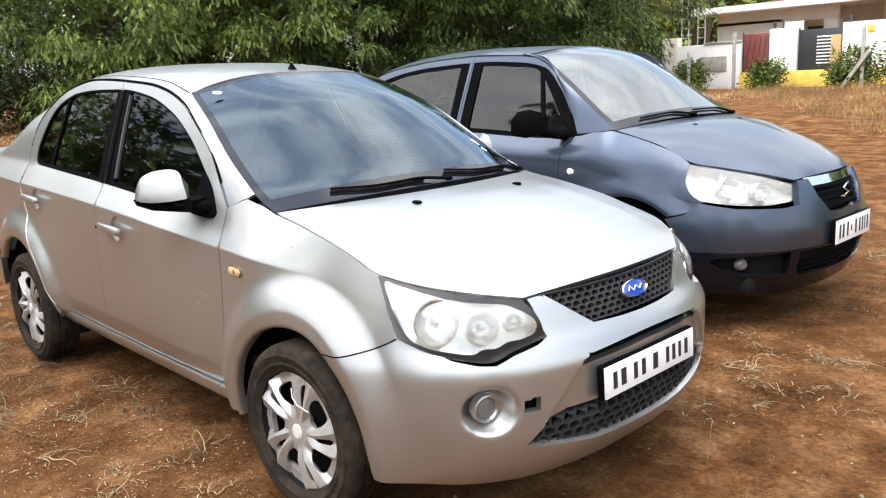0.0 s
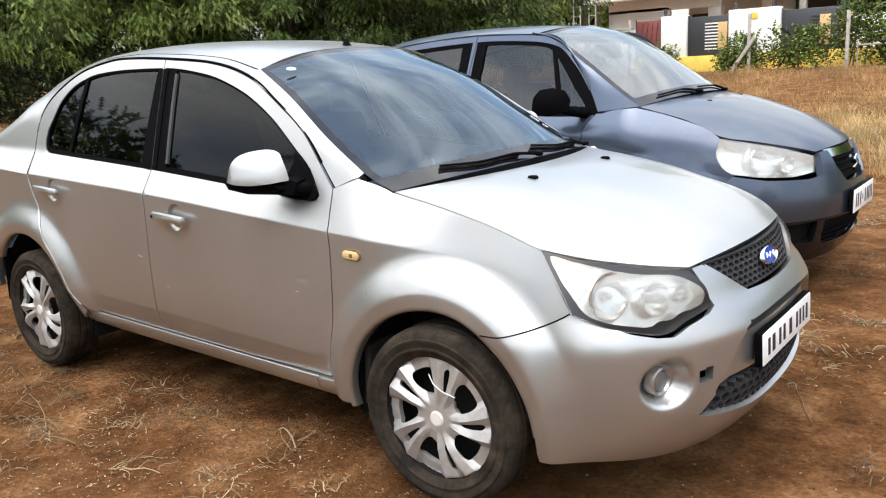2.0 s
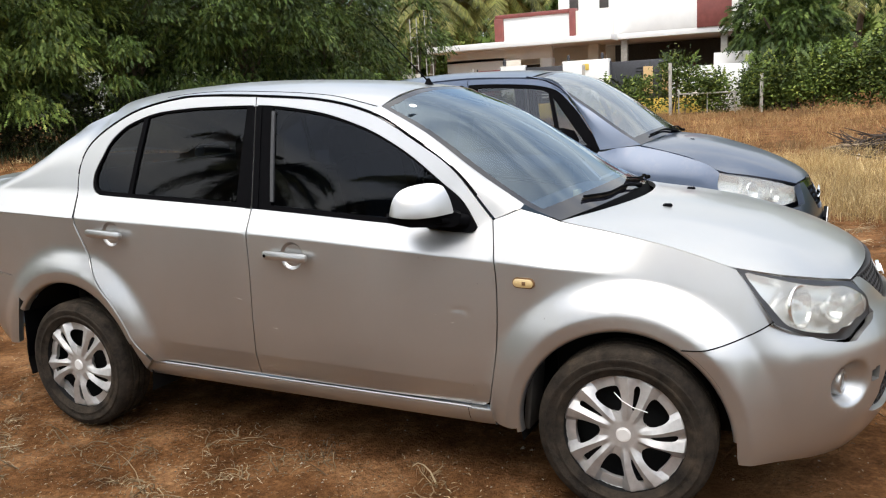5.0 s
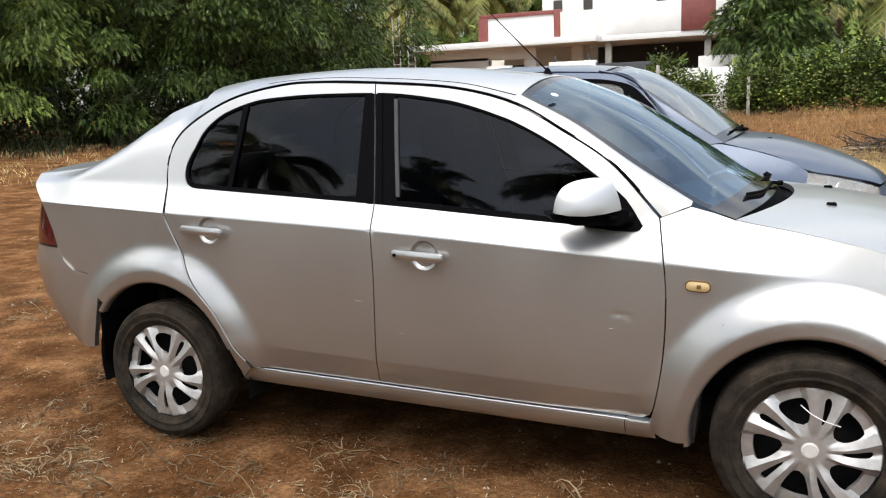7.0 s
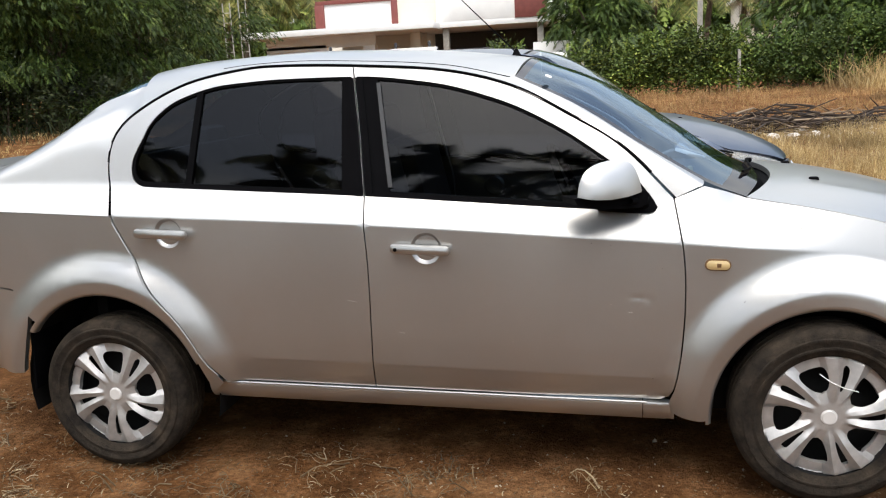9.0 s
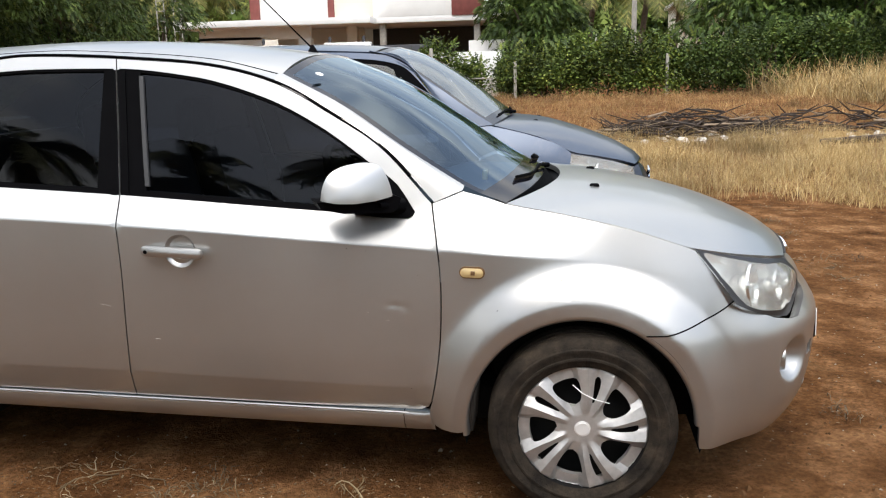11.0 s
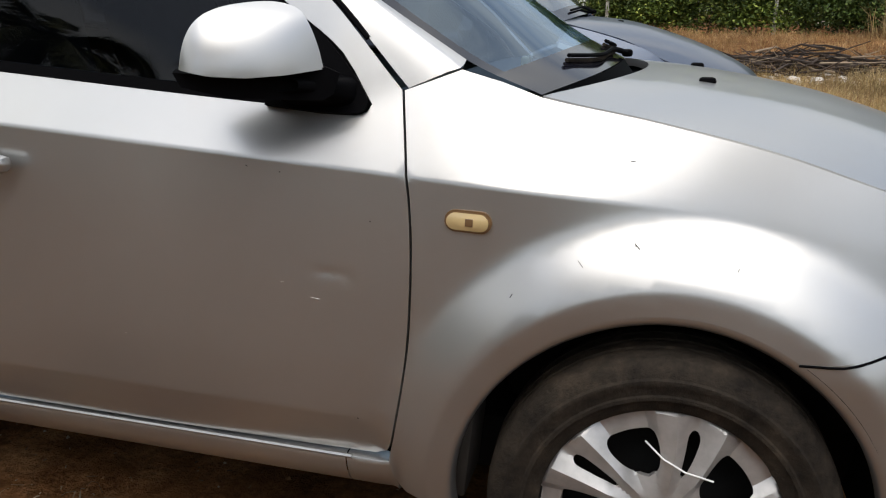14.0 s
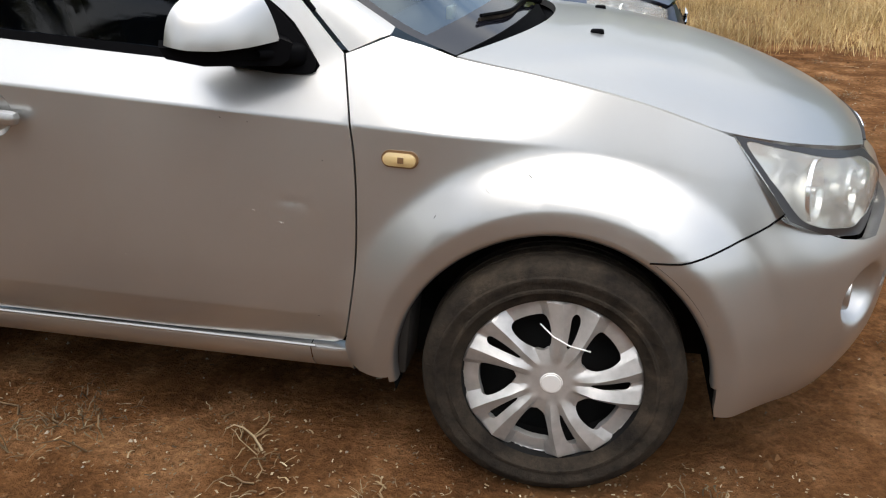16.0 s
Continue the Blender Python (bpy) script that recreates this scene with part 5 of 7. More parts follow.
        for (u, v, rad) in ((8, 7, 0.064), (15, 7, 0.046), (20, 7, 0.024)):
            p = Vector(rows[v][u]) - n * 0.034
            bowl = lathe([(0.012, -0.035), (rad * 0.5, -0.026), (rad * 0.9, -0.004), (rad, 0.012), (rad * 1.06, 0.012), (rad * 1.07, 0.004)], 32, "z")
            lathe([(0.0, 0.012), (0.009, 0.009), (0.012, -0.002), (0.011, -0.035)], 16, "z", bowl)
            b = part("reflector_bowl", bowl, REFLECTOR, lampo, "round chrome reflector")
            b.matrix_basis = Matrix.Translation(p) @ Vector((0.90, s * 0.40, 0.12)).to_track_quat("Z", "Y").to_matrix().to_4x4()
        fog = part("fog_lamp", lathe([(0.0, 0.008), (0.020, 0.007), (0.029, 0.004), (0.031, 0.0)], 32, "z"), FOG_GLASS, car, "round fog lamp in a deep silver bowl")
        fog.matrix_basis = Matrix.Translation((0.634, s * 0.578, 0.460)) @ Vector((0.96, s * 0.25, 0)).to_track_quat("Z", "Y").to_matrix().to_4x4()
        part("fog_reflector", lathe([(0.0, -0.02), (0.022, -0.012), (0.031, 0.002), (0.036, 0.009), (0.041, 0.007), (0.043, 0.0), (0.043, -0.02)], 32, "z"), SILVER, fog)
    # small stickers and the underside
    st = part("screen_sticker", lathe([(0.0, 0.0012), (0.013, 0.0012), (0.014, 0.0)], 24, "z"), WHITE_PLATE, car, "small white sticker on the windscreen")
    st.matrix_basis = Matrix.Translation((-0.868, -0.478, 1.374)) @ Vector((0.52, -0.16, 0.84)).to_track_quat("Z", "Y").to_matrix().to_4x4() @ Matrix.Diagonal((1.4, 0.8, 1, 1))
    for i, j, w in ((37, 9, 1.3), (37, 7, 0.8)):
        a, b, c = (Vector(rows_ws[j][i]), Vector(rows_ws[j][i - 1]), Vector(rows_ws[j + 1][i]))
        n = (a - b).cross(c - a).normalized()
        n = n if n.z > 0 else -n
        st = part("screen_sticker", box((0.036 * w, 0.020, 0.0012), (0, 0, 0), 0.0005), WHITE_PLATE, car, "small white paper on the windscreen")
        st.matrix_basis = Matrix.Translation(a + n * 0.002) @ n.to_track_quat("Z", "X").to_matrix().to_4x4()
    tag = part("dashboard_ornament", box((0.02, 0.075, 0.05), (0, 0, 0), 0.006), AMBER, car, "small gold ornament on the dashboard")
    tag.location = (-0.36, -0.03, 0.975)
    part("underbody", box((3.1, 1.20, 0.13), (-1.30, 0, 0.275), 0.03), DULL_BLACK, car)
    part("floor_pan", box((1.62, 1.36, 0.08), (-1.26, 0, 0.278), 0.02), DULL_BLACK, car)
    part("engine_block", box((0.85, 1.1, 0.40), (0.12, 0, 0.55), 0.03), DULL_BLACK, car)
    add_cabin(car, 0.0, 0.0, 0.02, -0.36, 1.0)
    return car


LAMP_GREY = plain("lamp_grey", (0.022, 0.022, 0.023), 0.35, vary=0.1, coat=0.1, spec=0.3)
GRILLE_GREY = plain("grille_grey", (0.030, 0.030, 0.031), 0.6, vary=0.15, spec=0.2)
silver_saloon()


# ---- the slate-blue saloon beside it ----
def slate_saloon():
    car = thing("blue_car", "slate-blue four-door saloon parked beside the silver car", "car", at=(0, 2.45, 0))
    sh = Shape(
        width=[(-3.9, 0.70), (-3.5, 0.80), (-2.5, 0.835), (-1.0, 0.838), (-0.5, 0.832), (-0.2, 0.815), (0.0, 0.785), (0.2, 0.72)],
        crease=[(-3.9, 0.95), (-2.0, 0.93), (-0.8, 0.88), (-0.45, 0.82), (-0.2, 0.75), (0.1, 0.67)],
        top_z=[(-3.9, 1.10), (-2.4, 1.070), (-1.6, 1.035), (-0.9, 1.005), (-0.72, 1.02), (-0.55, 1.068), (-0.48, 1.056), (-0.35, 1.028), (-0.2, 0.985), (-0.1, 0.948), (-0.02, 0.898), (0.1, 0.84)],
        top_y=[(-3.9, 0.70), (-2.4, 0.745), (-1.0, 0.755), (-0.72, 0.745), (-0.55, 0.725), (-0.48, 0.715), (-0.2, 0.725), (-0.02, 0.722), (0.1, 0.70)],
        low=[(0.18, -0.11), (0.25, -0.08), (0.33, -0.05), (0.45, -0.02), (0.6, 0.0), (0.85, 0.0), (1.0, -0.012)],
        arches=[(-0.36, 0.31, 0.42, 0.52), (-2.86, 0.31, 0.42, 0.52)], flare=0.020, lean=0.34, bow=0.05,
    )
    dlo_top = pchip([(-2.95, 1.10), (-2.80, 1.25), (-2.5, 1.40), (-2.1, 1.462), (-1.6, 1.480), (-1.25, 1.462), (-1.06, 1.425), (-0.90, 1.290), (-0.78, 1.135), (-0.70, 1.050)])
    belt = pchip([(-2.9, 1.085), (-2.4, 1.072), (-1.6, 1.040), (-0.95, 1.012), (-0.70, 1.020)])
    rail = [(-0.735, 1.03), (-0.80, 1.165), (-0.92, 1.325), (-1.06, 1.460), (-1.25, 1.500), (-1.66, 1.518), (-2.1, 1.500), (-2.55, 1.435), (-2.85, 1.290), (-3.02, 1.12), (-3.02, 1.00)]
    for side in (-1, 1):
        fr = flat(rail[5::-1], 34)
        fgap = flat([(-0.735, 1.03), (-0.79, 0.95), (-0.80, 0.75), (-0.80, 0.50), (-0.81, 0.34)], 18)
        b_gap = flat([(-1.66, 1.518), (-1.70, 1.05), (-1.70, 0.6), (-1.70, 0.34)], 24)
        bottom = [(x, 0.33) for x in np.linspace(-0.82, -1.69, 16)]
        win = [(x, dlo_top(x)) for x in np.linspace(-1.655, -0.725, 40)] + [(x, belt(x)) for x in np.linspace(-0.735, -1.68, 24)]
        door = panel("front_door", fr + fgap[1:] + bottom + b_gap[::-1][1:-1], sh, side, SLATE, car, step=0.035, holes=[win])
        pane = [(x, dlo_top(x) - 0.022) for x in np.linspace(-1.585, -1.135, 24)] + [(-1.09, 1.40), (-1.035, 1.20)] + [(x, belt(x) + 0.028) for x in np.linspace(-0.985, -1.60, 16)]
        vent = [(-1.055, 1.365), (-1.035, 1.345), (-0.90, 1.175), (-0.80, 1.055), (-0.93, 1.04), (-0.965, 1.06)]
        panel("window_trim", win, sh, side, BLACK, door, "black window surround", gap=0.0005, off=-0.004, holes=[pane, vent], depth=0.02, step=0.035)
        panel("window_pane", pane, sh, side, PALE_TINT, door, "clear side glass", gap=0, off=-0.012, depth=0, step=0.04)
        panel("vent_pane", vent, sh, side, PALE_TINT, door, "small fixed front glass", gap=0, off=-0.012, depth=0, step=0.04)
        rr = flat(rail[5:], 30)
        rb = [(x, 0.33) for x in np.linspace(-2.45, -1.71, 12)]
        rdoor_out = rr + flat([(-3.02, 1.00), (-2.92, 0.90), (-2.70, 0.74), (-2.52, 0.55), (-2.46, 0.36)], 14)[1:] + rb + b_gap[::-1][1:-1]
        rwin = [(x, dlo_top(x)) for x in np.linspace(-1.69, -2.90, 34)] + [(x, belt(x)) for x in np.linspace(-2.86, -1.715, 24)]
        rdoor = panel("rear_door", rdoor_out, sh, side, SLATE, car, step=0.035, holes=[rwin])
        rpane = [(x, dlo_top(x) - 0.022) for x in np.linspace(-1.77, -2.80, 30)] + [(x, belt(x) + 0.026) for x in np.linspace(-2.76, -1.785, 20)]
        panel("window_trim", rwin, sh, side, BLACK, rdoor, "black window surround", gap=0.0005, off=-0.004, holes=[rpane], depth=0.02, step=0.035)
        panel("window_pane", rpane, sh, side, PALE_TINT, rdoor, "clear side glass", gap=0, off=-0.012, depth=0, step=0.04)
        arch_f = arc(-0.36, 0.31, 0.40, 190, 50, 24)
        seam = flat([arch_f[-1], (0.0, 0.645), (0.075, 0.700)], 8)
        lamp = flat([(0.075, 0.70), (0.015, 0.735), (-0.024, 0.805), (-0.018, 0.888)], 10)
        hood_edge = [(x, sh.top_z(x) - 0.003) for x in np.linspace(-0.03, -0.50, 24)]
        fender_out = [(-0.81, 0.33), (-0.77, 0.24)] + arch_f + seam[1:] + lamp[1:] + hood_edge + [(-0.62, 1.050), (-0.70, 1.030)] + fgap[:-1]
        panel("front_fender", fender_out, sh, side, SLATE, car, step=0.03, depth=0.03)
        rep = part("side_repeater", lathe([(0.0, 0.006), (0.013, 0.005), (0.018, 0.0)], 20), CLEAR_WHITE, car, "small white indicator lamp")
        rep.matrix_basis = pose(-0.715, side * (sh.y(-0.715, 0.832) + 0.001), 0.832, 0, 0, 0 if side > 0 else 180)
        rep.scale = (1.4, 1, 1)
        arch_r = arc(-2.86, 0.31, 0.40, 170, 15, 24)
        q_out = [(-3.75, 0.30), (-3.26, 0.30)] + arch_r + [(-2.47, 0.33), (-2.52, 0.55), (-2.70, 0.74), (-2.92, 0.90), (-3.02, 1.0), (-3.02, 1.08), (-3.80, 1.05), (-3.85, 0.7)]
        panel("rear_quarter", q_out, sh, side, SLATE, car, step=0.05, depth=0.03)
        panel("sill", [(-2.50, 0.22), (-2.50, 0.315), (-0.79, 0.315), (-0.77, 0.235), (-0.79, 0.21)], sh, side, SLATE, car, step=0.04, off=0.01)
        for cx in (-0.36, -2.86):
            ring = [[np.array([cx + 0.415 * math.cos(radians(a)), side * yy, 0.31 + 0.415 * math.sin(radians(a))]) for a in np.linspace(-15, 195, 20)] for yy in (0.48, 0.82)]
            liner = grid_bm(ring)
            liner.faces.new([v for v in liner.verts if abs(abs(v.co.y) - 0.48) < 1e-6])
            part("wheel_well", liner, DULL_BLACK, car)
            make_wheel(car, (cx, side * 0.755, 0.312), side, 0.317, 0.195, 0.205, 33)
        # pillar beside the windscreen
        ws_edge = [(-0.48, 0.712, 1.063), (-0.62, 0.690, 1.150), (-0.85, 0.640, 1.310), (-1.05, 0.595, 1.440), (-1.20, 0.560, 1.505)]
        wse = [np.array([x, side * y, z]) for x, y, z in ws_edge]
        lo = curve([np.array([-0.725, side * sh.y(-0.73, 1.035), 1.038]), wse[0]], 6)
        outer = curve([lo[0]] + [np.array([x, side * (sh.y(x, z) - 0.002), z + 0.006]) for x, z in rail[1:5]], 24)
        inner = curve(wse, 24)
        up = curve([outer[-1], np.array([-1.24, side * 0.585, 1.515]), inner[-1]], 6)
        bm = grid_bm(coons(lo, up, outer, inner))
        face_out(bm, (-1.2, 0, 0.9))
        rim(bm, 0.012)
        part("front_pillar", bm, SLATE, car)
        # black mirror
        mirror = new("door_mirror")
        mirror.parent = car
        tagged(mirror, "glossy black door mirror")
        cap = sheet([(0.0, 0.02), (0.01, 0.09), (0.05, 0.135), (0.12, 0.145), (0.19, 0.125), (0.215, 0.07), (0.20, 0.01), (0.10, -0.015), (0.02, -0.005)],
                    lambda u, v: (u - 1.02, side * (0.965 + 0.05 * (1 - ((u - 0.11) / 0.14) ** 2) * (1 - ((v - 0.06) / 0.12) ** 2) - 0.35 * u), v + 1.045), 0.016)
        face_out(cap, (-0.92, side * 0.7, 1.1))
        rim(cap, 0.10)
        part("mirror_shell", cap, BLACK, mirror)
        part("mirror_arm", tube([(-0.80, side * 0.74, 1.035), (-0.86, side * 0.84, 1.05), (-0.90, side * 0.90, 1.08)], [0.035, 0.03, 0.03], 10), BLACK, mirror)
    roof_mid = pchip([(-3.1, 1.30), (-2.8, 1.46), (-2.4, 1.555), (-1.9, 1.580), (-1.5, 1.572), (-1.2, 1.545)])
    rail_z = pchip(sorted(rail[4:9]))

    def roof(x, s):
        zr = rail_z(x) + 0.008
        yr = sh.y(x, zr) - 0.006
        return (x + (1 - s * s) * 0.04 * smooth01(-1.6, -1.2, x), s * yr, zr + (roof_mid(x) - zr) * (1 - abs(s) ** 2.6))

    bm = grid_bm(lofted(roof, np.linspace(-1.22, -2.84, 40), 24))
    face_out(bm, (-1.5, 0, 0.5))
    rim(bm, 0.015)
    part("roof", bm, SLATE, car)
    back = [[np.array([x, s * y, z + 0.03 * (1 - s * s)]) for s in np.linspace(-1, 1, 13)] for x, y, z in ((-2.84, 0.56, 1.42), (-3.1, 0.58, 1.28), (-3.35, 0.62, 1.12))]
    bm = grid_bm(back)
    face_out(bm, (-2.6, 0, 0.8))
    part("rear_screen", bm, WINDSCREEN, car)
    for s in (-1, 1):
        bm = grid_bm([[np.array([-3.02, s * sh.y(-3.02, 1.08), 1.08]), np.array([-3.45, s * 0.76, 1.06])], [np.array([-2.85, s * 0.575, 1.40]), np.array([-3.35, s * 0.62, 1.12])]])
        face_out(bm, (-2.8, 0, 0.8))
        part("rear_pillar", bm, SLATE, car)
    boot = [[np.array([x, s * 0.72, z]) for s in np.linspace(-1, 1, 9)] for x, z in ((-3.33, 1.12), (-3.6, 1.11), (-3.88, 1.08), (-3.93, 0.9), (-3.95, 0.5), (-3.88, 0.25))]
    bm = grid_bm(boot)
    face_out(bm, (-3.0, 0, 0.6))
    part("boot_lid", bm, SLATE, car)
    # hood
    edge = curve([(-0.48, 0.712, 1.060), (-0.20, 0.722, 0.985), (-0.02, 0.718, 0.900), (0.13, 0.62, 0.864), (0.28, 0.48, 0.822), (0.375, 0.37, 0.786)], 32)
    mid = curve([(-0.42, 0, 1.085), (-0.2, 0, 1.060), (0.05, 0, 0.990), (0.25, 0, 0.912), (0.385, 0, 0.840), (0.43, 0, 0.800)], 32)

    def hood(u, s):
        k = int(round(u * 32))
        e, m = edge[k], mid[k]
        w = abs(s)
        return (m[0] + (e[0] - m[0]) * w**2, s * e[1], m[2] + (e[2] - m[2]) * w**2.6)

    bm = grid_bm(lofted(hood, [k / 32 for k in range(33)], 36))
    face_out(bm, (-0.1, 0, 0.3))
    rim(bm, 0.02)
    hood_ob = part("hood", bm, SLATE, car, "slate-blue hood reflecting sky and leaves")
    for y in (-0.27, 0.27):
        noz = part("washer_nozzle", box((0.03, 0.022, 0.016), (0, 0, 0), 0.005), BLACK, hood_ob)
        noz.location = (-0.247, y, 1.058)
    low_ws = curve([(-0.48, -0.710, 1.060), (-0.43, -0.4, 1.085), (-0.41, 0, 1.095), (-0.43, 0.4, 1.085), (-0.48, 0.710, 1.060)], 32)
    top_ws = curve([(-1.20, -0.560, 1.505), (-1.175, -0.28, 1.538), (-1.165, 0, 1.548), (-1.175, 0.28, 1.538), (-1.20, 0.560, 1.505)], 32)
    rows = coons(low_ws, top_ws, curve([(x, -y, z) for x, y, z in ws_edge], 24), curve(ws_edge, 24))
    for j, row in enumerate(rows):
        for i, p in enumerate(row):
            k = math.sin(math.pi * j / 24) * math.sin(math.pi * i / 32)
            p[0] += 0.02 * k
            p[2] += 0.025 * k
    glass = grid_bm([row[1:-1] for row in rows[2:-1]])
    face_out(glass, (-1.2, 0, 0.7))
    part("windscreen", glass, PALE_SCREEN, car, "windscreen hazed grey for dust and a pale sky reflection")
    border = grid_bm(rows[:3])
    grid_bm([row[:2] for row in rows[2:]], border)
    grid_bm([row[-2:] for row in rows[2:]], border)
    grid_bm([row[1:-1] for row in rows[-2:]], border)
    face_out(border, (-1.2, 0, 0.7))
    part("screen_border", border, GLOSS_BLACK, car)
    for i0, i1 in ((16, 5), (29, 17)):
        pts = [np.array(rows[0 if q < 0.3 else 1][int(round(i0 + (i1 - i0) * q))]) + (0.005, 0, 0.009) for q in (0, 0.35, 0.7, 1)]
        pts = [np.array(q) for q in curve(pts, 12)]
        w = tube(pts, [0.008] * 5 + [0.0055] * 8, 6)
        box((0.04, 0.04, 0.02), tuple(pts[0]), 0.01, w)
        part("wiper", w, BLACK, car)
    # nose
    nose_x = pchip([(0.16, 0.40), (0.22, 0.455), (0.32, 0.500), (0.42, 0.525), (0.52, 0.530), (0.60, 0.515), (0.68, 0.490), (0.76, 0.455), (0.81, 0.425)])
    nose_w = pchip([(0.16, 0.76), (0.25, 0.81), (0.4, 0.845), (0.55, 0.85), (0.70, 0.83), (0.80, 0.80)])
    XC = -0.20

    def nose(u, z, off=0.0):
        a, w = nose_x(z) - XC + off, nose_w(z) + off
        c, s = math.cos(u), math.sin(u)
        r = (abs(c) ** 2.4 + abs(s) ** 2.4) ** (-1 / 2.4)
        return (XC + a * r * c, w * r * s, z)

    def ang(x, y, z):
        return math.atan2(y / nose_w(z), (x - XC) / (nose_x(z) - XC))

    half = [(ang(x, y, z), z) for x, y, z in ((0.03, -0.80, 0.215), (0.04, -0.82, 0.35), (0.0, -0.83, 0.48), (-0.10, -0.84, 0.612), (0.0, -0.82, 0.640), (0.075, -0.79, 0.700), (0.20, -0.66, 0.672), (0.33, -0.47, 0.662), (0.375, -0.39, 0.672), (0.385, -0.375, 0.788))]
    half += [(ang(0.425, -0.30, 0.788), 0.788), (ang(0.45, -0.27, 0.70), 0.70), (ang(0.48, -0.20, 0.615), 0.615), (ang(0.50, -0.1, 0.605), 0.605)]
    outline = half + [(0, 0.605)] + [(-u, z) for u, z in half[::-1]] + [(0.6, 0.20), (0, 0.21), (-0.6, 0.20)]
    intake = [(-0.50, 0.295), (0.50, 0.295), (0.54, 0.345), (0.53, 0.432), (-0.53, 0.432), (-0.54, 0.345)]
    pockets = [[(s * 0.60, 0.315), (s * 0.90, 0.325), (s * 1.04, 0.352), (s * 1.12, 0.395), (s * 1.08, 0.418), (s * 0.60, 0.436)] for s in (-1, 1)]
    bm = sheet(outline, nose, 0.03, holes=[intake] + pockets, gap=0.002, lines=[[(u, 0.446) for u in np.linspace(-1.5, 1.5, 110)]])
    face_out(bm, (-0.3, 0, 0.45))
    rim(bm, 0.04)
    # black below: the black centre, and shade painted over the blue sides
    for f in bm.faces:
        f.material_index = 1 if f.calc_center_median().z < 0.446 else 0
    bumper = part("front_bumper", bm, [SLATE, GLOSS_BLACK], car, "slate-blue bumper, lower half blackened for black trim and shade")
    bm = sheet([(-1.15, 0.25), (1.15, 0.25), (1.15, 0.45), (-1.15, 0.45)], lambda u, z: nose(u, z, -0.05), 0.06)
    face_out(bm, (-0.3, 0, 0.45))
    part("bumper_backing", bm, DULL_BLACK, bumper)
    for z in (0.325, 0.352, 0.380):
        part("intake_slat", tube([nose(u, z, -0.02) for u in np.linspace(-0.52, 0.52, 20)], 0.007, 6), BLACK, bumper)
    for s in (-1, 1):
        fog = part("fog_lamp", lathe([(0.0, 0.014), (0.022, 0.011), (0.032, 0.0), (0.034, -0.02)], 24, "z"), FOG_GLASS, bumper, "round fog lamp in a black pocket")
        p = nose(s * 0.90, 0.378, -0.03)
        fog.matrix_basis = Matrix.Translation(p) @ Vector((0.9, s * 0.4, 0)).to_track_quat("Z", "Y").to_matrix().to_4x4()
    # grille with bars and a chrome top strip
    grille = new("grille")
    grille.parent = car
    tagged(grille, "black slatted grille under a chrome strip")
    g_out = [(-0.30, 0.790), (0.30, 0.790), (0.27, 0.70), (0.20, 0.612), (-0.20, 0.612), (-0.27, 0.70)]

    def gplace(y, z, off=0.0):
        return (0.475 - 0.45 * (z - 0.68) - 0.45 * y * y + off, y, z)

    bm = sheet(g_out, lambda y, z: gplace(y, z, -0.03), 0.04)
    face_out(bm, (0, 0, 0.6))
    part("grille_backing", bm, DULL_BLACK, grille)
    for z in (0.635, 0.668, 0.700, 0.730):
        w = 0.20 + 0.8 * (z - 0.612) * 0.8
        part("grille_bar", tube([gplace(y, z, 0.002) for y in np.linspace(-w, w, 14)], 0.009, 6), BLACK, grille)
    strip = sheet([(-0.31, 0.790), (0.31, 0.790), (0.28, 0.746), (-0.28, 0.746)], lambda y, z: gplace(y, z, 0.012), 0.02)
    face_out(strip, (0, 0, 0.7))
    rim(strip, 0.02)
    part("chrome_strip", strip, CHROME, grille, "bright chrome strip")
    mark = tube([(0, 0.035, 0.045), (0, -0.03, 0.025), (0, 0.03, 0.0), (0, -0.03, -0.025), (0, 0.0, -0.048)][::-1], [0.004, 0.010, 0.012, 0.010, 0.004], 6)
    emblem = part("emblem", mark, CHROME, grille, "small chrome emblem")
    emblem.location = (0.495, 0, 0.685)
    plate_bars(bumper, 0.542, 0.0, 0.500, 0.48, 0.125, [(-0.19, 0.030, 0.075), (-0.145, 0.034, 0.075), (-0.085, 0.028, 0.075), (-0.035, 0.020, 0.03), (0.03, 0.03, 0.075), (0.085, 0.026, 0.075), (0.125, 0.024, 0.075), (0.160, 0.016, 0.075), (0.198, 0.026, 0.075)])
    for s in (-1, 1):
        c = lambda *p: [(x, s * y, z) for x, y, z in p]
        top = curve(c((-0.020, 0.725, 0.888), (0.10, 0.645, 0.860), (0.25, 0.505, 0.816), (0.372, 0.385, 0.766)), 20)
        low = curve(c((0.07, 0.770, 0.708), (0.18, 0.665, 0.682), (0.30, 0.510, 0.668), (0.382, 0.385, 0.680)), 20)
        rear = curve(c((0.07, 0.770, 0.708), (0.010, 0.772, 0.742), (-0.028, 0.756, 0.812), (-0.020, 0.725, 0.888)), 12)
        front = curve(c((0.382, 0.385, 0.680), (0.372, 0.385, 0.766)), 12)
        rows = coons(low, top, rear, front)
        n = Vector((0.72, s * 0.6, 0.35)).normalized()
        for j, row in enumerate(rows):
            for i, p in enumerate(row):
                p += np.array(n) * 0.03 * math.sin(math.pi * j / 12) * math.sin(math.pi * i / 20)
        lampo = new("headlamp")
        lampo.parent = car
        tagged(lampo, "large clear headlamp")
        bm = grid_bm(rows)
        face_out(bm, (-0.2, 0, 0.5))
        part("lamp_lens", bm, CLEAR, lampo)
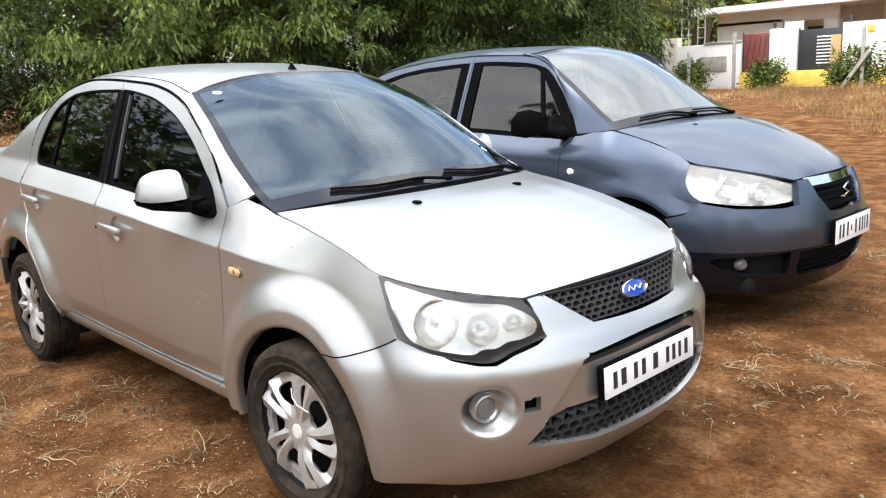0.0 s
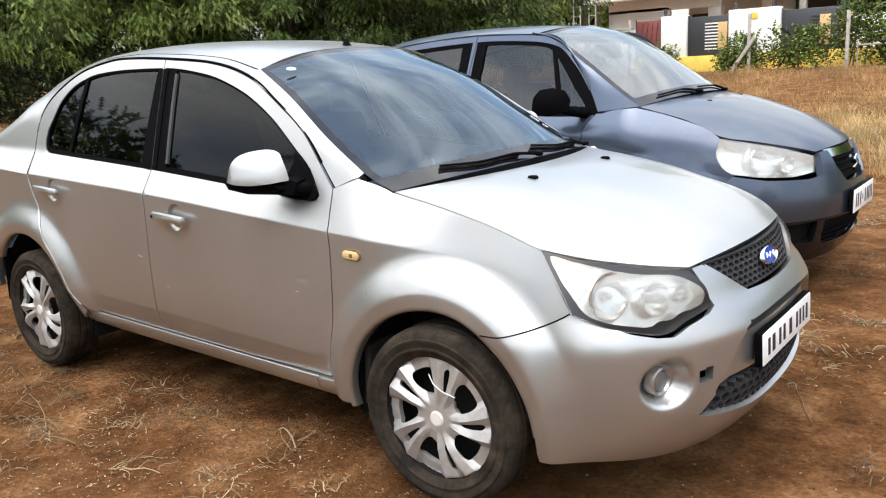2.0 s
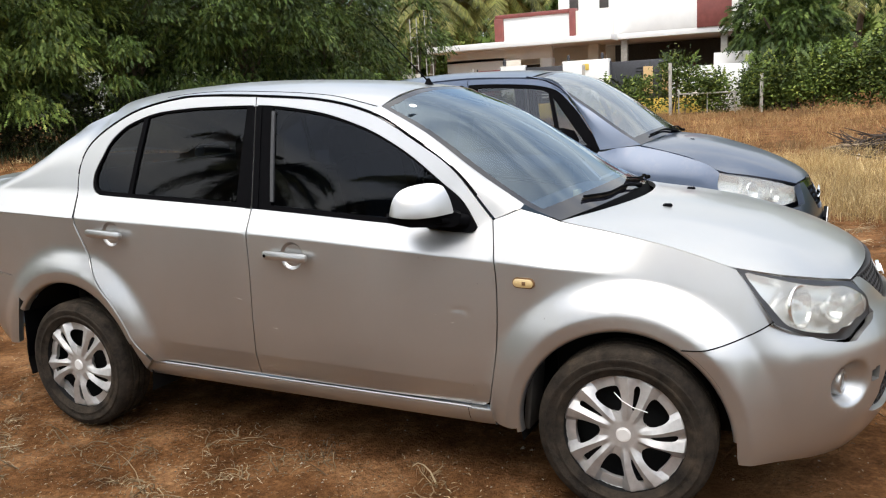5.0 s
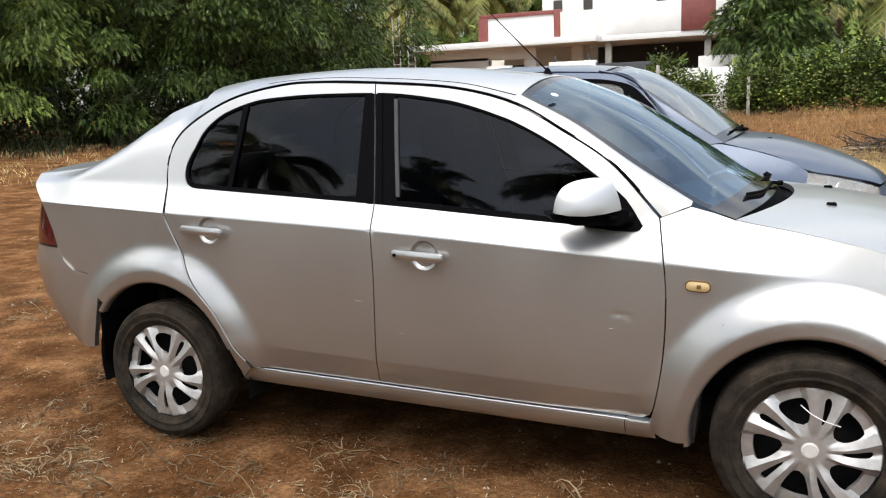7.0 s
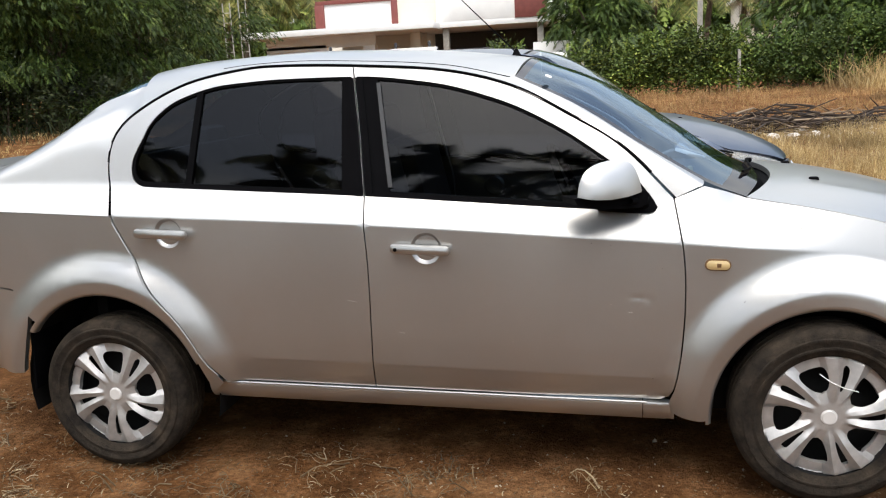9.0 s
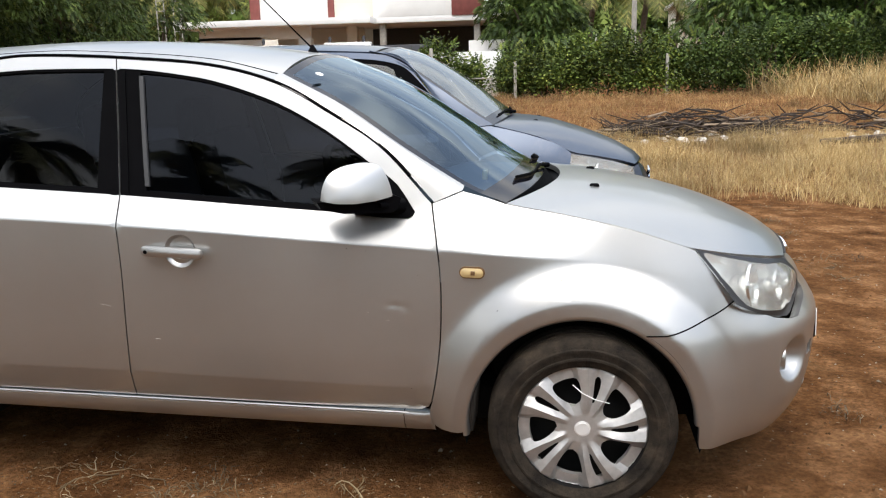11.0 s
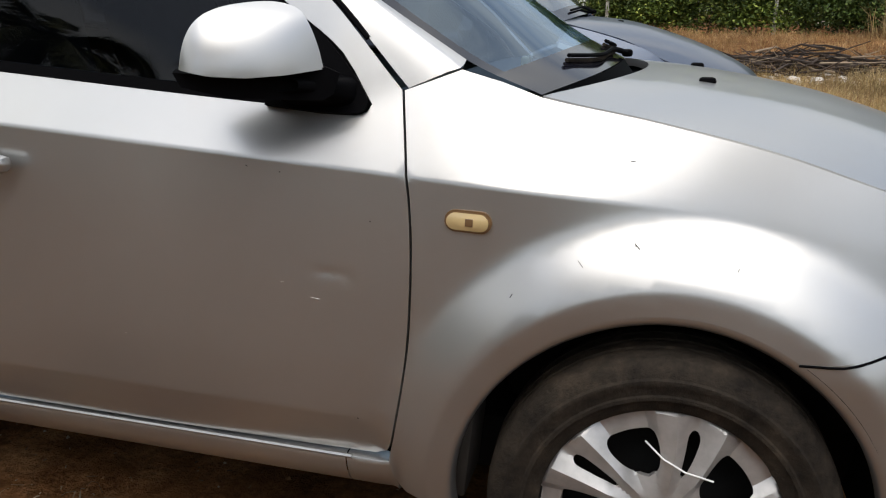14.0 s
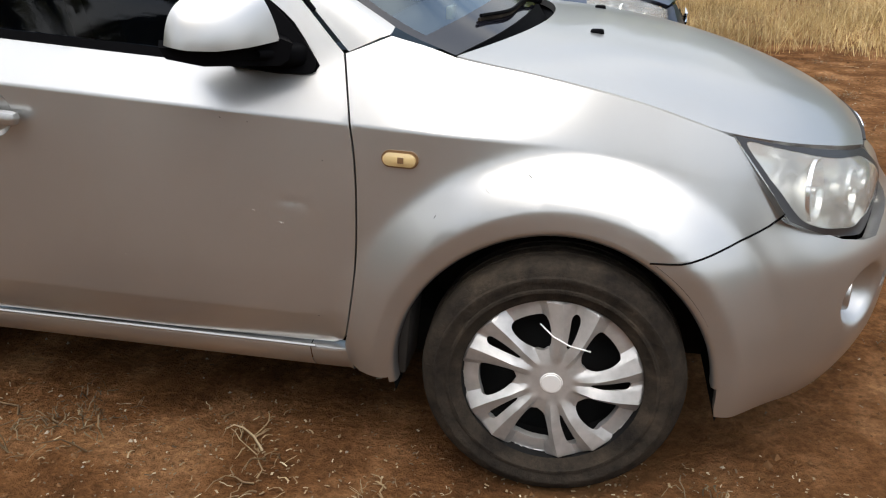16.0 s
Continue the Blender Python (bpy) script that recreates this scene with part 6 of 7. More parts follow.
        inner = [[p - np.array(n) * (0.01 + 0.05 * (math.sin(math.pi * j / 12) * math.sin(math.pi * i / 20)) ** 0.5) for i, p in enumerate(row)] for j, row in enumerate(rows)]
        bm = grid_bm(inner)
        face_out(bm, (-0.2, 0, 0.5))
        part("lamp_housing", bm, REFLECTOR, lampo)
        for u, v, rad in ((8, 7, 0.055), (14, 6, 0.045)):
            p = Vector(rows[v][u]) - n * 0.03
            bowl = lathe([(0.01, -0.03), (rad * 0.5, -0.022), (rad * 0.9, -0.004), (rad, 0.008), (rad * 1.07, 0.0)], 28, "z")
            b = part("reflector_bowl", bowl, REFLECTOR, lampo)
            b.matrix_basis = Matrix.Translation(p) @ Vector((0.9, s * 0.42, 0.1)).to_track_quat("Z", "Y").to_matrix().to_4x4()
    part("underbody", box((4.0, 1.35, 0.10), (-1.7, 0, 0.27), 0.03), DULL_BLACK, car)
    part("engine_block", box((0.80, 1.1, 0.42), (-0.20, 0, 0.57), 0.03), DULL_BLACK, car)
    add_cabin(car, -0.28, 0.0, 0.05, -0.38, 1.03)
    return car


PALE_TINT = window_glass("pale_side_glass", (0.42, 0.44, 0.43), 0.05)
CLEAR_WHITE = plain("white_lens", (0.80, 0.80, 0.78), 0.15, vary=0.05, coat=0.6)
slate_saloon()


# ---- greenery ----
LEAF = leaf_material("feathery_leaf", (0.042, 0.074, 0.013), (0.165, 0.235, 0.044), (0.29, 0.33, 0.075))
# darker copy of the feathery leaf, with shade put into its colour
SHADED_LEAF = leaf_material("shaded_feathery_leaf", (0.020, 0.040, 0.008), (0.100, 0.158, 0.029), (0.18, 0.22, 0.050))
# nearly black leaf: the deep shade below the trees is in its colour
SHADE_LEAF = leaf_material("undergrowth_shade_leaf", (0.010, 0.016, 0.005), (0.034, 0.048, 0.013), (0.06, 0.065, 0.022))
HEDGE_LEAF = leaf_material("hedge_leaf", (0.022, 0.040, 0.007), (0.128, 0.186, 0.031), (0.29, 0.33, 0.065))
PALM_LEAF = leaf_material("palm_leaf", (0.070, 0.080, 0.020), (0.26, 0.26, 0.060), (0.40, 0.33, 0.11))
BARK = plain("bark", (0.10, 0.075, 0.052), 0.95, vary=0.4, scale=8, bump=0.6, bump_scale=25)
DRY = leaf_material("dry_grass", (0.26, 0.165, 0.066), (0.58, 0.42, 0.185), (0.70, 0.57, 0.31))
RUST = leaf_material("rusty_grass", (0.21, 0.110, 0.045), (0.42, 0.26, 0.105), (0.52, 0.38, 0.17))
STRAW = leaf_material("straw", (0.16, 0.098, 0.048), (0.37, 0.265, 0.145), (0.58, 0.47, 0.30))
rng = np.random.default_rng(7)


def unit(n):
    v = rng.normal(size=(n, 3))
    return v / np.linalg.norm(v, axis=1, keepdims=True)


def leaves(centres, length, width, droop=0.3):
    """Loose pointed blades, one per centre, in random directions."""
    n = len(centres)
    d = unit(n)
    d[:, 2] = d[:, 2] * 0.6 - droop
    d /= np.linalg.norm(d, axis=1, keepdims=True)
    s = np.cross(d, unit(n))
    s /= np.linalg.norm(s, axis=1, keepdims=True) + 1e-9
    ln, wd = length * rng.uniform(0.6, 1.3, (n, 1)), width * rng.uniform(0.7, 1.3, (n, 1))
    a = centres - d * ln * 0.5
    return np.stack([a, centres + s * wd * 0.5, centres + d * ln * 0.5, centres - s * wd * 0.5], 1)


def sprays(origin, direction, length, leaf, seg=5):
    """Feathery twigs: each an axis with leaflets on both sides, as one connected piece."""
    n = len(origin)
    ln = length * rng.uniform(0.6, 1.25, (n, 1))
    t = np.linspace(0, 1, seg + 1)
    axis = origin[:, None] + direction[:, None] * (ln * t)[..., None]
    axis[:, :, 2] -= 0.25 * ln * t**2
    side = np.cross(direction, unit(n))
    side /= np.linalg.norm(side, axis=1, keepdims=True) + 1e-9
    mid = (axis[:, 1:] + axis[:, :-1]) / 2
    size = (leaf * np.sin(np.pi * (0.15 + 0.8 * (t[1:] + t[:-1]) / 2)))[None, :, None] * rng.uniform(0.7, 1.3, (n, seg, 1))
    fwd = direction[:, None] * size * 0.25
    drop = np.zeros((n, seg, 3))
    drop[:, :, 2] = -0.35 * size[:, :, 0] * rng.uniform(0, 1.6, (n, seg))
    tips_a, tips_b = mid + side[:, None] * size + fwd + drop, mid - side[:, None] * size + fwd + drop
    v = np.concatenate([axis, tips_a, tips_b], 1)
    per = v.shape[1]
    k = np.arange(seg)
    tri = np.concatenate([np.stack([k, k + 1, seg + 1 + k], 1), np.stack([k + 1, k, 2 * seg + 1 + k], 1)])
    f = (np.arange(n)[:, None, None] * per + tri[None]).reshape(-1, 3)
    me = bpy.data.meshes.new("foliage")
    me.from_pydata(v.reshape(-1, 3).tolist(), [], f.tolist())
    return me


def make_tree(at, height, radius, n, seed_limbs=7, lobes=9, low=0.35, mat=None, label="broad dark-green tree with fine feathery leaves", twig=0.32, leaf=0.085, boughs=0, seg=5):
    x, y = at
    z = float(ground_z(x, y))
    tree = thing("tree", label, "tree", "trees round the field", at=(x, y, z))
    bm = tube([(0, 0, -0.3), (0.05, 0.02, 0.8), (0.12, -0.05, 1.8), (0.1, 0.1, height * 0.42)], [0.30, 0.24, 0.20, 0.14], 10)
    for k in range(seed_limbs):
        a = 2 * math.pi * k / seed_limbs + rng.uniform(-0.3, 0.3)
        r = radius * rng.uniform(0.55, 0.8)
        h = height * rng.uniform(0.45, 0.8)
        tube([(0.1, 0, 1.2 + 0.15 * k), (r * 0.4 * math.cos(a), r * 0.4 * math.sin(a), h * 0.7), (r * math.cos(a), r * math.sin(a), h)], [0.12, 0.08, 0.03], 7, bm)
    part("trunk", bm, BARK, tree)
    org, dirs = [], []
    if boughs:
        # a dense shaded heart
        m = n // 3
        d = unit(m) * (rng.random((m, 1)) ** 0.33) * np.array([radius * 0.62, radius * 0.62, height * 0.36])
        org.append(np.array([0, 0, height * 0.46]) + d)
        dirs.append(unit(m))
    for k in range(boughs):
        # flat drooping boughs spread over an uneven crown, with hollows between them
        up = -0.92 + 1.84 * (k + 0.5) / boughs
        a = 2.39996 * k + rng.uniform(-0.3, 0.3)
        flatr = math.sqrt(1 - up * up)
        way = np.array([flatr * math.cos(a), flatr * math.sin(a), up])
        c = np.array([0, 0, height * 0.50]) + way * np.array([radius, radius, height * 0.50]) * rng.uniform(0.62, 1.08)
        size = rng.uniform(0.55, 1.25)
        m = int(n / boughs * size * size * 1.15)
        d = unit(m) * (rng.random((m, 1)) ** 0.6) * size * np.array([1.0, 1.0, 0.5])
        reach = np.hypot(d[:, 0] + way[0] * 0.3, d[:, 1] + way[1] * 0.3)
        d[:, 2] -= 0.42 * reach ** 2 / size
        org.append(c + d)
        out = d / size * 0.9 + way * 0.6 + np.array([0, 0, -0.30]) + rng.normal(size=(m, 3)) * 0.45
        dirs.append(out / np.linalg.norm(out, axis=1, keepdims=True))
    for k in range(0 if boughs else lobes + 1):
        a = 2 * math.pi * k / lobes + rng.uniform(-0.4, 0.4)
        r = radius * rng.uniform(0.35, 0.62)
        c = np.array([r * math.cos(a), r * math.sin(a), height * (0.20 + 0.5 * ((k * 0.618) % 1.0))]) if k < lobes else np.array([0, 0, height * 0.72])
        m = n // (lobes + 1)
        d = unit(m)
        rad = radius * rng.uniform(0.42, 0.58) * (9 / lobes) ** 0.4 if lobes > 8 else radius * rng.uniform(0.42, 0.58)
        bump_ = 1 + 0.22 * np.sin(d[:, 0] * 5 + k) * np.sin(d[:, 1] * 5 + 2 * k) + 0.15 * np.sin(d[:, 2] * 8 + k)
        p = c + d * rad * (rng.uniform(0.45, 1.0, m) ** 0.5 * bump_)[:, None] * np.array([1, 1, 0.9])
        org.append(p)
        out = d + rng.normal(size=(m, 3)) * 0.6
        out[:, 2] -= 0.05
        dirs.append(out / np.linalg.norm(out, axis=1, keepdims=True))
    org, dirs = np.concatenate(org), np.concatenate(dirs)
    keep = org[:, 2] > low
    part_mesh("crown", sprays(org[keep], dirs[keep], twig, leaf, seg), mat or LEAF, tree, angle=180)
    return tree


def make_palm(at, height, n_fronds=22, frond=3.0, lean=0.6):
    x, y = at
    z = float(ground_z(x, y))
    palm = thing("palm_tree", "coconut palm with arching yellow-green fronds", "palm", "palms behind the house", at=(x, y, z))
    top = Vector((lean, lean * 0.4, height))
    pts = [Vector((0, 0, -0.2)).lerp(top, t) + Vector((0.25 * math.sin(2.2 * t), 0, 0)) for t in np.linspace(0, 1, 9)]
    part("trunk", tube(pts, list(np.linspace(0.20, 0.13, 9)), 9), BARK, palm)
    top = pts[-1]
    for k in range(n_fronds):
        a = 2.4 * k + rng.uniform(-0.2, 0.2)
        rise = rng.uniform(-0.35, 1.0)
        ln = frond * rng.uniform(0.8, 1.15)
        spine = []
        for t in np.linspace(0, 1, 26):
            spine.append(np.array([top.x + ln * t * math.cos(a) * (0.85 - 0.15 * t), top.y + ln * t * math.sin(a) * (0.85 - 0.15 * t), top.z + ln * (rise * t - (0.55 + 0.4 * rise) * t * t)]))
        quads = []
        side = np.array([-math.sin(a), math.cos(a), 0])
        for i in range(1, 25):
            p, d = spine[i], spine[i + 1] - spine[i - 1]
            d = d / np.linalg.norm(d)
            leaf = 0.62 * ln / 3.0 * (math.sin(math.pi * (0.12 + 0.83 * i / 25)) ** 0.7)
            for s in (-1, 1):
                for q in (0.0, 0.5):
                    b = p + (spine[i + 1] - p) * q
                    tip = b + (side * s * 0.75 + d * 0.55 + np.array([0, 0, -0.45 + 0.25 * rng.random()])) * leaf
                    quads.append([b - d * 0.034, b + d * 0.034, tip + d * 0.010, tip - d * 0.010])
        for i in range(25):
            p, q = spine[i], spine[i + 1]
            quads.append([p - side * 0.02, q - side * 0.016, q + side * 0.016, p + side * 0.02])
        part_mesh("frond", quads_mesh("frond", np.array(quads)), PALM_LEAF, palm, angle=180)
    return palm


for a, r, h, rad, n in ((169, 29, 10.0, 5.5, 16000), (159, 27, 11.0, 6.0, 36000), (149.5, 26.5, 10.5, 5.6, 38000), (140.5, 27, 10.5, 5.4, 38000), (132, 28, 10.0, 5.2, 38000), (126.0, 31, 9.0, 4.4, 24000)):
    make_tree((r * math.cos(radians(a)), r * math.sin(radians(a))), h, rad, n, mat=LEAF if 145 < a < 160 else SHADED_LEAF, boughs=110, twig=0.19, leaf=0.050, seg=4)
for a, r, h, rad, n in ((153, 37, 14, 7.5, 3200), (138, 38, 14, 7.5, 3200), (168, 40, 14, 7.5, 2600)):
    make_tree((r * math.cos(radians(a)), r * math.sin(radians(a))), h, rad, n, twig=1.0, leaf=0.19)
# a far belt of trees behind the houses
for k in range(9):
    make_tree((-46 + 11.0 * k, 68 + 4 * (k % 2)), 12 + 2 * (k % 3), 7.5, 2400, 6, 7, 0.5, twig=1.9, leaf=0.42)
# trees and palms on the far side of the track, behind the camera
for x, y, h, rad in ((-19, -18, 7, 5), (-9, -23, 5.5, 4.5), (2, -24, 5.5, 4.5), (13, -22, 5.5, 4.5), (23, -14, 6, 5), (-27, -12, 10.5, 5.5), (-33, -4, 10, 5.5)):
    make_tree((x, y), h, rad, 3000, twig=1.2, leaf=0.26)
for x, y, h in ((-8.5, -13.5, 9.2), (-4.6, -14.5, 10.2), (-1.4, -12.5, 8.7), (-12.5, -12.0, 9.4), (2.2, -13.8, 9.6)):
    make_palm((x, y), h, 20, 3.2)
# palms by the house
for x, y, h in ((-22.5, 43, 6.6), (-19.5, 46, 7.4), (-25.5, 47, 7.8), (-16.0, 50, 8.0), (-28.5, 44, 6.0), (3.6, 45, 6.4), (6.0, 49, 7.6), (0.8, 47, 7.0)):
    make_palm((x, y), h, 30, 4.4)


def make_bush(at, size, n, label, name="hedge", mat=None, group=""):
    x, y = at
    z = float(ground_z(x, y))
    bush = thing(name, label, "hedge" if name == "hedge" else "bush", group, at=(x, y, z))
    sx, sy, sz = size
    for k in range(max(3, int(sx * 1.5))):
        px, py = rng.uniform(-sx / 2, sx / 2), rng.uniform(-sy / 4, sy / 4)
        part("stem", tube([(px, py, -0.1), (px + rng.uniform(-0.3, 0.3), py + rng.uniform(-0.2, 0.2), sz * 0.75)], [0.035, 0.012], 6), BARK, bush)
    clumps = int(20 + 15 * sx * sz)
    c = np.c_[rng.uniform(-sx / 2, sx / 2, clumps), rng.uniform(-sy / 2, sy / 2, clumps), rng.uniform(0.12, 1.0, clumps) ** 0.8 * sz]
    c[:, 2] *= 0.84 + 0.13 * np.sin(c[:, 0] * 1.3 + x) + 0.09 * np.sin(c[:, 0] * 4.3 + 2 * x) + 0.06 * rng.normal(size=clumps)
    pts = c[rng.integers(0, clumps, n)] + rng.normal(size=(n, 3)) * 0.20
    pts[:, 2] = np.maximum(pts[:, 2], 0.03)
    part_mesh("foliage", quads_mesh("foliage", leaves(pts, 0.14, 0.065, 0.1)), mat or HEDGE_LEAF, bush, angle=180)
    m = int(26 * sx)
    tips = np.c_[rng.uniform(-sx / 2, sx / 2, m), rng.uniform(-sy / 2, sy / 2, m), sz * rng.uniform(0.75, 1.02, m)]
    up = np.c_[rng.normal(size=(m, 2)) * 0.5, np.ones(m)]
    shoots = part_mesh("new_growth", sprays(tips, up / np.linalg.norm(up, axis=1, keepdims=True), 0.55, 0.09), mat or HEDGE_LEAF, bush, angle=180)
    tagged(shoots, "loose leafy shoots", kind="stuff")
    return bush


for x, w, h in ((-1.0, 3.2, 1.95), (2.4, 4.2, 2.1), (6.4, 4.4, 2.25), (10.6, 4.4, 2.5)):
    make_bush((x, 28.5 - 0.06 * x), (w, 1.6, h), 17000, "dense green hedge along the plot boundary", mat=HEDGE_LEAF if x < 5 else SHADED_LEAF, group="hedge row")
for x, y, w, h in ((-8.6, 28.2, 1.3, 1.1), (-6.7, 28.2, 1.7, 1.25), (-4.75, 28.4, 1.4, 2.0), (-3.6, 28.5, 0.9, 1.35), (-14.8, 28.3, 1.0, 1.0), (-11.9, 28.6, 0.8, 0.7)):
    make_bush((x, y), (w, 0.9, h), 2600, "straggling green shrub by the wall", "shrub", group="shrubs by the wall")
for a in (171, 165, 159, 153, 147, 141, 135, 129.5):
    make_bush((25.0 * math.cos(radians(a)), 25.0 * math.sin(radians(a))), (3.4, 1.8, 1.5), 2600, "undergrowth with the shade of the trees in its colour", "shrub", SHADE_LEAF, "undergrowth under the trees")
make_tree((-1.3, 33.0), 6.8, 1.9, 9000, 5, 4, 1.6, SHADED_LEAF, boughs=30)
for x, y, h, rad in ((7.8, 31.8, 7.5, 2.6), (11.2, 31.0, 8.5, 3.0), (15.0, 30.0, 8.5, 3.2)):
    make_tree((x, y), h, rad, 9000, 5, 4, 0.4, SHADED_LEAF, boughs=45)
for x, y, h, rad in ((15.5, 27, 6.0, 4.5), (20, 22, 7.0, 5.0), (24, 30, 8, 5), (12, 36, 6, 4)):
    make_tree((x, y), h, rad, 3600, 6, 6, 0.3, twig=1.1, leaf=0.24)


def blades(xy, height, width, spread=0.35, z=None):
    """Thin bent grass blades standing at places on the ground, taller and lower in patches."""
    n = len(xy)
    base = np.c_[xy, ground_z(xy[:, 0], xy[:, 1]) if z is None else z]
    a = rng.uniform(0, 2 * math.pi, n)
    patch = 0.85 + 0.30 * np.sin(xy[:, 0] * 2.3 + 1.7 * np.sin(xy[:, 1] * 1.9)) + 0.15 * np.sin(xy[:, 1] * 5.1 + xy[:, 0] * 3.7)
    h = height * rng.uniform(0.35, 1.3, n) * patch
    lean = spread * np.abs(rng.normal(size=n)) * h
    tip = base + np.c_[np.cos(a) * lean, np.sin(a) * lean, h * rng.uniform(0.55, 1.0, n)]
    b = rng.uniform(0, 2 * math.pi, n)
    s = np.c_[np.cos(b), np.sin(b), np.zeros(n)] * width * 0.5
    midp = base * 0.55 + tip * 0.45 + np.c_[rng.normal(size=(n, 2)) * 0.06 * h[:, None], 0.16 * h]
    low = np.stack([base - s, base + s, midp + s * 0.8, midp - s * 0.8], 1)
    return np.concatenate([low, np.stack([midp - s * 0.8, midp + s * 0.8, tip + s * 0.2, tip - s * 0.2], 1)])


def tufted(n_tufts, per, box_, radius, keep=None):
    x0, x1, y0, y1 = box_
    c = np.c_[rng.uniform(x0, x1, n_tufts), rng.uniform(y0, y1, n_tufts)]
    if keep is not None:
        c = c[keep(c[:, 0], c[:, 1])]
    return np.repeat(c, per, 0) + rng.normal(size=(len(c) * per, 2)) * radius


def field_edge(x):
    return 5.5 + 0.35 * np.sin(x * 1.3) + 0.25 * np.sin(x * 3.1 + 1)


# golden field beyond the cars, a rustier belt by the wall
xy = tufted(6200, 26, (-8, 16, 5.2, 12.5), 0.13, lambda x, y: (y > field_edge(x)) & (x > 0.2 - (y - 6) * 0.35))
me = quads_mesh("field_grass", blades(xy, 0.30, 0.0042, 0.55))
tagged(part_mesh("field_grass", me, DRY, None, angle=180), "tall dry golden grass covering the field", "grass", kind="stuff")
xy = tufted(4600, 18, (-22, 20, 10, 27.5), 0.16, lambda x, y: (x > 2.5 - (y - 6) * 0.75))
me = quads_mesh("rusty_grass", blades(xy, 0.25, 0.008, 0.6))
tagged(part_mesh("rusty_grass", me, RUST, None, angle=180), "low rusty-brown dry grass towards the wall", "grass", kind="stuff")
xy = tufted(1500, 16, (-34, -9, 4, 24), 0.15, lambda x, y: np.hypot(x, y) > 14.5)
me = quads_mesh("yellow_grass", blades(xy, 0.13, 0.014, 0.8))
tagged(part_mesh("yellow_grass", me, DRY, None, angle=180), "short yellow grass under the trees", "grass", kind="stuff")
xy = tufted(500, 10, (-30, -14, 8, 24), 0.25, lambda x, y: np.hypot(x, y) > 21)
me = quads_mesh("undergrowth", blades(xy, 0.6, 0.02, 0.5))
tagged(part_mesh("undergrowth", me, SHADE_LEAF, None, angle=180), "low undergrowth coloured nearly black for the shade below the trees", "undergrowth", kind="stuff")


xy = tufted(620, 24, (5.0, 16, 19, 27.5), 0.24, lambda x, y: x > 6.2 + 0.25 * (27 - y))
me = quads_mesh("tall_dry_grass", blades(xy, 1.0, 0.018, 0.45))
tagged(part_mesh("tall_dry_grass", me, DRY, None, angle=180), "tall straw-coloured grass by the hedge", "grass", kind="stuff")


def ribbons(path, width):
    """Narrow flat strips along many bent paths of equal point count."""
    d = np.diff(path, axis=1)
    d = np.concatenate([d, d[:, -1:]], 1)
    s = np.stack([-d[..., 1], d[..., 0], np.zeros(d.shape[:2])], -1)
    s = s / (np.linalg.norm(s, axis=-1, keepdims=True) + 1e-9) * width[:, None, None] * 0.5
    a, b = path - s, path + s
    n, m = path.shape[:2]
    v = np.stack([a, b], 2).reshape(n, m * 2, 3)
    k = np.arange(m - 1) * 2
    f = (np.arange(n)[:, None, None] * 2 * m + np.stack([k, k + 1, k + 3, k + 2], 1)[None]).reshape(-1, 4)
    me = bpy.data.meshes.new("ribbons")
    me.from_pydata(v.reshape(-1, 3).tolist(), [], f.tolist())
    return me


def stalks(roots, reach, lift, curl, pts=6, heading=None):
    """Bent stalks that start at the roots and run over the bumpy earth."""
    n = len(roots)
    a = rng.uniform(0, 2 * math.pi, n) if heading is None else heading
    ln = reach * rng.uniform(0.35, 1.3, n)
    turn = rng.normal(size=n) * curl
    t = np.linspace(0, 1, pts)
    kink = rng.normal(size=(n, pts)) * curl * 1.1
    ang = a[:, None] + turn[:, None] * t + kink
    step = ln[:, None] / (pts - 1)
    x = np.cumsum(np.cos(ang) * step, 1) + roots[:, :1]
    y = np.cumsum(np.sin(ang) * step, 1) + roots[:, 1:]
    up = np.broadcast_to(lift, n)[:, None] * rng.uniform(0.1, 1.2, n)[:, None] * np.sin(np.pi * np.clip(t * rng.uniform(0.45, 1.0, n)[:, None], 0, 1))
    return np.stack([x, y, np.repeat(ground_top(roots[:, :1], roots[:, 1:]), pts, 1) + 0.003 + up], -1)


def reeds(path, radius):
    """Thin three-sided stalks along many bent paths, tapering to a point."""
    n, m = path.shape[:2]
    d = np.diff(path, axis=1)
    d = np.concatenate([d, d[:, -1:]], 1)
    d /= np.linalg.norm(d, axis=-1, keepdims=True) + 1e-9
    s = np.cross(d, np.array([0.0, 0.0, 1.0]))
    s /= np.linalg.norm(s, axis=-1, keepdims=True) + 1e-9
    u = np.cross(s, d)
    r = radius[:, None, None] * np.linspace(1.0, 0.35, m)[None, :, None]
    ring = np.stack([path + s * r, path - s * r * 0.5 + u * r * 0.9, path - s * r * 0.5 - u * r * 0.9], 2)
    k = (np.arange(m - 1) * 3)[:, None]
    f = np.concatenate([np.concatenate([k + i, k + (i + 1) % 3, k + 3 + (i + 1) % 3, k + 3 + i], 1) for i in range(3)])
    f = (np.arange(n)[:, None, None] * 3 * m + f[None]).reshape(-1, 4)
    me = bpy.data.meshes.new("reeds")
    me.from_pydata(ring.reshape(-1, 3).tolist(), [], f.tolist())
    return me


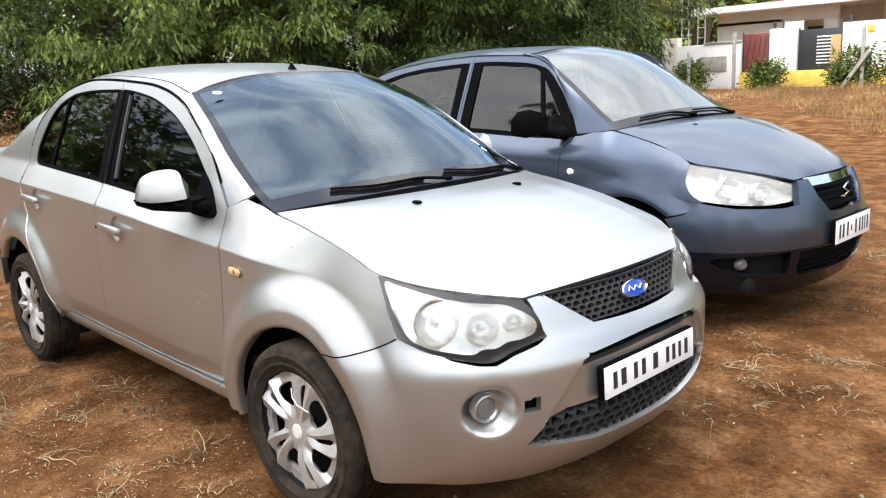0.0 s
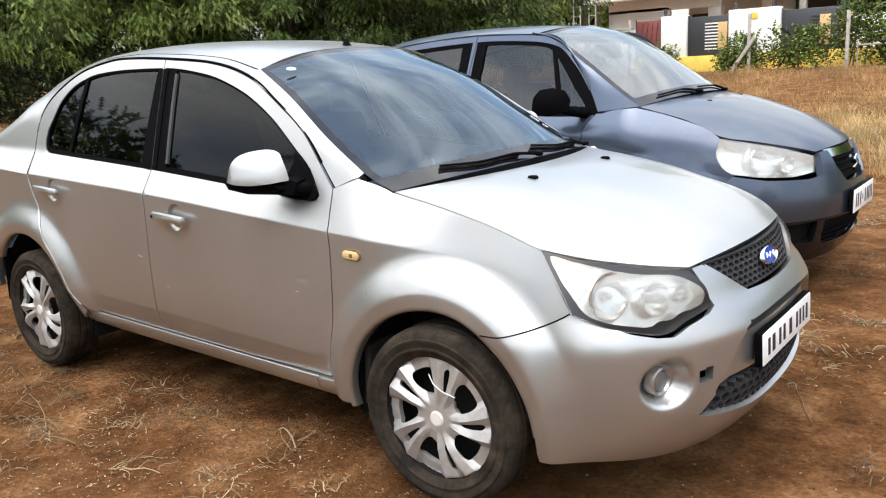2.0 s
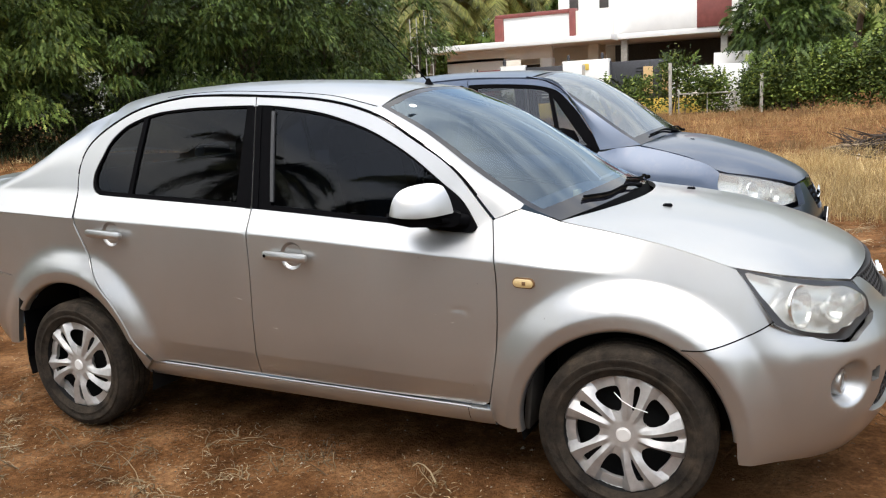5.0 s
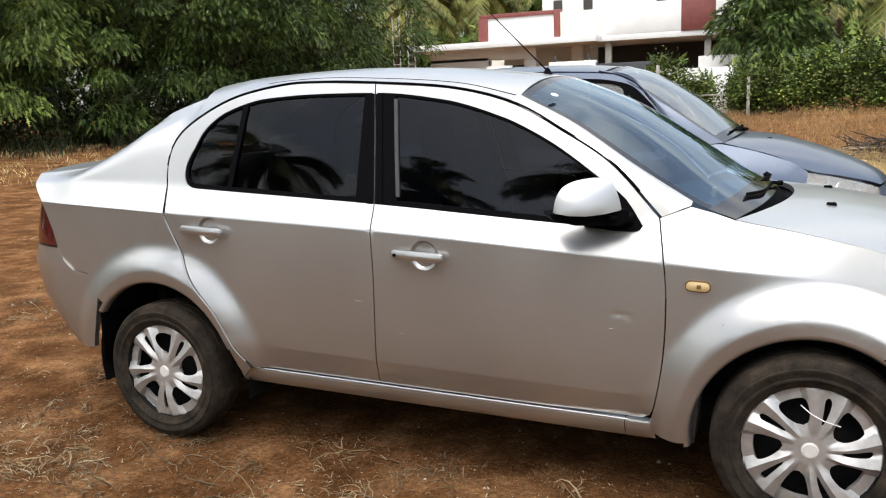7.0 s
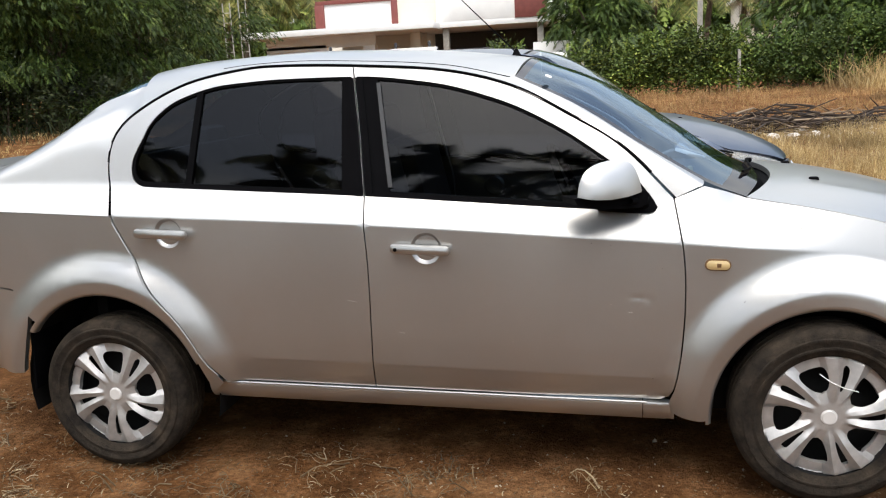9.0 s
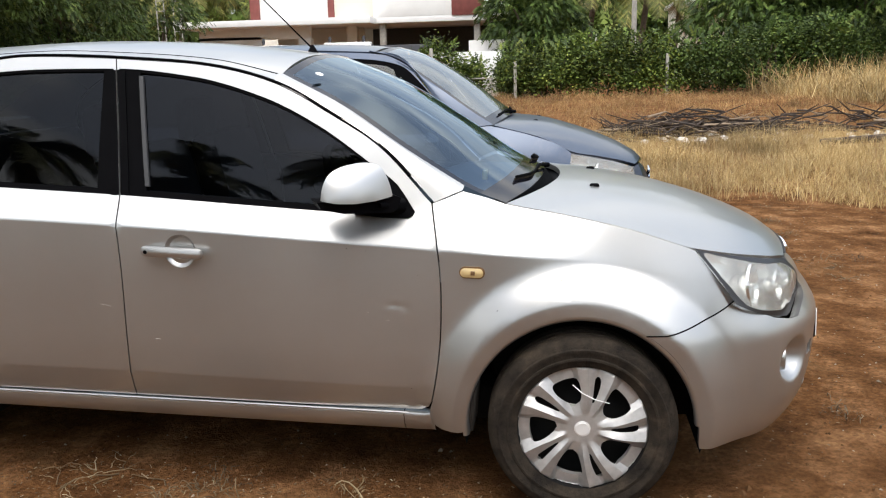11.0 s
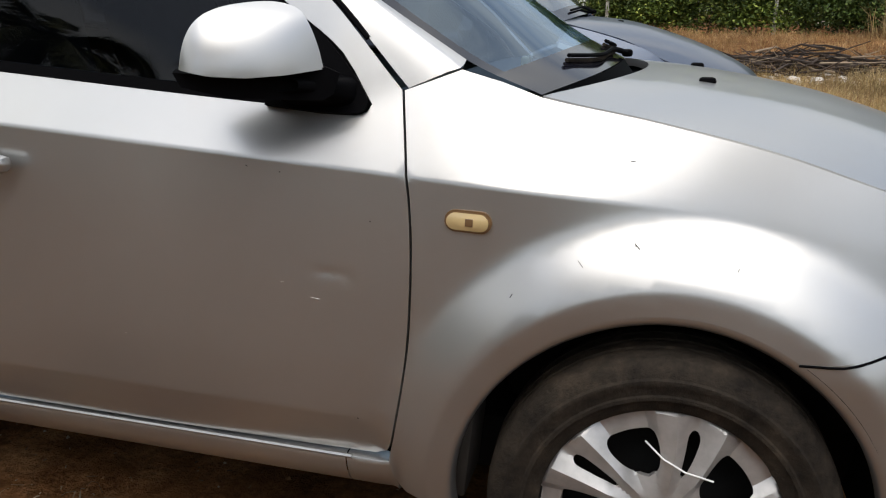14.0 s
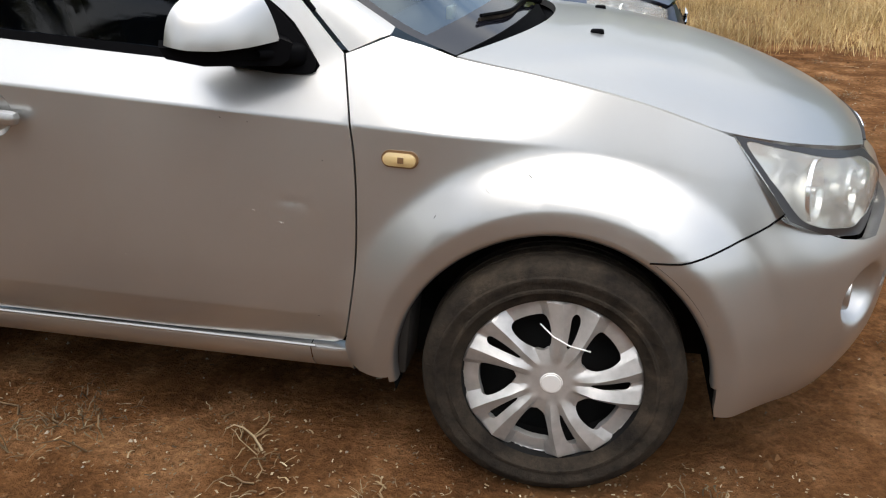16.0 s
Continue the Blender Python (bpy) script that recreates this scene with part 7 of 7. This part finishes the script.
def straw_litter():
    """Pulled-up dry plants with forked stalks, loose straws, chaff and grey weed on the bare earth."""
    def clear(x, y):
        return ~((x > -3.2) & (x < 0.75) & (abs(y) < 0.62)) & ~((x > -3.8) & (x < 0.45) & (abs(y - 2.45) < 0.7))

    plants = np.concatenate([tufted(2500, 1, (-8, 5.5, -3.6, 6.5), 0.0, clear), tufted(90, 1, (-6.0, -0.6, -3.4, -0.9), 0.0)])
    dens = np.array([noise.noise(Vector((a * 0.8, b * 0.8, 4.0))) + 0.45 * noise.noise(Vector((a * 2.3, b * 2.3, 8.0))) for a, b in plants])
    plants = np.concatenate([plants[dens > 0.19], tufted(40, 1, (-3.0, -0.9, -1.3, -0.64), 0.0)])
    count = rng.integers(2, 6, len(plants))
    roots = np.repeat(plants, count, 0) + rng.normal(size=(count.sum(), 2)) * 0.012
    fan = np.repeat(rng.uniform(0, 2 * math.pi, len(plants)), count) + rng.normal(size=len(roots)) * 0.75
    size = np.repeat(rng.uniform(0.5, 1.5, len(plants)), count)
    main = stalks(roots, 0.11 * size, np.repeat(rng.choice([0.018, 0.025, 0.035, 0.075], len(plants)), count) * size, 0.42, 5, fan)
    forks = []
    for j, turn in ((1, 0.7), (2, -0.8), (3, 0.6)):
        pick = rng.random(len(main)) < 0.6
        base = main[pick][:, j]
        f = stalks(base[:, :2], 0.055 * size[pick], 0.020, 0.40, 5, fan[pick] + turn * rng.uniform(0.6, 1.4, pick.sum()))
        f[:, :, 2] += (base[:, 2] - f[:, 0, 2])[:, None] * np.linspace(1, 0.3, 5)
        forks.append(f)
    path = np.concatenate([main] + forks)
    rad = np.concatenate([rng.uniform(0.0016, 0.0046, len(main)), rng.uniform(0.0011, 0.0028, len(path) - len(main))])
    tagged(part_mesh("dry_stalks", reeds(path, rad), STRAW, None, angle=180), "pulled-up dry plants with forked pale stalks", "straw", kind="stuff")
    single = tufted(90, 1, (-7, 5, -3.8, 6.0), 0.0, clear)
    me = reeds(stalks(single, 0.26, 0.012, 0.06, 5), rng.uniform(0.0012, 0.0026, len(single)))
    tagged(part_mesh("loose_straws", me, STRAW, None, angle=180), "single long straws lying on the earth", "straw", kind="stuff")
    bits = np.repeat(plants, 10, 0) + rng.normal(size=(len(plants) * 10, 2)) * 0.10
    me = ribbons(stalks(bits, 0.034, 0.008, 0.3, 4), rng.uniform(0.0018, 0.0050, len(bits)))
    tagged(part_mesh("straw_bits", me, STRAW, None, angle=180), "short broken straw round the dry plants", "straw", kind="stuff")
    weeds = tufted(900, 1, (-7, 5, -3.6, 6.0), 0.0, clear)
    dens = np.array([noise.noise(Vector((a * 1.1 + 7, b * 1.1, 2.0))) for a, b in weeds])
    weeds = np.repeat(weeds[dens > 0.16], 34, 0)
    weeds = weeds + rng.normal(size=weeds.shape) * 0.055
    me = ribbons(stalks(weeds, 0.040, 0.030, 0.9, 4), rng.uniform(0.0015, 0.0045, len(weeds)))
    tagged(part_mesh("withered_weed", me, GREY_WEED, None, angle=180), "withered grey-green weed in crumpled patches", "weed", kind="stuff")
    chips = np.concatenate([tufted(12000, 1, (-7, 5, -4.0, 6.0), 0.0), tufted(16000, 1, (-4.8, 2.6, -3.4, -0.65), 0.0)])
    me = ribbons(stalks(chips, 0.011, 0.003, 0.3, 3), rng.uniform(0.0015, 0.006, len(chips)))
    tagged(part_mesh("chaff", me, CHAFF, None, angle=180), "fine chaff and leaf scraps on the earth", "chaff", kind="stuff")


GREY_WEED = leaf_material("grey_weed", (0.060, 0.045, 0.024), (0.165, 0.120, 0.066), (0.26, 0.19, 0.11))
CHAFF = leaf_material("chaff", (0.10, 0.062, 0.034), (0.30, 0.215, 0.12), (0.52, 0.43, 0.29))
straw_litter()

# ---- the house, its boundary wall and gates ----
WHITE_WALL = plain("white_wall_paint", (0.80, 0.79, 0.76), 0.8, vary=0.05, scale=1.5, bump=0.1, bump_scale=30)
CREAM_WALL = plain("cream_wall_paint", (0.72, 0.66, 0.56), 0.8, vary=0.05, scale=1.5)
MAROON = plain("maroon_tile", (0.20, 0.055, 0.045), 0.5, vary=0.15, scale=4)
YELLOW = plain("yellow_paint", (0.72, 0.52, 0.10), 0.8, vary=0.12, scale=3)
GREY_IRON = plain("dark_grey_iron", (0.05, 0.05, 0.055), 0.5, 0.3, vary=0.15)
TAN = plain("tan_sheet", (0.55, 0.36, 0.16), 0.6, vary=0.12)
CONCRETE = plain("weathered_concrete", (0.36, 0.34, 0.30), 0.9, vary=0.25, scale=6, bump=0.3)
# near-black colour for the shade inside windows and at the carport rear
ROOM_SHADE = plain("room_shade", (0.05, 0.045, 0.04), 0.9)
WOOD = plain("dark_wood", (0.12, 0.06, 0.035), 0.6, vary=0.2)


def slab(parent, name, mat, x0, x1, y0, y1, z0, z1, bevel=0.015, label=""):
    ob = part(name, box((x1 - x0, y1 - y0, z1 - z0), (0, 0, 0), bevel), mat, parent, label)
    ob.location = ((x0 + x1) / 2, (y0 + y1) / 2, (z0 + z1) / 2)
    return ob


def make_house():
    house = thing("house", "white two-storey house with maroon trim", "house")
    g = 0.45
    # open ground floor: rear wall, side walls, piers
    slab(house, "rear_wall", CREAM_WALL, -17.4, -2.6, 40.0, 40.25, g, 3.75)
    slab(house, "side_wall", CREAM_WALL, -17.4, -17.15, 35.3, 40.0, g, 3.75)
    slab(house, "side_wall", CREAM_WALL, -2.85, -2.6, 38.0, 40.0, g, 3.75)
    slab(house, "front_wall", WHITE_WALL, -17.4, -14.3, 35.3, 35.55, g, 3.30, label="cream front wall with a wide opening")
    slab(house, "lintel", WHITE_WALL, -17.4, -11.9, 35.3, 35.55, 3.15, 3.74)
    slab(house, "porch_pier", WHITE_WALL, -12.5, -11.9, 35.3, 35.8, g, 3.15)
    slab(house, "porch_pier", CREAM_WALL, -10.4, -9.9, 36.2, 36.7, g, 3.7)
    slab(house, "inner_wall", CREAM_WALL, -14.3, -9.9, 37.6, 37.8, g, 3.7)
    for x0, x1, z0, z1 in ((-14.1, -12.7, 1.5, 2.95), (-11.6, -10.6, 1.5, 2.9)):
        slab(house, "window", ROOM_SHADE, x0, x1, 37.56, 37.62, z0, z1, 0.005)
    for x in (-8.5, -4.1):
        slab(house, "post", CONCRETE, x - 0.14, x + 0.14, 35.5, 35.8, g, 3.75)
    # this wall is coloured dark for the shade under the slab
    slab(house, "carport_wall", ROOM_SHADE, -9.9, -2.85, 39.6, 39.95, g, 3.7)
    for x in (-8.0, -6.4):
        slab(house, "door", WOOD, x - 0.5, x + 0.5, 39.52, 39.62, g, 2.6)
    # slabs and parapets
    slab(house, "porch_slab", WHITE_WALL, -18.0, -8.7, 33.9, 37.6, 3.68, 3.96, label="white projecting slab over the porch")
    slab(house, "floor_slab", WHITE_WALL, -10.9, -2.7, 35.2, 40.3, 3.72, 4.0)
    slab(house, "parapet", WHITE_WALL, -14.4, -11.0, 35.6, 35.8, 3.96, 5.15)
    slab(house, "parapet_cap", MAROON, -14.8, -10.9, 35.5, 35.9, 5.15, 5.33)
    slab(house, "trim_post", MAROON, -14.85, -14.4, 35.5, 35.9, 3.96, 5.15)
    slab(house, "trim_post", MAROON, -11.05, -10.75, 35.45, 35.9, 3.96, 5.33)
    slab(house, "balcony_wall", CREAM_WALL, -10.75, -8.85, 35.5, 35.7, 4.0, 5.2)
    slab(house, "balcony_wall", WHITE_WALL, -8.85, -2.8, 35.2, 35.4, 3.96, 5.30)
    slab(house, "trim_panel", MAROON, -5.2, -3.75, 35.14, 35.2, 3.96, 5.5)
    slab(house, "balcony_wall", WHITE_WALL, -3.75, -2.8, 35.1, 35.2, 3.9, 5.6)
    slab(house, "upper_floor", WHITE_WALL, -12.2, -3.2, 37.5, 40.2, 4.0, 7.2)
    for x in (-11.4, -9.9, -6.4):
        slab(house, "window", ROOM_SHADE, x - 0.22, x + 0.22, 37.44, 37.52, 5.4, 5.95, 0.005)
    for k in range(7):
        part("rail_bar", tube([(-6.5 + 0.2 * k, 35.3, 5.3), (-6.5 + 0.2 * k, 35.3, 5.75)], 0.012, 6), GREY_IRON, house)
    part("rail", tube([(-7.2, 35.3, 5.75), (-5.2, 35.3, 5.75)], 0.018, 6), GREY_IRON, house)
    slab(house, "side_parapet", WHITE_WALL, -4.2, -2.2, 33.0, 33.2, g, 2.75)
    slab(house, "side_parapet", WHITE_WALL, -2.35, -2.2, 33.2, 38.0, g, 2.75)
    return house


def make_boundary():
    g = 0.42
    wall = thing("boundary_wall", "white boundary wall with a yellow plinth", "wall", kind="structure")
    slab(wall, "plinth", YELLOW, -13.6, -3.9, 29.86, 30.0, g - 0.3, 1.06, label="yellow painted plinth")
    slab(wall, "wall_section", WHITE_WALL, -17.0, -13.62, 30.0, 30.2, g - 0.3, 2.25)
    slab(wall, "wall_cap", CONCRETE, -15.2, -13.62, 29.95, 30.25, 2.25, 2.32)
    slab(wall, "wall_section", CREAM_WALL, -17.1, -16.4, 29.9, 30.3, g - 0.3, 2.6)
    slab(wall, "grey_panel", CONCRETE, -15.4, -14.2, 29.96, 30.0, 1.15, 1.75)
    slab(wall, "gate_pillar", WHITE_WALL, -12.42, -11.36, 29.9, 30.25, 1.0, 2.66)
    slab(wall, "gate_pillar", WHITE_WALL, -9.70, -7.80, 29.9, 30.25, 1.0, 2.70)
    slab(wall, "pillar_tile", YELLOW, -8.85, -8.6, 29.87, 29.9, 2.3, 2.55)
    slab(wall, "wall_section", WHITE_WALL, -5.35, -2.6, 30.0, 30.2, g - 0.3, 2.2)
    for x in (-12.3, -9.5, -8.1):
        lamp = part("pillar_lamp", lathe([(0.0, 0.26), (0.05, 0.24), (0.07, 0.12), (0.05, 0.02), (0.06, 0.0)], 14, "z"), GREY_IRON, wall)
        lamp.location = (x, 30.08, 2.69)
    for name, x0, x1, mat, lab in (("side_gate", -13.56, -12.44, MAROON, "maroon sheet-metal side gate"), ("gate", -11.34, -9.72, GREY_IRON, "dark iron gate with slats and a tan panel"), ("gate", -7.78, -5.37, GREY_IRON, "dark iron double gate with two tan panels")):
        gate = thing(name, lab, "gate", at=(0, 0, 0))
        slab(gate, "gate_sheet", mat, x0, x1, 30.05, 30.08, 1.05, 2.55)
        for x in (x0 + 0.03, x1 - 0.03):
            slab(gate, "gate_frame", GREY_IRON, x - 0.03, x + 0.03, 30.01, 30.05, 1.05, 2.62)
        if name == "side_gate":
            for k in range(4):
                part("cross_bar", tube([(x0 + 0.1 + 0.25 * k, 30.03, 1.15), (x0 + 0.35 + 0.2 * k, 30.03, 2.45)], 0.012, 5), GREY_IRON, gate)
        else:
            n0 = x0 + (x1 - x0) * 0.45
            for k in range(9):
                slab(gate, "slat", WHITE_WALL if x0 < -9 else GREY_IRON, n0 - 0.05, n0 + 0.60, 30.02, 30.05, 1.28 + 0.12 * k, 1.33 + 0.12 * k, 0.003)
            for k in range(1 if x0 < -9 else 2):
                xx = x1 - 0.42 if x0 < -9 else -6.45 + 0.72 * k - 0.0
                slab(gate, "tan_panel", TAN, xx, xx + 0.36, 30.0, 30.05, 1.25, 2.30, 0.004)
    for x, h in ((-15.7, 1.9), (-14.6, 1.5), (-12.75, 2.1), (-8.2, 2.0), (-5.0, 1.85), (-1.9, 1.3), (3.5, 1.45)):
        z = float(ground_z(x, 28.0))
        post = thing("fence_post", "weathered concrete fence post", "post", "fence posts", at=(x, 27.7, z))
        part("shaft", box((0.11, 0.10, h + 0.2), (0, 0, h / 2 - 0.1), 0.015), CONCRETE, post)
    rail_frame = thing("pipe_rail", "low grey pipe rail before the boundary wall", "railing", at=(0, 28.0, float(ground_z(-3.8, 28.0))))
    for x in (-4.75, -3.75, -2.8):
        part("rail_post", tube([(x, 0, -0.1), (x, 0, 0.72)], 0.022, 8), CONCRETE, rail_frame)
    part("top_rail", tube([(-4.78, 0, 0.72), (-2.77, 0, 0.72)], 0.026, 8), CONCRETE, rail_frame)
    prop = thing("leaning_post", "concrete post leaning beside the shrubs", "post", at=(-8.6, 27.6, 0.42))
    part("shaft", box((0.12, 0.12, 1.5), (0.2, 0, 0.6), 0.015, None, Matrix.Rotation(radians(35), 4, "Y")), CONCRETE, prop)


make_house()
make_boundary()
for x, y, h in ((-20.6, 38.0, 5.4), (-19.9, 38.4, 5.9)):
    pole = thing("lattice_mast", "thin steel mast with rungs", "mast", at=(x, y, 0.45))
    for dx in (-0.2, 0.2):
        part("leg", tube([(dx, 0, -0.1), (dx, 0, h)], 0.03, 6), CONCRETE, pole)
    for k in range(int(h / 0.5)):
        part("rung", tube([(-0.2, 0, 0.5 * k + 0.4), (0.2, 0, 0.5 * k + 0.4)], 0.02, 5), CONCRETE, pole)
far_house = thing("far_house", "cream house with a shaded veranda behind the palms", "house", at=(10.6, 56, 0.45))
slab(far_house, "wall", CREAM_WALL, -3.2, 3.2, 1.6, 6, -0.2, 5.1)
slab(far_house, "roof_slab", WHITE_WALL, -3.5, 3.5, -0.6, 6.2, 5.1, 5.35)
slab(far_house, "parapet", WHITE_WALL, -3.4, 3.4, -0.5, -0.3, 5.35, 6.6)
for x in (-3.2, 0.4, 3.1):
    slab(far_house, "pillar", CREAM_WALL, x - 0.14, x + 0.14, -0.4, -0.1, -0.2, 5.1)
for x in (-1.6, 1.7):
    slab(far_house, "window", ROOM_SHADE, x - 0.6, x + 0.6, 1.56, 1.62, 3.0, 4.4, 0.005)
utility = thing("utility_pole", "grey concrete utility pole", "pole", at=(3.1, 38, 0.45))
part("shaft", tube([(0, 0, -0.2), (0, 0, 8.0)], [0.14, 0.10], 10), CONCRETE, utility)


def make_pile(at, length, n):
    x, y = at
    z = float(ground_z(x, y))
    pile = thing("brushwood_pile", "heap of dry branches and pale stones", "brushwood", at=(x, y, z))
    for k in range(n):
        px, py = rng.uniform(-length / 2, length / 2), rng.normal() * 0.35
        top = 0.46 * math.exp(-((px / (length * 0.42)) ** 2)) * math.exp(-((py / 0.7) ** 2))
        a, ln = rng.uniform(-1.2, 1.2) + (math.pi if rng.random() < 0.5 else 0), rng.uniform(0.4, 1.3)
        h = rng.uniform(0.02, 0.05 + top)
        p = [np.array([px - ln / 2 * math.cos(a), py - ln / 2 * math.sin(a), h]), np.array([px, py, h + rng.uniform(0, 0.10)]), np.array([px + ln / 2 * math.cos(a), py + ln / 2 * math.sin(a), h + rng.uniform(-0.15, 0.30)])]
        for q in p:
            q[2] = max(q[2], 0.02)
        part("branch", tube(p, [rng.uniform(0.010, 0.030), 0.016, 0.006], 5), PALE_WOOD if rng.random() < 0.18 else DEAD_WOOD, pile)
    return pile


PEBBLE = plain("pebble", (0.27, 0.22, 0.16), 0.9, vary=0.5, scale=3)
DEAD_WOOD = plain("dead_wood", (0.046, 0.032, 0.023), 0.95, vary=0.7, scale=3, bump=0.4)
PALE_WOOD = plain("bleached_wood", (0.24, 0.18, 0.12), 0.9, vary=0.4, scale=3, bump=0.3)
STONE = plain("pale_rubble", (0.66, 0.63, 0.58), 0.9, vary=0.45, scale=5, bump=0.4)
make_pile((2.2, 12.7), 3.0, 260)
make_pile((4.9, 13.0), 3.4, 90)


def stone_bm(r, squash=0.65):
    bm = bmesh.new()
    bmesh.ops.create_icosphere(bm, subdivisions=2, radius=r)
    o = rng.uniform(0, 50, 3)
    for v in bm.verts:
        v.co *= 1 + 0.7 * noise.noise(v.co / r * 0.9 + Vector(o))
        v.co.z *= squash
    return bm


for k in range(54):
    x, y = 3.4 + rng.uniform(-2.6, 3.6), 12.5 + rng.normal() * 0.45
    r = rng.uniform(0.04, 0.13)
    st = part("rubble", stone_bm(r), STONE, None)
    st.location = (x, y, float(ground_z(x, y)) + r * 0.25)
    tagged(st, "pale broken rubble stone", "stone", "rubble by the brushwood")
log = thing("fallen_log", "bare pale log lying in the grass", "log", at=(4.9, 10.9, 0.10))
part("log_stem", tube([(-0.9, 0, 0.05), (0.2, 0.05, 0.10), (1.6, -0.1, 0.22)], [0.05, 0.07, 0.04], 8), DEAD_WOOD, log)
part("log_branch", tube([(0.2, 0.05, 0.10), (0.6, 0.3, 0.45), (1.2, 0.4, 0.55)], [0.04, 0.03, 0.012], 7), DEAD_WOOD, log)


def scatter_lumps(name, n, box_, size, mat, label, category):
    x0, x1, y0, y1 = box_
    c = np.c_[rng.uniform(x0, x1, n), rng.uniform(y0, y1, n)]
    r = rng.uniform(size[0], size[1], n) * (1 + 0.9 * (rng.random(n) > 0.97))
    z = ground_top(c[:, 0], c[:, 1]) - 0.25 * r
    corners = np.array([(1, 0, 0), (0.1, 1, 0.1), (-1, 0.2, 0), (-0.1, -1, 0.1), (0.2, 0.1, 0.8)])
    v, f = [], []
    a = rng.uniform(0, 6.28, n)
    for i in range(n):
        k = len(v)
        ca, sa = math.cos(a[i]), math.sin(a[i])
        for q in corners:
            v.append((c[i, 0] + r[i] * (q[0] * ca - q[1] * sa * 0.7), c[i, 1] + r[i] * (q[0] * sa + q[1] * ca * 0.7), z[i] + r[i] * q[2] + 0.001))
        f += [(k, k + 1, k + 4), (k + 1, k + 2, k + 4), (k + 2, k + 3, k + 4), (k + 3, k, k + 4)]
    me = bpy.data.meshes.new(name)
    me.from_pydata(v, [], f)
    tagged(part_mesh(name, me, mat, None), label, category, kind="stuff")


CLOD = plain("earth_clod", (0.130, 0.068, 0.031), 0.95, vary=0.5, scale=2.5, bump=0.5, bump_scale=80, spec=0.03)
scatter_lumps("pebbles", 2400, (-6.5, 4.5, -4.5, 6.0), (0.003, 0.009), PEBBLE, "small pale pebbles scattered on the earth", "pebbles")
scatter_lumps("earth_crumbs", 7000, (-5.5, 3.5, -3.8, -0.5), (0.003, 0.009), CLOD, "loose crumbs of red earth", "earth")
scatter_lumps("earth_crumbs", 3500, (0.6, 5.5, -3.5, 6.0), (0.004, 0.011), CLOD, "loose crumbs of red earth", "earth")
scatter_lumps("earth_clods", 350, (-7.5, 5.5, -4.0, 6.0), (0.009, 0.024), CLOD, "small clods of red earth", "earth")
